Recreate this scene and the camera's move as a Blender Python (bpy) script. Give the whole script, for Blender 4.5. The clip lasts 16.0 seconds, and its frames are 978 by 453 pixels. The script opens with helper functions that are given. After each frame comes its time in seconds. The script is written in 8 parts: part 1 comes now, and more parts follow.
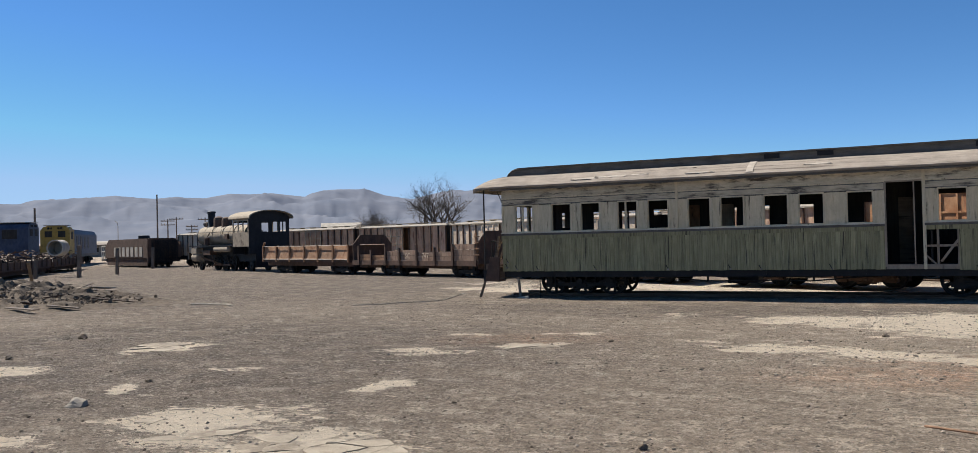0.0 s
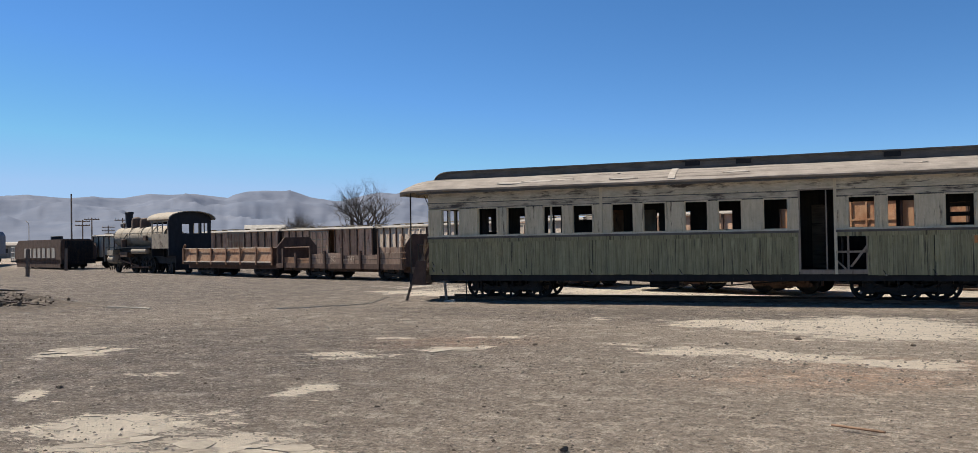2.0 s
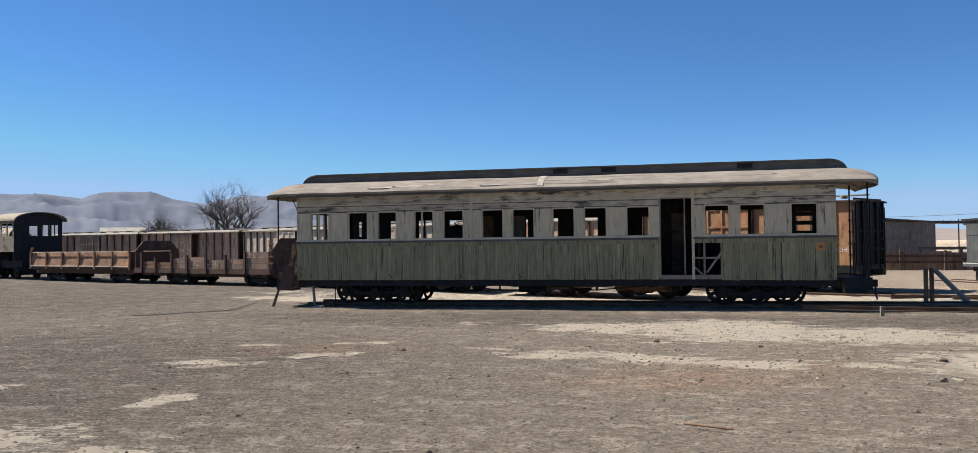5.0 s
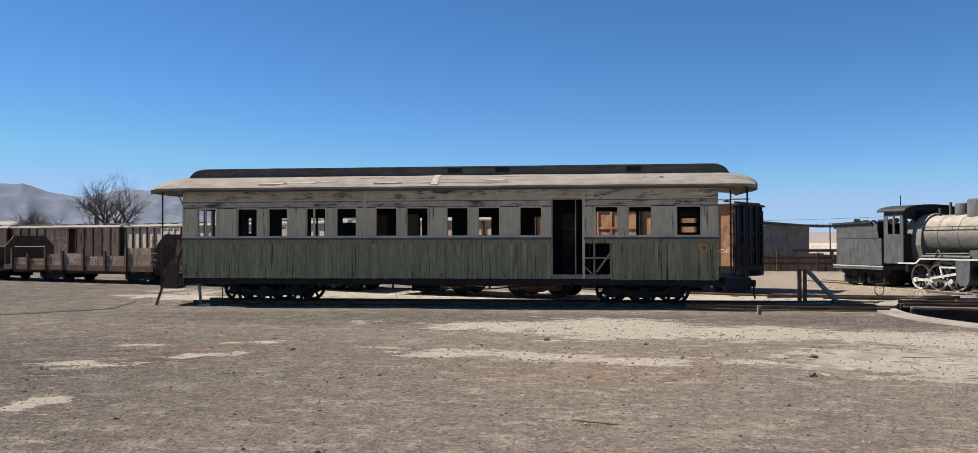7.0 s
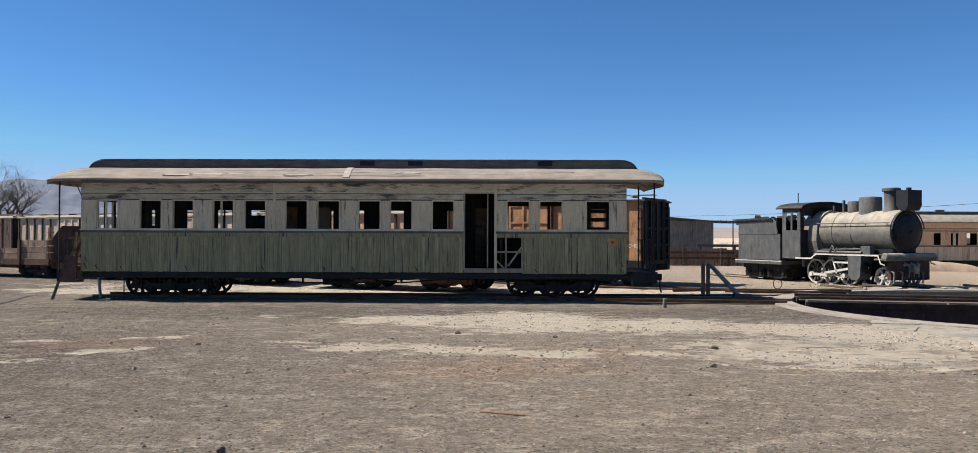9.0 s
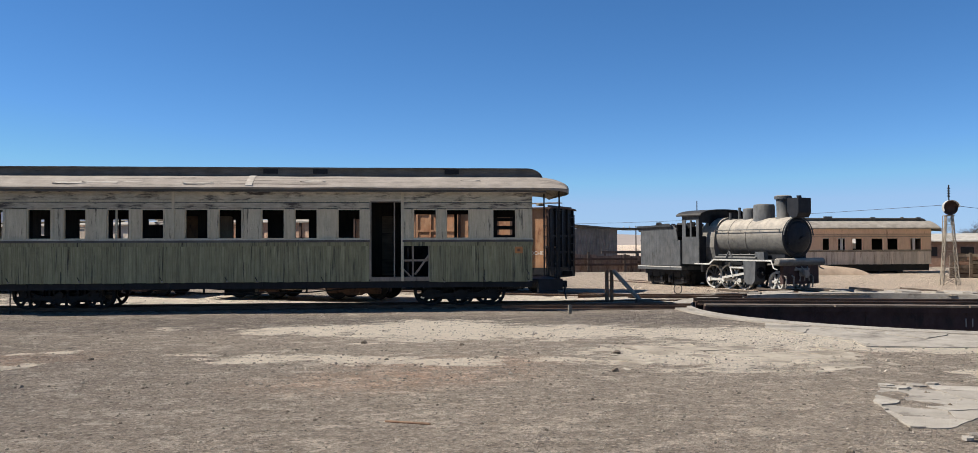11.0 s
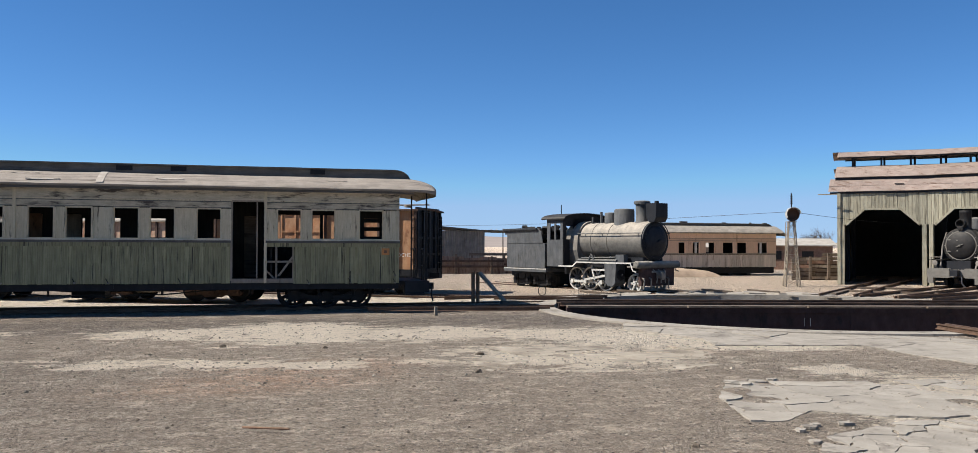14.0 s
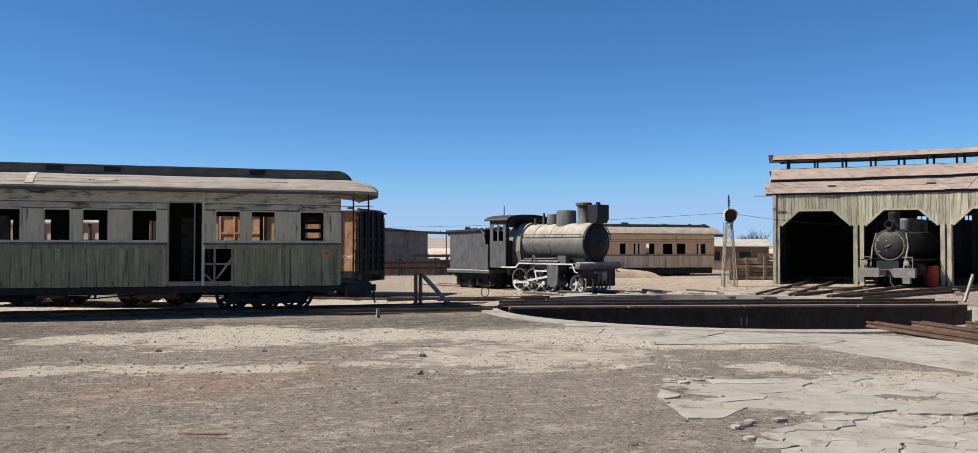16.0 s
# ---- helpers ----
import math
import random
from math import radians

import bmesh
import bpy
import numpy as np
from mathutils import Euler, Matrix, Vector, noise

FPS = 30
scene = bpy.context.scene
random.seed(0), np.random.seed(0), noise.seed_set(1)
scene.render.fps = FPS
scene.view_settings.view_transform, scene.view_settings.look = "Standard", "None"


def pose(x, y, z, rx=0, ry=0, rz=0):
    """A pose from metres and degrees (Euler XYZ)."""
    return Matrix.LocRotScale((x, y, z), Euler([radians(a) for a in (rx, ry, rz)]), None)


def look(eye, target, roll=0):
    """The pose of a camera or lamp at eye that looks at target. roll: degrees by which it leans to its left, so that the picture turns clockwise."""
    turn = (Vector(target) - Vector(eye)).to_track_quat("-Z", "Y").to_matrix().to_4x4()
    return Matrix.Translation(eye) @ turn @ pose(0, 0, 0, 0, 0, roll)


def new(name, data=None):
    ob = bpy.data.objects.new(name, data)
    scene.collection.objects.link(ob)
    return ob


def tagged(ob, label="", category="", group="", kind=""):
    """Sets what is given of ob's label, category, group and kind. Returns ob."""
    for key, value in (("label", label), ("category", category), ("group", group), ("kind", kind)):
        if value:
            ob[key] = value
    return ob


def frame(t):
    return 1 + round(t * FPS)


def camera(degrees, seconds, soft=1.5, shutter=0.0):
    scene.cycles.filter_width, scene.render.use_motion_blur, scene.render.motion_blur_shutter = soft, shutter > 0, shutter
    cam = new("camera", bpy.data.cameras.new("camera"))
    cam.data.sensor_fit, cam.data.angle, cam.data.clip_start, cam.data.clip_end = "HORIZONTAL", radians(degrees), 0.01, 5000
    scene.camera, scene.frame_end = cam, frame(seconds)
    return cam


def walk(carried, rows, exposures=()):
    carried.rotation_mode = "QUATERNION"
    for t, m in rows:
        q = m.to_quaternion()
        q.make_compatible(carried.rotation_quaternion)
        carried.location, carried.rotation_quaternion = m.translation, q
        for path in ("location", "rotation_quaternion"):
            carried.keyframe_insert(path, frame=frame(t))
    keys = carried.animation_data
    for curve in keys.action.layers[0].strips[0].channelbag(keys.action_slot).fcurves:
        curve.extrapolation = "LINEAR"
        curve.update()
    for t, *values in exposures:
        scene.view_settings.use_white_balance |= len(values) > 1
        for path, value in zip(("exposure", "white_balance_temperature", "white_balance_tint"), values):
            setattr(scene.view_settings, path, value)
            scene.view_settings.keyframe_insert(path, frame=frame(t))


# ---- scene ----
cam = camera(58.73, 16.0, soft=0.5)
# seconds, eye x y z, yaw, pitch, roll
ROWS = [
    (0.0, -0.127, 0.076, 1.648, 26.605, 0.768, -1.407),
    (0.5, -0.113, 0.056, 1.652, 25.355, 0.785, -1.318),
    (1.0, -0.105, 0.056, 1.654, 24.057, 0.799, -1.188),
    (1.5, -0.099, 0.059, 1.649, 22.937, 0.89, -1.087),
    (2.0, -0.088, 0.057, 1.649, 21.83, 0.905, -1.0),
    (2.5, -0.079, 0.06, 1.652, 20.57, 0.833, -0.917),
    (3.0, -0.074, 0.067, 1.652, 19.647, 0.765, -0.804),
    (5.5, -0.023, 0.037, 1.654, 11.677, 1.128, -0.721),
    (6.0, -0.02, 0.035, 1.651, 9.96, 1.045, -0.702),
    (6.5, -0.012, 0.034, 1.651, 8.105, 0.978, -0.42),
    (7.0, -0.008, 0.025, 1.651, 6.512, 0.993, -0.115),
    (7.5, -0.004, 0.011, 1.648, 5.087, 0.931, -0.006),
    (8.0, 0.0, 0.0, 1.65, 3.802, 0.863, 0.082),
    (8.5, 0.011, -0.008, 1.649, 2.461, 0.69, 0.16),
    (9.0, 0.021, -0.017, 1.648, 0.807, 0.604, 0.193),
    (11.5, 0.058, -0.07, 1.661, -6.924, 1.261, -0.19),
    (12.0, 0.064, -0.077, 1.664, -8.683, 1.371, -0.115),
    (12.5, 0.076, -0.075, 1.666, -10.079, 1.39, -0.112),
    (13.0, 0.091, -0.074, 1.668, -11.447, 1.269, -0.084),
    (13.5, 0.093, -0.093, 1.667, -12.735, 1.201, 0.01),
    (14.0, 0.093, -0.101, 1.666, -13.869, 1.225, 0.22),
    (14.5, 0.094, -0.106, 1.665, -14.658, 1.317, 0.256),
    (15.0, 0.099, -0.113, 1.667, -15.558, 1.438, 0.184),
    (15.5, 0.108, -0.116, 1.669, -16.683, 1.448, 0.122),
    (16.0, 0.117, -0.112, 1.666, -17.585, 1.324, 0.065),
]


def aimed(x, y, z, yaw, pitch, roll):
    a, b = radians(yaw), radians(pitch)
    return look((x, y, z), (x - math.sin(a) * math.cos(b), y + math.cos(a) * math.cos(b), z + math.sin(b)), roll)


walk(cam, [(t, aimed(*row)) for t, *row in ROWS], [(0.0, 0.7, 6500, 10), (6.0, 0.7, 6400, 10), (9.0, 0.7, 6390, 10), (11.5, 0.68, 6270, 10), (16.0, 0.68, 6240, 10)])

# ---- sky and sun ----
SUN_FROM = Vector((-0.92, 0.12, 1.0)).normalized()
world = bpy.data.worlds.new("desert_sky")
scene.world = world
world.use_nodes = True
wt = world.node_tree
sky = wt.nodes.new("ShaderNodeTexSky")
sky.sky_type = "NISHITA"
sky.sun_disc = False
sky.sun_elevation = math.asin(SUN_FROM.z)
sky.sun_rotation = math.atan2(SUN_FROM.x, SUN_FROM.y)
sky.altitude = 1000
sky.air_density = 0.7
sky.dust_density = 0.0
sky.ozone_density = 6.0
hue = wt.nodes.new("ShaderNodeHueSaturation")
hue.inputs["Saturation"].default_value = 1.13
hue.inputs["Hue"].default_value = 0.498
wt.links.new(sky.outputs[0], hue.inputs["Color"])
thin = wt.nodes.new("ShaderNodeMix")
thin.data_type, thin.blend_type = "RGBA", "DARKEN"
thin.inputs[0].default_value = 0.8
thin.inputs[7].default_value = (2.75, 4.1, 6.2, 1)
wt.links.new(hue.outputs[0], thin.inputs[6])
wt.links.new(thin.outputs[2], wt.nodes["Background"].inputs[0])
wt.nodes["Background"].inputs[1].default_value = 0.08
lamp = bpy.data.lights.new("sun", "SUN")
lamp.energy, lamp.angle, lamp.color = 5.0, radians(0.55), (1.0, 0.94, 0.85)
sun = new("sun", lamp)
sun.matrix_world = look(SUN_FROM * 60, (0, 0, 0))


# ---- materials ----
def nodes_of(name):
    m = bpy.data.materials.new(name)
    m.use_nodes = True
    t = m.node_tree
    return m, t, t.nodes["Principled BSDF"]


def link(t, a, b):
    t.links.new(a, b)


def coords(t, scale=(1, 1, 1), kind="Object", apart=False):
    """Object coordinates at a scale; apart: each object lies elsewhere in the pattern."""
    tc = t.nodes.new("ShaderNodeTexCoord")
    mp = t.nodes.new("ShaderNodeMapping")
    mp.inputs["Scale"].default_value = scale
    link(t, tc.outputs[kind], mp.inputs["Vector"])
    if apart:
        oi = t.nodes.new("ShaderNodeObjectInfo")
        vm = t.nodes.new("ShaderNodeVectorMath")
        vm.operation = "MULTIPLY"
        vm.inputs[1].default_value = (31.0, 47.0, 23.0)
        link(t, oi.outputs["Random"], vm.inputs[0])
        link(t, vm.outputs[0], mp.inputs["Location"])
    return mp.outputs[0]


def noise_of(t, vec, scale, detail=4.0, rough=0.6, lo=0.3, hi=0.7):
    n = t.nodes.new("ShaderNodeTexNoise")
    n.inputs["Scale"].default_value, n.inputs["Detail"].default_value, n.inputs["Roughness"].default_value = scale, detail, rough
    link(t, vec, n.inputs["Vector"])
    r = t.nodes.new("ShaderNodeMapRange")
    r.inputs["From Min"].default_value, r.inputs["From Max"].default_value = lo, hi
    link(t, n.outputs["Fac"], r.inputs["Value"])
    return r.outputs[0]


def math_of(t, op, a, b):
    n = t.nodes.new("ShaderNodeMath")
    n.operation = op
    for k, v in enumerate((a, b)):
        if isinstance(v, (int, float)):
            n.inputs[k].default_value = v
        else:
            link(t, v, n.inputs[k])
    return n.outputs[0]


def mix_of(t, fac, a, b, mode="MIX"):
    n = t.nodes.new("ShaderNodeMix")
    n.data_type, n.blend_type = "RGBA", mode
    if isinstance(fac, (int, float)):
        n.inputs[0].default_value = fac
    else:
        link(t, fac, n.inputs[0])
    for k, v in ((6, a), (7, b)):
        if isinstance(v, tuple):
            n.inputs[k].default_value = (*v, 1)
        else:
            link(t, v, n.inputs[k])
    return n.outputs[2]


def bump_of(t, bsdf, height, strength, distance):
    b = t.nodes.new("ShaderNodeBump")
    b.inputs["Strength"].default_value, b.inputs["Distance"].default_value = strength, distance
    link(t, height, b.inputs["Height"])
    link(t, b.outputs[0], bsdf.inputs["Normal"])


def island_shift(t, col, amount, which="island"):
    """Makes single boards and plates differ a little in tone."""
    if which == "island":
        n = t.nodes.new("ShaderNodeNewGeometry").outputs["Random Per Island"]
    else:
        n = t.nodes.new("ShaderNodeObjectInfo").outputs["Random"]
    r = t.nodes.new("ShaderNodeMapRange")
    r.inputs["To Min"].default_value, r.inputs["To Max"].default_value = 1 - amount, 1 + amount
    link(t, n, r.inputs["Value"])
    h = t.nodes.new("ShaderNodeHueSaturation")
    link(t, r.outputs[0], h.inputs["Value"])
    link(t, col, h.inputs["Color"])
    return h.outputs[0]


def worn(name, base, spot, bare, streak=(6, 6, 0.6), grain=40.0, patch=2.2, cover=0.55, rough=0.8, metal=0.0, bump=0.35, vary=0.12, which="island", dust=0.0, dust_col=(0.42, 0.37, 0.29), stain=0.55):
    """A weathered surface: streaks along its boards, peeled patches, fine grain, and dust lying on what faces up."""
    m, t, bsdf = nodes_of(name)
    p = coords(t, apart=which == "object")
    s = coords(t, streak, apart=which == "object")
    col = mix_of(t, noise_of(t, s, 3.0, 5, 0.65, 0.32, 0.68), base, spot)
    peel = noise_of(t, s, 1.3, 8, 0.72, cover, cover + 0.1)
    col = mix_of(t, peel, col, bare)
    col = mix_of(t, noise_of(t, p, patch, 6, 0.6, 0.3, 0.75), col, mix_of(t, 1.0, col, (stain, stain, stain), "MULTIPLY"))
    fine = noise_of(t, p, grain, 3, 0.6, 0.2, 0.8)
    col = mix_of(t, math_of(t, "MULTIPLY", fine, 0.35), col, mix_of(t, 1.0, col, (0.6, 0.6, 0.6), "MULTIPLY"))
    col = island_shift(t, col, vary, which)
    if dust:
        g = t.nodes.new("ShaderNodeNewGeometry")
        sx = t.nodes.new("ShaderNodeSeparateXYZ")
        link(t, g.outputs["Normal"], sx.inputs[0])
        up = t.nodes.new("ShaderNodeMapRange")
        up.inputs["From Min"].default_value, up.inputs["From Max"].default_value = -0.15, 0.7
        up.inputs["To Max"].default_value = dust
        link(t, sx.outputs["Z"], up.inputs["Value"])
        col = mix_of(t, math_of(t, "MULTIPLY", up.outputs[0], noise_of(t, p, 3.5, 6, 0.65, 0.15, 0.6)), col, dust_col)
    link(t, col, bsdf.inputs["Base Color"])
    bsdf.inputs["Roughness"].default_value, bsdf.inputs["Metallic"].default_value = rough, metal
    bsdf.inputs["Specular IOR Level"].default_value = 0.25
    h = math_of(t, "ADD", math_of(t, "MULTIPLY", peel, -0.5), math_of(t, "ADD", fine, noise_of(t, s, 6.0, 4)))
    bump_of(t, bsdf, h, bump, 0.02)
    return m


GREEN = worn("faded_green_boards", (0.275, 0.25, 0.125), (0.45, 0.405, 0.235), (0.075, 0.064, 0.045), (17, 17, 0.5), cover=0.54, vary=0.1, which="object", stain=0.66)
GREYWOOD = worn("bleached_grey_boards", (0.82, 0.695, 0.47), (0.66, 0.55, 0.36), (0.15, 0.118, 0.08), (7, 7, 0.8), cover=0.57, vary=0.12, stain=0.8)
FRIEZE = worn("flaking_grey_frieze", (0.76, 0.65, 0.46), (0.5, 0.425, 0.3), (0.115, 0.095, 0.075), (0.9, 3, 4.5), cover=0.51, vary=0.08, stain=0.7)
CANVAS = worn("dusty_roof_canvas", (0.41, 0.35, 0.285), (0.31, 0.265, 0.215), (0.17, 0.14, 0.112), (0.25, 5, 5), grain=25, cover=0.535, rough=0.95, vary=0.05, stain=0.66)
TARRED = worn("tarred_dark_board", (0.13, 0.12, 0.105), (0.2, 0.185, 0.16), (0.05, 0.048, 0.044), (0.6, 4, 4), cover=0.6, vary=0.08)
TORN = worn("torn_pale_canvas", (0.62, 0.545, 0.45), (0.5, 0.43, 0.35), (0.36, 0.3, 0.24), (1, 3, 3), cover=0.62, rough=0.95)
# near-black: shade inside the coaches and shed is put into this colour
INSIDE = worn("shade_dark_inside_boards", (0.035, 0.032, 0.03), (0.06, 0.052, 0.044), (0.018, 0.017, 0.017), cover=0.6)
IRON = worn("sooty_black_iron", (0.016, 0.016, 0.017), (0.03, 0.027, 0.025), (0.055, 0.036, 0.025), (2, 2, 1), cover=0.64, rough=0.6, metal=0.3, bump=0.2, dust=0.12)
BLACK = worn("black_plate", (0.016, 0.018, 0.022), (0.03, 0.03, 0.033), (0.06, 0.04, 0.03), (2, 2, 0.8), cover=0.66, rough=0.55, metal=0.2, bump=0.2)
RUST = worn("rusted_iron", (0.26, 0.135, 0.075), (0.4, 0.225, 0.125), (0.12, 0.068, 0.045), (2.5, 2.5, 1.2), cover=0.56, rough=0.85, metal=0.05, vary=0.16, dust=0.2)
DARKRUST = worn("dark_rusted_iron", (0.085, 0.05, 0.037), (0.14, 0.082, 0.056), (0.045, 0.03, 0.025), (2.5, 2.5, 1.0), cover=0.56, rough=0.85, vary=0.12, dust=0.15)
PALERUST = worn("pale_rusted_sheet", (0.33, 0.165, 0.085), (0.43, 0.275, 0.17), (0.2, 0.085, 0.045), (1.4, 1.4, 1.0), cover=0.54, rough=0.85, vary=0.25, which="object", stain=0.65)
BOXWOOD = worn("sunburnt_wagon_boards", (0.62, 0.355, 0.215), (0.7, 0.5, 0.34), (0.31, 0.14, 0.078), (4, 4, 0.5), cover=0.52, vary=0.3, which="object", stain=0.68)
BOXGREY = worn("bleached_wagon_boards", (0.6, 0.475, 0.35), (0.66, 0.55, 0.425), (0.34, 0.21, 0.13), (4, 4, 0.5), cover=0.57, vary=0.2, which="object", stain=0.7)
PLATE = worn("orange_plate_paint", (0.72, 0.3, 0.1), (0.62, 0.27, 0.1), (0.3, 0.12, 0.06), (3, 3, 3), cover=0.62, vary=0.0, stain=0.8)
ORANGE = worn("orange_rust_sheet", (0.44, 0.205, 0.095), (0.54, 0.32, 0.175), (0.25, 0.1, 0.05), (1.6, 1.6, 0.8), patch=1.2, cover=0.55, rough=0.8, vary=0.06, stain=0.55)
DUSTY = worn("dusty_boiler_plate", (0.1, 0.096, 0.088), (0.19, 0.178, 0.155), (0.05, 0.042, 0.036), (1.5, 1.5, 1.5), cover=0.6, rough=0.85, vary=0.04, dust=0.9, dust_col=(0.43, 0.37, 0.29), stain=0.7)
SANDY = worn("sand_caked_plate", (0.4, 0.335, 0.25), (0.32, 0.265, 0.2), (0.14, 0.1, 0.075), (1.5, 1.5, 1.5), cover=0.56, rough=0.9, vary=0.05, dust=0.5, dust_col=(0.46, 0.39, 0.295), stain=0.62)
GREYIRON = worn("dull_grey_iron_paint", (0.042, 0.048, 0.055), (0.1, 0.106, 0.112), (0.024, 0.022, 0.022), (2.5, 2.5, 0.8), cover=0.6, rough=0.75, vary=0.05, dust=0.4, stain=0.65)
CHALK = worn("chalky_white_paint", (0.68, 0.66, 0.6), (0.52, 0.5, 0.44), (0.16, 0.12, 0.09), cover=0.6, rough=0.85)
TANWOOD = worn("tan_coach_boards", (0.78, 0.53, 0.36), (0.7, 0.48, 0.33), (0.36, 0.21, 0.14), (5, 5, 0.6), cover=0.57, vary=0.14, stain=0.84)
OLDGREY = worn("bare_grey_coach_boards", (0.7, 0.6, 0.49), (0.56, 0.475, 0.38), (0.3, 0.235, 0.18), (6, 6, 0.5), cover=0.55, vary=0.16, which="object", stain=0.8)
DRYWOOD = worn("dry_bare_boards", (0.48, 0.4, 0.3), (0.36, 0.3, 0.22), (0.17, 0.135, 0.1), (6, 6, 0.5), cover=0.56, vary=0.2)
OLD_ROOF = worn("ochre_coach_roof", (0.42, 0.37, 0.3), (0.34, 0.295, 0.235), (0.2, 0.165, 0.13), (0.5, 3, 3), cover=0.6)
SHEDWOOD = worn("peeling_cream_boards", (0.5, 0.455, 0.325), (0.4, 0.36, 0.255), (0.17, 0.145, 0.1), (12, 12, 0.5), cover=0.5, vary=0.16, which="object", stain=0.66)
SHEDTRIM = worn("cream_timber", (0.5, 0.455, 0.33), (0.4, 0.36, 0.255), (0.17, 0.145, 0.1), (5, 5, 0.6), cover=0.54, vary=0.1, stain=0.66)
TINROOF = worn("pink_rusted_corrugated_iron", (0.33, 0.24, 0.19), (0.38, 0.305, 0.25), (0.2, 0.125, 0.085), (3, 0.6, 3), cover=0.55, rough=0.8, vary=0.1, which="object", stain=0.68)
FENCE = worn("rusted_fence_sheet", (0.3, 0.18, 0.12), (0.4, 0.29, 0.21), (0.14, 0.08, 0.055), (4, 4, 0.6), cover=0.53, vary=0.25, which="object")
GREYSHEET = worn("grey_corrugated_sheet", (0.34, 0.3, 0.255), (0.25, 0.22, 0.185), (0.14, 0.11, 0.085), (5, 5, 0.5), cover=0.57, vary=0.2, which="object")
BRICK = worn("adobe_brick", (0.34, 0.19, 0.125), (0.42, 0.27, 0.19), (0.22, 0.12, 0.08), (3, 3, 3), cover=0.62, vary=0.25, which="object")
SLEEPER = worn("old_sleeper_timber", (0.17, 0.125, 0.09), (0.25, 0.19, 0.14), (0.08, 0.06, 0.045), (0.6, 6, 6), cover=0.55, vary=0.25)
RAIL = worn("rusted_rail_steel", (0.13, 0.075, 0.048), (0.21, 0.135, 0.09), (0.07, 0.04, 0.03), (0.6, 4, 4), cover=0.6, rough=0.6, metal=0.4, vary=0.12)
POLEWOOD = worn("brown_pole_timber", (0.17, 0.13, 0.1), (0.24, 0.19, 0.15), (0.1, 0.075, 0.06), cover=0.6)
CONCRETE = worn("chalky_cracked_concrete", (0.43, 0.38, 0.31), (0.36, 0.316, 0.252), (0.235, 0.2, 0.16), (1.5, 1.5, 1.5), grain=60, patch=1.1, cover=0.54, rough=0.95, bump=0.4, vary=0.06, which="object", stain=0.66)
STONE = worn("desert_stone", (0.26, 0.22, 0.17), (0.44, 0.375, 0.29), (0.12, 0.1, 0.08), (3, 3, 3), grain=30, cover=0.6, rough=0.95, vary=0.45)
BLUE = worn("faded_blue_paint", (0.042, 0.062, 0.115), (0.075, 0.095, 0.14), (0.08, 0.068, 0.058), (2, 2, 0.8), cover=0.64, rough=0.6)
YELLOW = worn("faded_yellow_paint", (0.48, 0.31, 0.06), (0.42, 0.29, 0.09), (0.2, 0.12, 0.06), (2, 2, 0.8), cover=0.66, rough=0.65)
PALEPAINT = worn("pale_dusty_paint", (0.55, 0.50, 0.42), (0.46, 0.41, 0.34), (0.3, 0.25, 0.2), cover=0.64, rough=0.85)
RED = worn("red_painted_drum", (0.42, 0.05, 0.03), (0.34, 0.05, 0.03), (0.16, 0.05, 0.04), cover=0.66, rough=0.6)
MAROON = worn("sooty_maroon_plate", (0.055, 0.024, 0.021), (0.085, 0.045, 0.04), (0.035, 0.022, 0.02), (2, 2, 1.2), cover=0.56, rough=0.75, dust=0.2)
BARK = worn("dry_grey_bark", (0.12, 0.1, 0.085), (0.18, 0.152, 0.128), (0.07, 0.06, 0.05), (4, 4, 1), cover=0.6, rough=0.95)
RAG = worn("pale_rag", (0.62, 0.56, 0.46), (0.5, 0.44, 0.36), (0.4, 0.34, 0.27), cover=0.66, rough=0.95)
# paler than the posts: the light the sill catches is put into the colour
BELT = worn("pale_sill_highlight_paint", (0.86, 0.77, 0.6), (0.74, 0.65, 0.49), (0.28, 0.23, 0.17), (1.2, 6, 6), cover=0.6, vary=0.05)
TANBOARD = worn("bare_tan_boards", (0.42, 0.34, 0.255), (0.33, 0.26, 0.19), (0.18, 0.13, 0.095), (6, 6, 0.5), cover=0.56, vary=0.2, which="object")
FADED = worn("faded_lettering_paint", (0.62, 0.5, 0.38), (0.5, 0.37, 0.26), (0.36, 0.2, 0.12), cover=0.55, rough=0.9)
STRIPE = worn("pale_lettering_paint", (0.82, 0.79, 0.72), (0.72, 0.67, 0.58), (0.55, 0.4, 0.28), cover=0.62, rough=0.9)


# ---- building helpers ----
def bx(bm, x0, x1, y0, y1, z0, z1, m=None):
    c = [(x, y, z) for z in (z0, z1) for y in (y0, y1) for x in (x0, x1)]
    v = [bm.verts.new(m @ Vector(p) if m else p) for p in c]
    for f in ((0, 2, 3, 1), (4, 5, 7, 6), (0, 1, 5, 4), (2, 6, 7, 3), (0, 4, 6, 2), (1, 3, 7, 5)):
        bm.faces.new([v[i] for i in f])


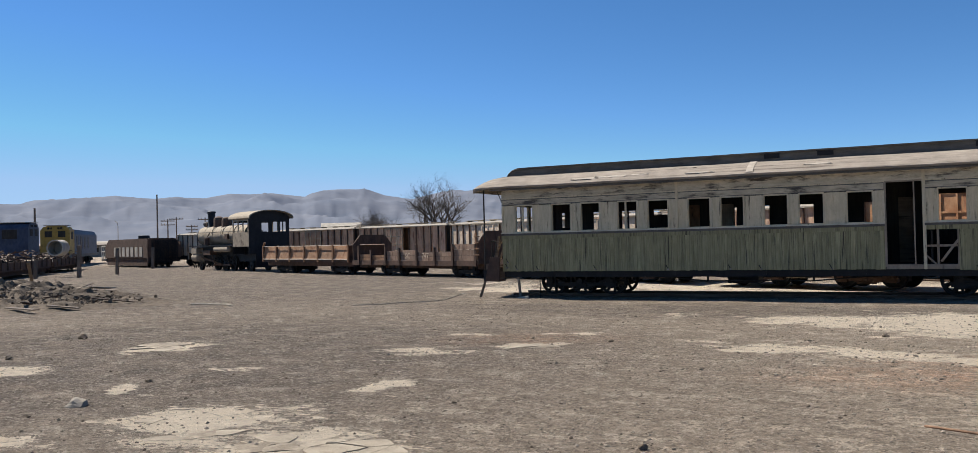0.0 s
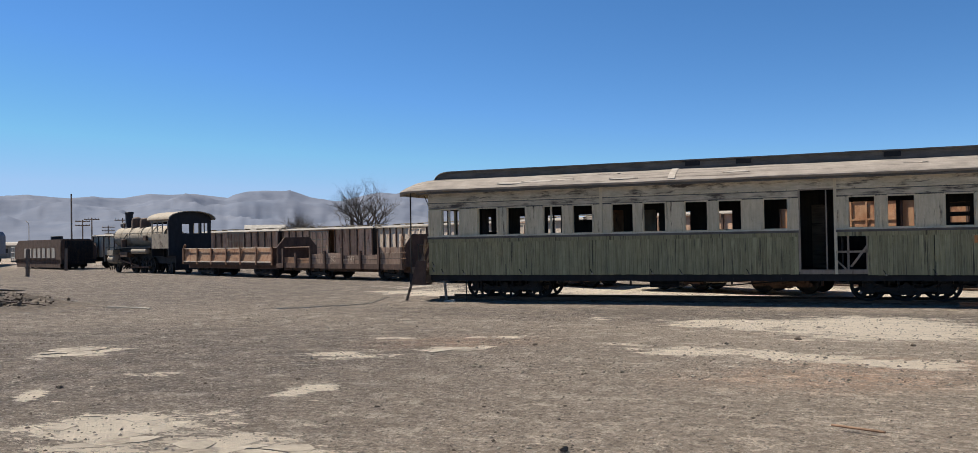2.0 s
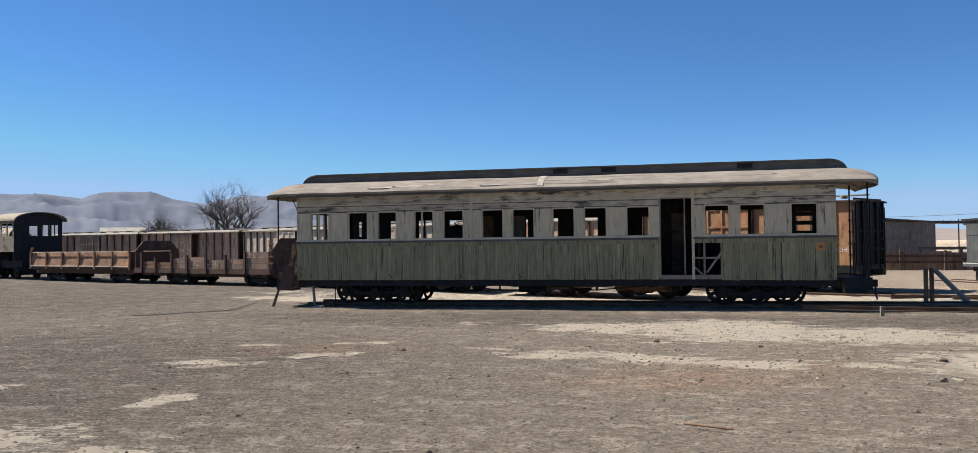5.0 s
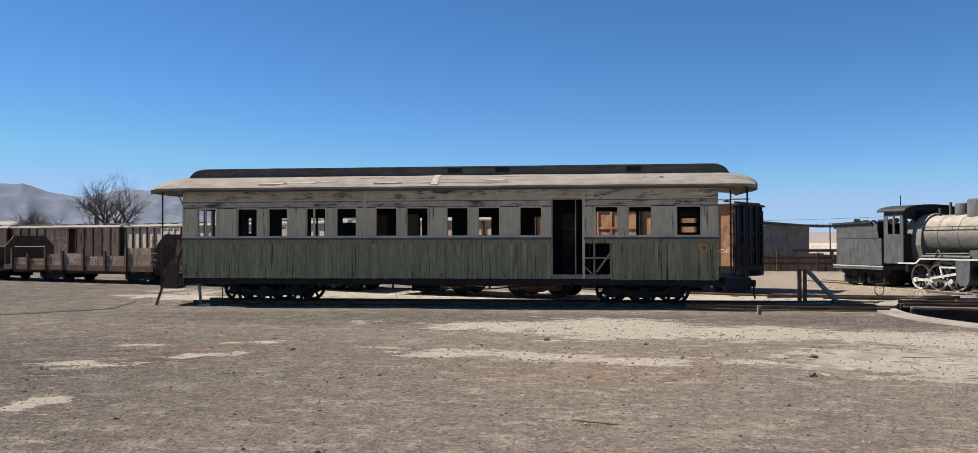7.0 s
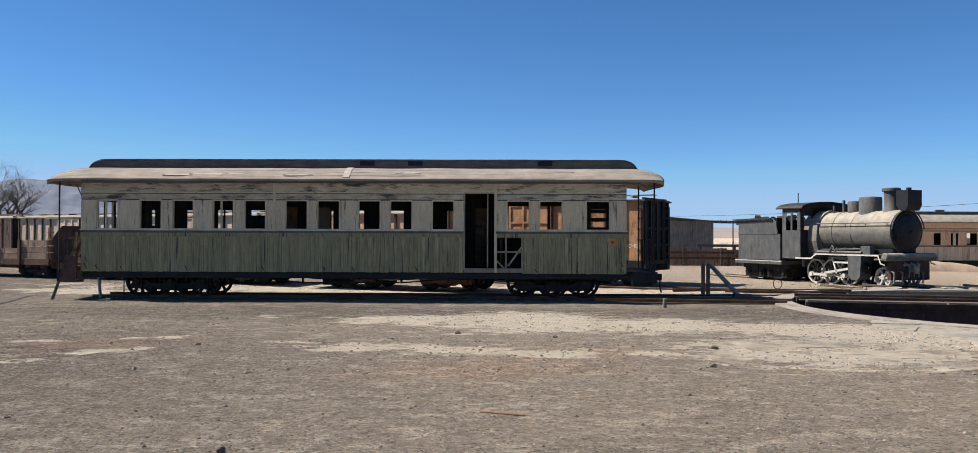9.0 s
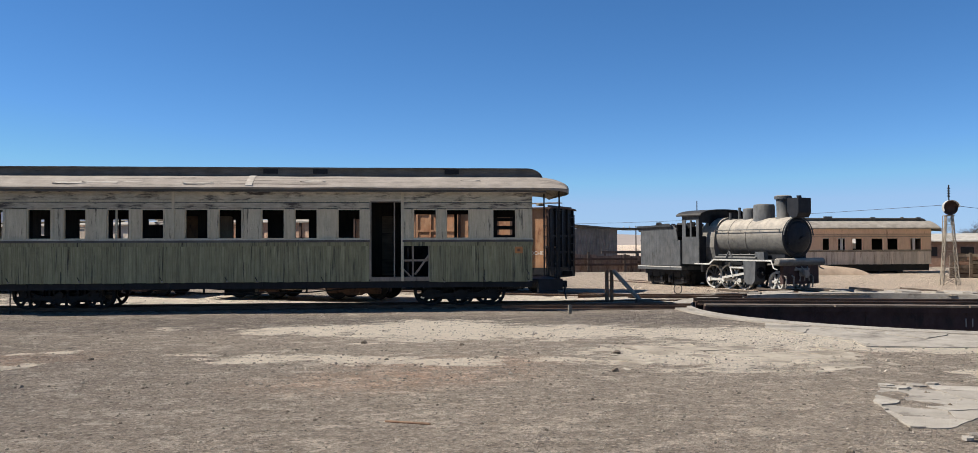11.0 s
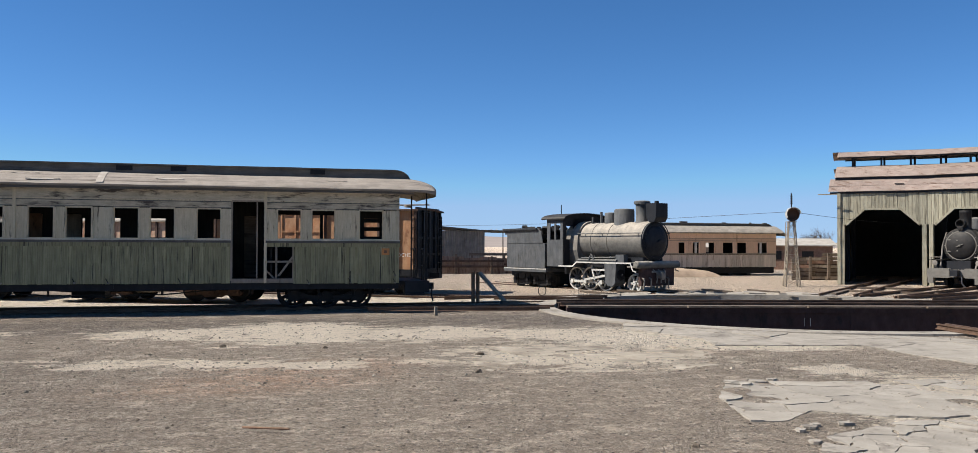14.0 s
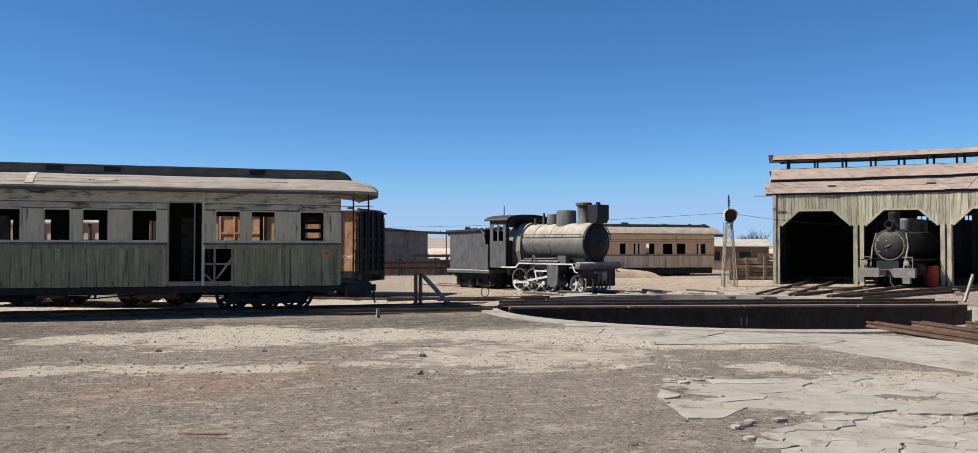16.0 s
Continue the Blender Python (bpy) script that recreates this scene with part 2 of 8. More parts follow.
def beam(bm, a, b, w, h=None, up=(0, 0, 1)):
    """A squared bar from a to b."""
    a, b = Vector(a), Vector(b)
    h = h or w
    ax = (b - a).normalized()
    side = ax.cross(Vector(up))
    if side.length < 1e-4:
        side = ax.cross(Vector((0, 1, 0)))
    side.normalize()
    top = side.cross(ax)
    v = []
    for p in (a, b):
        for sx, sy in ((-1, -1), (1, -1), (1, 1), (-1, 1)):
            v.append(bm.verts.new(p + side * sx * w / 2 + top * sy * h / 2))
    for f in ((3, 2, 1, 0), (4, 5, 6, 7), (0, 1, 5, 4), (1, 2, 6, 5), (2, 3, 7, 6), (3, 0, 4, 7)):
        bm.faces.new([v[i] for i in f])


def tube(bm, a, b, r0, r1=None, n=12, caps=True):
    """A round bar or cone from a to b."""
    a, b = Vector(a), Vector(b)
    r1 = r0 if r1 is None else r1
    q = (b - a).to_track_quat("Z", "Y")
    rings = []
    for p, r in ((a, r0), (b, r1)):
        rings.append([bm.verts.new(p + q @ Vector((r * math.cos(k * 2 * math.pi / n), r * math.sin(k * 2 * math.pi / n), 0))) for k in range(n)])
    for k in range(n):
        f = bm.faces.new((rings[0][k], rings[0][(k + 1) % n], rings[1][(k + 1) % n], rings[1][k]))
        f.smooth = n > 8
    if caps:
        bm.faces.new(rings[0][::-1])
        bm.faces.new(rings[1])


def turned(bm, prof, axis_at, along, n=24, close=False):
    """Turns a profile of (distance along, radius) round an axis."""
    q = Vector(along).to_track_quat("Z", "Y")
    o = Vector(axis_at)
    rings = []
    for d, r in prof:
        rings.append([bm.verts.new(o + q @ Vector((r * math.cos(k * 2 * math.pi / n), r * math.sin(k * 2 * math.pi / n), d))) for k in range(n)])
    pairs = list(zip(rings, rings[1:])) + ([(rings[-1], rings[0])] if close else [])
    for r0, r1 in pairs:
        for k in range(n):
            f = bm.faces.new((r0[k], r0[(k + 1) % n], r1[(k + 1) % n], r1[k]))
            f.smooth = True
    if not close:
        bm.faces.new(rings[0][::-1])
        bm.faces.new(rings[-1])


def slab_of(bm, outline, axis, lo, hi):
    """A plate with the outline given in its two other axes, from lo to hi along axis."""
    def at(p, d):
        q = list(p)
        q.insert("xyz".index(axis), d)
        return q
    a = [bm.verts.new(at(p, lo)) for p in outline]
    b = [bm.verts.new(at(p, hi)) for p in outline]
    n = len(outline)
    bm.faces.new(a)
    bm.faces.new(b[::-1])
    for k in range(n):
        bm.faces.new((a[k], b[k], b[(k + 1) % n], a[(k + 1) % n]))


def mesh_of(name, bm, material, bevel=0.0, sharp=True):
    if bevel:
        bmesh.ops.bevel(bm, geom=[e for e in bm.edges if len(e.link_faces) == 2 and e.calc_face_angle(0) > 0.6], offset=bevel, segments=1, affect="EDGES", clamp_overlap=True)
    bmesh.ops.recalc_face_normals(bm, faces=bm.faces)
    if sharp:
        for e in bm.edges:
            if len(e.link_faces) == 2 and e.calc_face_angle(0) > 0.7:
                e.smooth = False
    me = bpy.data.meshes.new(name)
    bm.to_mesh(me)
    bm.free()
    me.materials.append(material)
    return me


def part(name, bm, material, parent, label="", bevel=0.0, m=None):
    """Links a bmesh as one mesh under a thing or a part."""
    me = bm if isinstance(bm, bpy.types.Mesh) else mesh_of(name, bm, material, bevel)
    ob = new(name, me)
    ob.parent = parent
    if m is not None:
        ob.matrix_basis = m
    if label:
        ob["label"] = label
    return ob


def thing(name, m, label, category, group="", kind=""):
    ob = new(name)
    ob.empty_display_size = 0.2
    ob.matrix_basis = m
    return tagged(ob, label, category, group, kind)


def solid(name, bm, material, label, category, m=None, group="", kind="", bevel=0.0):
    ob = new(name, bm if isinstance(bm, bpy.types.Mesh) else mesh_of(name, bm, material, bevel))
    if m is not None:
        ob.matrix_basis = m
    return tagged(ob, label, category, group, kind)


def one(fn, *a, **k):
    bm = bmesh.new()
    fn(bm, *a, **k)
    return bm


def letters(name, text, size, material, parent, m):
    cu = bpy.data.curves.new(name, "FONT")
    cu.body, cu.size, cu.extrude, cu.align_x = text, size, 0.002, "CENTER"
    tmp = bpy.data.objects.new(name, cu)
    scene.collection.objects.link(tmp)
    me = bpy.data.meshes.new_from_object(tmp.evaluated_get(bpy.context.evaluated_depsgraph_get()))
    bpy.data.objects.remove(tmp)
    me.materials.clear()
    me.materials.append(material)
    return part(name, me, material, parent, m=m)


STANDING = Matrix.Rotation(math.pi / 2, 4, "X")


WHEELS = {}


def wheel_mesh(r, spokes, material, key):
    """A spoked or dished railway wheel, axis along y, flange inside."""
    if key in WHEELS:
        return WHEELS[key]
    bm = bmesh.new()
    turned(bm, [(-0.055, r), (0.045, r * 0.98), (0.05, r + 0.03), (0.075, r + 0.03), (0.075, r * 0.86), (-0.055, r * 0.86)], (0, 0, 0), (0, 1, 0), 28, True)
    turned(bm, [(-0.09, r * 0.24), (0.09, r * 0.24), (0.09, 0.02), (-0.09, 0.02)], (0, 0, 0), (0, 1, 0), 14, True)
    if spokes:
        h0, h1, w = r * 0.24, r * 0.88, 0.036
        rings = []
        for rad in (0.03, h0, h1):
            half = min(w / rad, math.pi / spokes * 0.7)
            rings.append([(rad * math.cos(q), rad * math.sin(q)) for k in range(spokes) for q in (2 * math.pi * k / spokes - half, 2 * math.pi * k / spokes + half)])
        rings.append([(r * 0.95 * math.cos(math.atan2(y, x)), r * 0.95 * math.sin(math.atan2(y, x))) for x, y in rings[2]])
        vs = [[bm.verts.new((x, -0.03, y)) for x, y in ring] for ring in rings]
        fl = []
        for j in range(3):
            for k in range(2 * spokes):
                if j == 1 and k % 2:
                    continue
                q = (k + 1) % (2 * spokes)
                fl.append(bm.faces.new((vs[j][k], vs[j][q], vs[j + 1][q], vs[j + 1][k])))
        for g in bmesh.ops.extrude_face_region(bm, geom=fl)["geom"]:
            if isinstance(g, bmesh.types.BMVert):
                g.co.y += 0.06
    else:
        turned(bm, [(-0.01, r * 0.88), (-0.045, r * 0.5), (-0.03, r * 0.2), (0.03, r * 0.2), (0.0, r * 0.5), (0.04, r * 0.88)], (0, 0, 0), (0, 1, 0), 24, True)
    WHEELS[key] = mesh_of("wheel", bm, material)
    return WHEELS[key]


def bogie(parent, x, yc, axles, pitch, r, half_gauge=0.53, spokes=8, material=None, name="bogie"):
    """A truck of two or three axles with arch-bar side frames, springs and axle boxes."""
    material = material or IRON
    bm = bmesh.new()
    span = pitch * (axles - 1) / 2
    for s in (-1, 1):
        y = yc + s * (half_gauge + 0.17)
        beam(bm, (x - span - 0.25, y, r + 0.2), (x + span + 0.25, y, r + 0.2), 0.09, 0.13)
        beam(bm, (x - span - 0.2, y, r - 0.1), (x + span + 0.2, y, r - 0.1), 0.09, 0.11)
        for e in (-1, 1):
            beam(bm, (x + e * 0.22, y, r - 0.2), (x + e * (span + 0.1), y, r + 0.14), 0.08, 0.07)
        beam(bm, (x - 0.24, y, r - 0.2), (x + 0.24, y, r - 0.2), 0.06, 0.05)
        for k in range(axles):
            ax = x - span + k * pitch
            bx(bm, ax - 0.14, ax + 0.14, y - 0.08, y + 0.1 * (1 if s > 0 else 1), r - 0.18, r + 0.2)
            tube(bm, (ax, y + s * 0.1, r), (ax, y + s * 0.15, r), 0.085, n=10)
        for dx in (-0.14, 0, 0.14):
            for z in (0.02, 0.075, 0.13):
                tube(bm, (x + dx, y, r - 0.17 + z * 1.6), (x + dx, y, r - 0.17 + z * 1.6 + 0.05), 0.065, n=10)
    bx(bm, x - span - 0.1, x + span + 0.1, yc - 0.36, yc + 0.36, 0.16, r + 0.2)
    bx(bm, x - 0.2, x + 0.2, yc - half_gauge - 0.25, yc + half_gauge + 0.25, r + 0.02, r + 0.22)
    for e in (-1, 1):
        beam(bm, (x + e * (span + 0.25), yc - half_gauge - 0.17, r + 0.2), (x + e * (span + 0.25), yc + half_gauge + 0.17, r + 0.2), 0.07)
    for k in range(axles):
        ax = x - span + k * pitch
        tube(bm, (ax, yc - half_gauge - 0.2, r), (ax, yc + half_gauge + 0.2, r), 0.055, n=10)
    b = part(name, bm, material, parent)
    me = wheel_mesh(r, spokes, IRON, (r, spokes, "iron"))
    for k in range(axles):
        ax = x - span + k * pitch
        part("wheel", me, IRON, b, m=pose(ax, yc - half_gauge, r))
        part("wheel", me, IRON, b, m=pose(ax, yc + half_gauge, r, 0, 0, 180))
    return b


# ---- the green passenger coach ----
def coach_roof(bm, x0, x1, half, z_eave, z_top, inner, end, thick=0.05, bow=0.22):
    """One curved deck of a roof, from the eaves in to the clerestory, falling off in a bullnose at both ends."""
    nx, ny = 72, 9
    top, low = [], []
    for i in range(nx + 1):
        u = i / nx
        x = x0 + end * (1 - math.cos(u / 0.2 * math.pi / 2)) if u < 0.2 else (x1 - end * (1 - math.cos((1 - u) / 0.2 * math.pi / 2)) if u > 0.8 else x0 + end + (x1 - x0 - 2 * end) * (u - 0.2) / 0.6)
        d = min(x - x0, x1 - x)
        g = 1.0 if d > end else max(0.0, 1 - (1 - d / end) ** 2.3) ** 0.46
        out = (1 - min(1.0, d / end)) ** 2 * bow * (1 if x > (x0 + x1) / 2 else -1)
        wob = 0.012 * noise.noise(Vector((x * 0.9, 3.1, 0)))
        row, row2 = [], []
        for j in range(2 * ny + 1):
            v = j / ny - 1
            y = v * half
            a = abs(v)
            rise = math.cos(a * math.pi / 2 * 0.97) ** 0.75
            flat = min(1.0, rise / math.cos(inner / half * math.pi / 2 * 0.97) ** 0.75)
            z = z_eave + (z_top - z_eave) * flat * (0.1 + 0.9 * g) + wob
            if a > 0.999:
                z -= 0.015
            xe = x + out * (1 - v * v)
            row.append(bm.verts.new((xe, y, z)))
            row2.append(bm.verts.new((xe, y * 0.985, z - thick * (1 + 1.4 * (1 - g)))))
        top.append(row)
        low.append(row2)
    for i in range(nx):
        for j in range(2 * ny):
            f = bm.faces.new((top[i][j], top[i + 1][j], top[i + 1][j + 1], top[i][j + 1]))
            f.smooth = True
            bm.faces.new((low[i][j + 1], low[i + 1][j + 1], low[i + 1][j], low[i][j]))
    for i in range(nx):
        for j in (0, 2 * ny):
            bm.faces.new((top[i][j], low[i][j], low[i + 1][j], top[i + 1][j]))
    for i in (0, nx):
        for j in range(2 * ny):
            bm.faces.new((top[i][j], top[i][j + 1], low[i][j + 1], low[i][j]))


def clerestory(bm, x0, x1, half, z0, z1, end):
    """The raised middle of the roof with its sloped ends."""
    prof = [(-half, 0.0), (-half, 0.78), (-half - 0.05, 0.8), (-half - 0.04, 0.9), (-half * 0.6, 0.97), (0, 1.0), (half * 0.6, 0.97), (half + 0.04, 0.9), (half + 0.05, 0.8), (half, 0.78), (half, 0.0)]
    rows = []
    n = 48
    for i in range(n + 1):
        u = i / n
        x = x0 + end * (1 - math.cos(u / 0.2 * math.pi / 2)) if u < 0.2 else (x1 - end * (1 - math.cos((1 - u) / 0.2 * math.pi / 2)) if u > 0.8 else x0 + end + (x1 - x0 - 2 * end) * (u - 0.2) / 0.6)
        d = min(x - x0, x1 - x)
        g = 1.0 if d > end else math.sqrt(max(0.02, 1 - (1 - d / end) ** 2))
        rows.append([bm.verts.new((x, y, z0 + (z1 - z0) * h * g + 0.006 * noise.noise(Vector((x, 7, h))))) for y, h in prof])
    for a, b in zip(rows, rows[1:]):
        for j in range(len(prof) - 1):
            bm.faces.new((a[j], b[j], b[j + 1], a[j + 1]))
    bm.faces.new(rows[0])
    bm.faces.new(rows[-1][::-1])


def board_run(parent, x0, x1, z0, z1, width, rng):
    """Narrow boards of a panel, each its own piece."""
    n = round((x1 - x0) / width)
    w = (x1 - x0) / n
    kinds = []
    for k in range(4):
        bm = bmesh.new()
        bx(bm, 0.0015, w - 0.0015, 0.0, 0.035, z0 + rng.uniform(-0.012, 0.012), z1)
        kinds.append(mesh_of("board", bm, GREEN, 0.002))
    for k in range(n):
        part("board", kinds[rng.randrange(4)], GREEN, parent, m=pose(x0 + k * w, rng.uniform(-0.0025, 0.0025), 0))


# openings left in the far wall: from, to, sill, head
FAR_OPENINGS = [
    (-10.13, -10.03, 1.84, 2.36), (-9.1, -8.9, 1.8, 2.36), (-8.2, -8.03, 1.8, 2.36), (-7.99, -7.78, 1.8, 2.36), (-7.23, -6.8, 2.2, 2.36), (-4.9, -4.84, 1.8, 2.36), (-4.2, -3.95, 1.8, 2.36), (-3.3, -2.8, 1.84, 2.36), (-1.54, -1.2, 1.8, 2.36), (0.12, 0.86, 1.8, 2.5), (1.13, 1.35, 1.8, 2.5), (1.44, 1.81, 1.8, 2.5), (2.6, 3.05, 1.9, 2.42)
]


def green_coach():
    rng = random.Random(4)
    W = 2.62
    c = thing("passenger_coach", pose(0, 22.5, 0), "derelict wooden passenger coach, faded green below bleached grey window posts", "railway coach")
    X0, X1 = -10.94, 3.26
    wins = [(-10.53, -9.98), (-9.42, -8.84), (-8.55, -8.0), (-7.5, -6.95), (-6.67, -6.11), (-5.6, -5.02), (-4.77, -4.18), (-3.7, -3.12), (-2.87, -2.29), (-1.78, -1.2), (0.16, 0.76), (1.01, 1.61), (2.22, 2.84)]
    DOOR = (-0.95, -0.33)
    ZB, ZT = 1.80, 2.53
    # near side
    for a, b, z in ((X0, -5.9, 0.69), (-5.9, -0.97, 0.69), (0.57, 1.98, 0.66), (1.995, X1, 0.665)):
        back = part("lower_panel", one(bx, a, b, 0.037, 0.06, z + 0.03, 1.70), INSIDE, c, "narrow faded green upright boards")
        board_run(back, a, b, z, 1.70, 0.108, rng)
    for a, b in ((X0 - 0.02, -0.96), (-0.12, X1 + 0.02)):
        bm = bmesh.new()
        bx(bm, a, b, -0.045, 0.05, 1.757, 1.785)
        # moulding coloured dark to draw the shadow below the sill rail
        part("belt_moulding", one(bx, a, b, -0.022, 0.05, 1.70, 1.757), TARRED, c)
        part("belt_rail", bm, BELT, c, "projecting grey sill rail", bevel=0.008)
        part("belt_board", one(bx, a, b, -0.008, 0.05, 1.60, 1.70), GREEN, c)
    edges = [X0] + [v for w in wins[:10] for v in w] + [DOOR[0]]
    piers = list(zip(edges[0::2], edges[1::2])) + [(-0.14, 0.16), (0.76, 1.01), (1.61, 2.22), (2.84, X1)]
    for a, b in piers:
        po = part("window_post", one(bx, a + 0.045, b - 0.045, 0.012, 0.06, 1.785, 2.55), GREYWOOD, c, "peeling grey boarded post between windows")
        for e in (a, b - 0.05):
            part("edge_trim", one(bx, e, e + 0.05, -0.012, 0.058, 1.785, 2.545), GREYWOOD, po)
    for k, (a, b) in enumerate(wins):
        bm = bmesh.new()
        bx(bm, a, b, 0.0, 0.09, ZT, ZT + 0.035)
        bx(bm, a, b, 0.0, 0.1, 1.786, 1.812)
        for e in (a, b - 0.022):
            bx(bm, e, e + 0.022, 0.02, 0.1, 1.812, ZT)
        if k in (0, 3):
            bx(bm, (a + b) / 2 - 0.08, (a + b) / 2 - 0.03, 0.05, 0.08, 1.812, ZT)
        part("window_frame", bm, GREYWOOD, c, "empty window frame without glass")
    for a, b in ((X0, -5.88), (-5.86, DOOR[0]), (DOOR[1] + 0.2, X1)):
        bm = bmesh.new()
        bx(bm, a, b, 0.0, 0.05, 2.565, 2.735)
        part("frieze", bm, FRIEZE, c, "flaking pale grey frieze board")
        bm = bmesh.new()
        bx(bm, a, b, -0.022, 0.05, 2.735, 2.765)
        mo = part("moulding", bm, GREYWOOD, c, bevel=0.006)
        # thin dark strips drawn in for the shadow lines along the moulding
        part("groove", one(bx, a, b, -0.004, 0.0, 2.712, 2.733), TARRED, mo)
        part("groove", one(bx, a, b, -0.004, 0.0, 2.566, 2.58), TARRED, mo)
    bm = bmesh.new()
    bx(bm, X0, -5.88, -0.004, 0.05, 2.765, 3.03)
    bx(bm, -5.876, X1, -0.004, 0.05, 2.765, 3.03)
    part("letter_board", bm, FRIEZE, c, "dark-stained board under the eaves")
    part("cornice", one(bx, X0, X1, -0.05, 0.06, 3.0, 3.05), TARRED, c, bevel=0.01)
    for x in (-5.88, -0.125):
        part("seam_post", one(bx, x - 0.035, x + 0.035, -0.02, 0.055, 0.69 if x > -1 else 1.8, 3.0), GREYWOOD, c)
    # doorway with its bared framing
    bm = bmesh.new()
    bx(bm, DOOR[0] - 0.02, DOOR[0] + 0.03, -0.01, 0.1, 0.75, 2.73)
    bx(bm, DOOR[1] - 0.015, DOOR[1] + 0.015, 0.0, 0.1, 0.75, 2.73)
    bx(bm, DOOR[0], -0.1, 0.0, 0.1, 2.73, 2.766)
    part("door_frame", bm, TANBOARD, c, "bare doorway without a door")
    bm = bmesh.new()
    bx(bm, DOOR[0], 0.58, 0.0, 0.12, 0.69, 0.80)
    bx(bm, -0.1, 0.57, 0.03, 0.08, 1.2, 1.25)
    bx(bm, 0.12, 0.17, 0.03, 0.08, 0.8, 1.7)
    bx(bm, 0.54, 0.59, 0.03, 0.1, 0.7, 1.7)
    beam(bm, (0.2, 0.05, 0.86), (0.56, 0.05, 1.36), 0.05, 0.09, (0, 1, 0))
    beam(bm, (-0.1, 0.05, 1.0), (0.1, 0.05, 0.8), 0.04, 0.05, (0, 1, 0))
    part("bared_framing", bm, TANBOARD, c, "exposed wall framing with a slanting brace")
    # ends, far side, floor, partitions
    for x, s in ((X0, 1), (X1, -1)):
        bm = bmesh.new()
        a, b = sorted((x, x + s * 0.06))
        bx(bm, a, b, 0.061, 0.85, 0.69, 1.75)
        bx(bm, a, b, W - 0.85, W - 0.061, 0.69, 1.75)
        for y0, y1 in ((0.061, 0.3), (0.7, 0.85), (W - 0.85, W - 0.7), (W - 0.3, W - 0.061)):
            bx(bm, a, b, y0, y1, 1.75, 2.55)
        bx(bm, a, b, 0.061, W - 0.061, 2.55, 3.12)
        part("end_wall", bm, GREYWOOD, c, "weathered end wall with an open doorway")
    # far wall, floor and partitions take the shade-darkened inside colour
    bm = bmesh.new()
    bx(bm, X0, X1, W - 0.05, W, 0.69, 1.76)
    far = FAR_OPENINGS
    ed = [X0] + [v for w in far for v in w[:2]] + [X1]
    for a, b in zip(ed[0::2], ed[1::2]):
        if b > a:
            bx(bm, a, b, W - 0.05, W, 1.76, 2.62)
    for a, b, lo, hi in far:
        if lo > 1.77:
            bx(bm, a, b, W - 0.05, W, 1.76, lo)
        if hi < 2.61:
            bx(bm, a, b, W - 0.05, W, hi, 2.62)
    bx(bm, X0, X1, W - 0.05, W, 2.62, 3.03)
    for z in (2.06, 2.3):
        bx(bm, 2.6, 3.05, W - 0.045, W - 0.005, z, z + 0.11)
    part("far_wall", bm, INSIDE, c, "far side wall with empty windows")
    for a, b, z, mt in ((-6.18, -5.87, 2.46, RUST), (-5.34, -4.92, 2.45, DRYWOOD), (-0.72, -0.38, 2.45, SLEEPER)):
        bm = bmesh.new()
        slab_of(bm, [(a, 0.76), (b, 0.76), (b, z - 0.02), (b - 0.05, z), (a, z)], "y", W - 0.1, W - 0.055)
        part("loose_door", bm, mt, c, "old brown door leaf leaning inside")
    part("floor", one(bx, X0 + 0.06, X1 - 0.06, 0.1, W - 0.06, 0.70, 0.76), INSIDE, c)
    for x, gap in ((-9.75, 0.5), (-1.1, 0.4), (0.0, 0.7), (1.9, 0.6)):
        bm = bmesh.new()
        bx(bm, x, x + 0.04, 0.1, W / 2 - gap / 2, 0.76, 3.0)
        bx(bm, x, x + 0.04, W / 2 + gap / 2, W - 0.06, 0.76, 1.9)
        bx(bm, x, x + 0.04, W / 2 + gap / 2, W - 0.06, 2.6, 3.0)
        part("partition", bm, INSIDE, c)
    # roof
    bm = bmesh.new()
    coach_roof(bm, -11.72, 4.16, W / 2 + 0.26, 3.06, 3.44, 0.78, 0.85)
    part("roof_deck", bm, CANVAS, c, "dust-covered curved canvas roof", m=pose(0, W / 2, 0))
    bm = bmesh.new()
    clerestory(bm, -11.0, 3.62, 0.74, 3.38, 3.70, 0.45)
    cl = part("clerestory", bm, TARRED, c, "dark raised roof light", m=pose(0, W / 2, 0))
    for x in (-3.74, -2.46, 0.99):
        bm = bmesh.new()
        bx(bm, x, x + 0.38, -0.765, -0.72, 3.50, 3.615)
        bx(bm, x - 0.03, x + 0.41, -0.79, -0.72, 3.625, 3.645)
        part("vent", bm, BLACK, cl, "dark open vent")
    bm = bmesh.new()
    bx(bm, -10.6, 3.3, -0.80, -0.745, 3.632, 3.66)
    part("gutter_strip", bm, TARRED, cl)
    def on_roof(y):
        v = abs(y) / (W / 2 + 0.26)
        return 3.06 + 0.38 * min(1, math.cos(v * math.pi / 2 * 0.97) ** 0.75 / math.cos(0.78 / (W / 2 + 0.26) * math.pi / 2 * 0.97) ** 0.75)
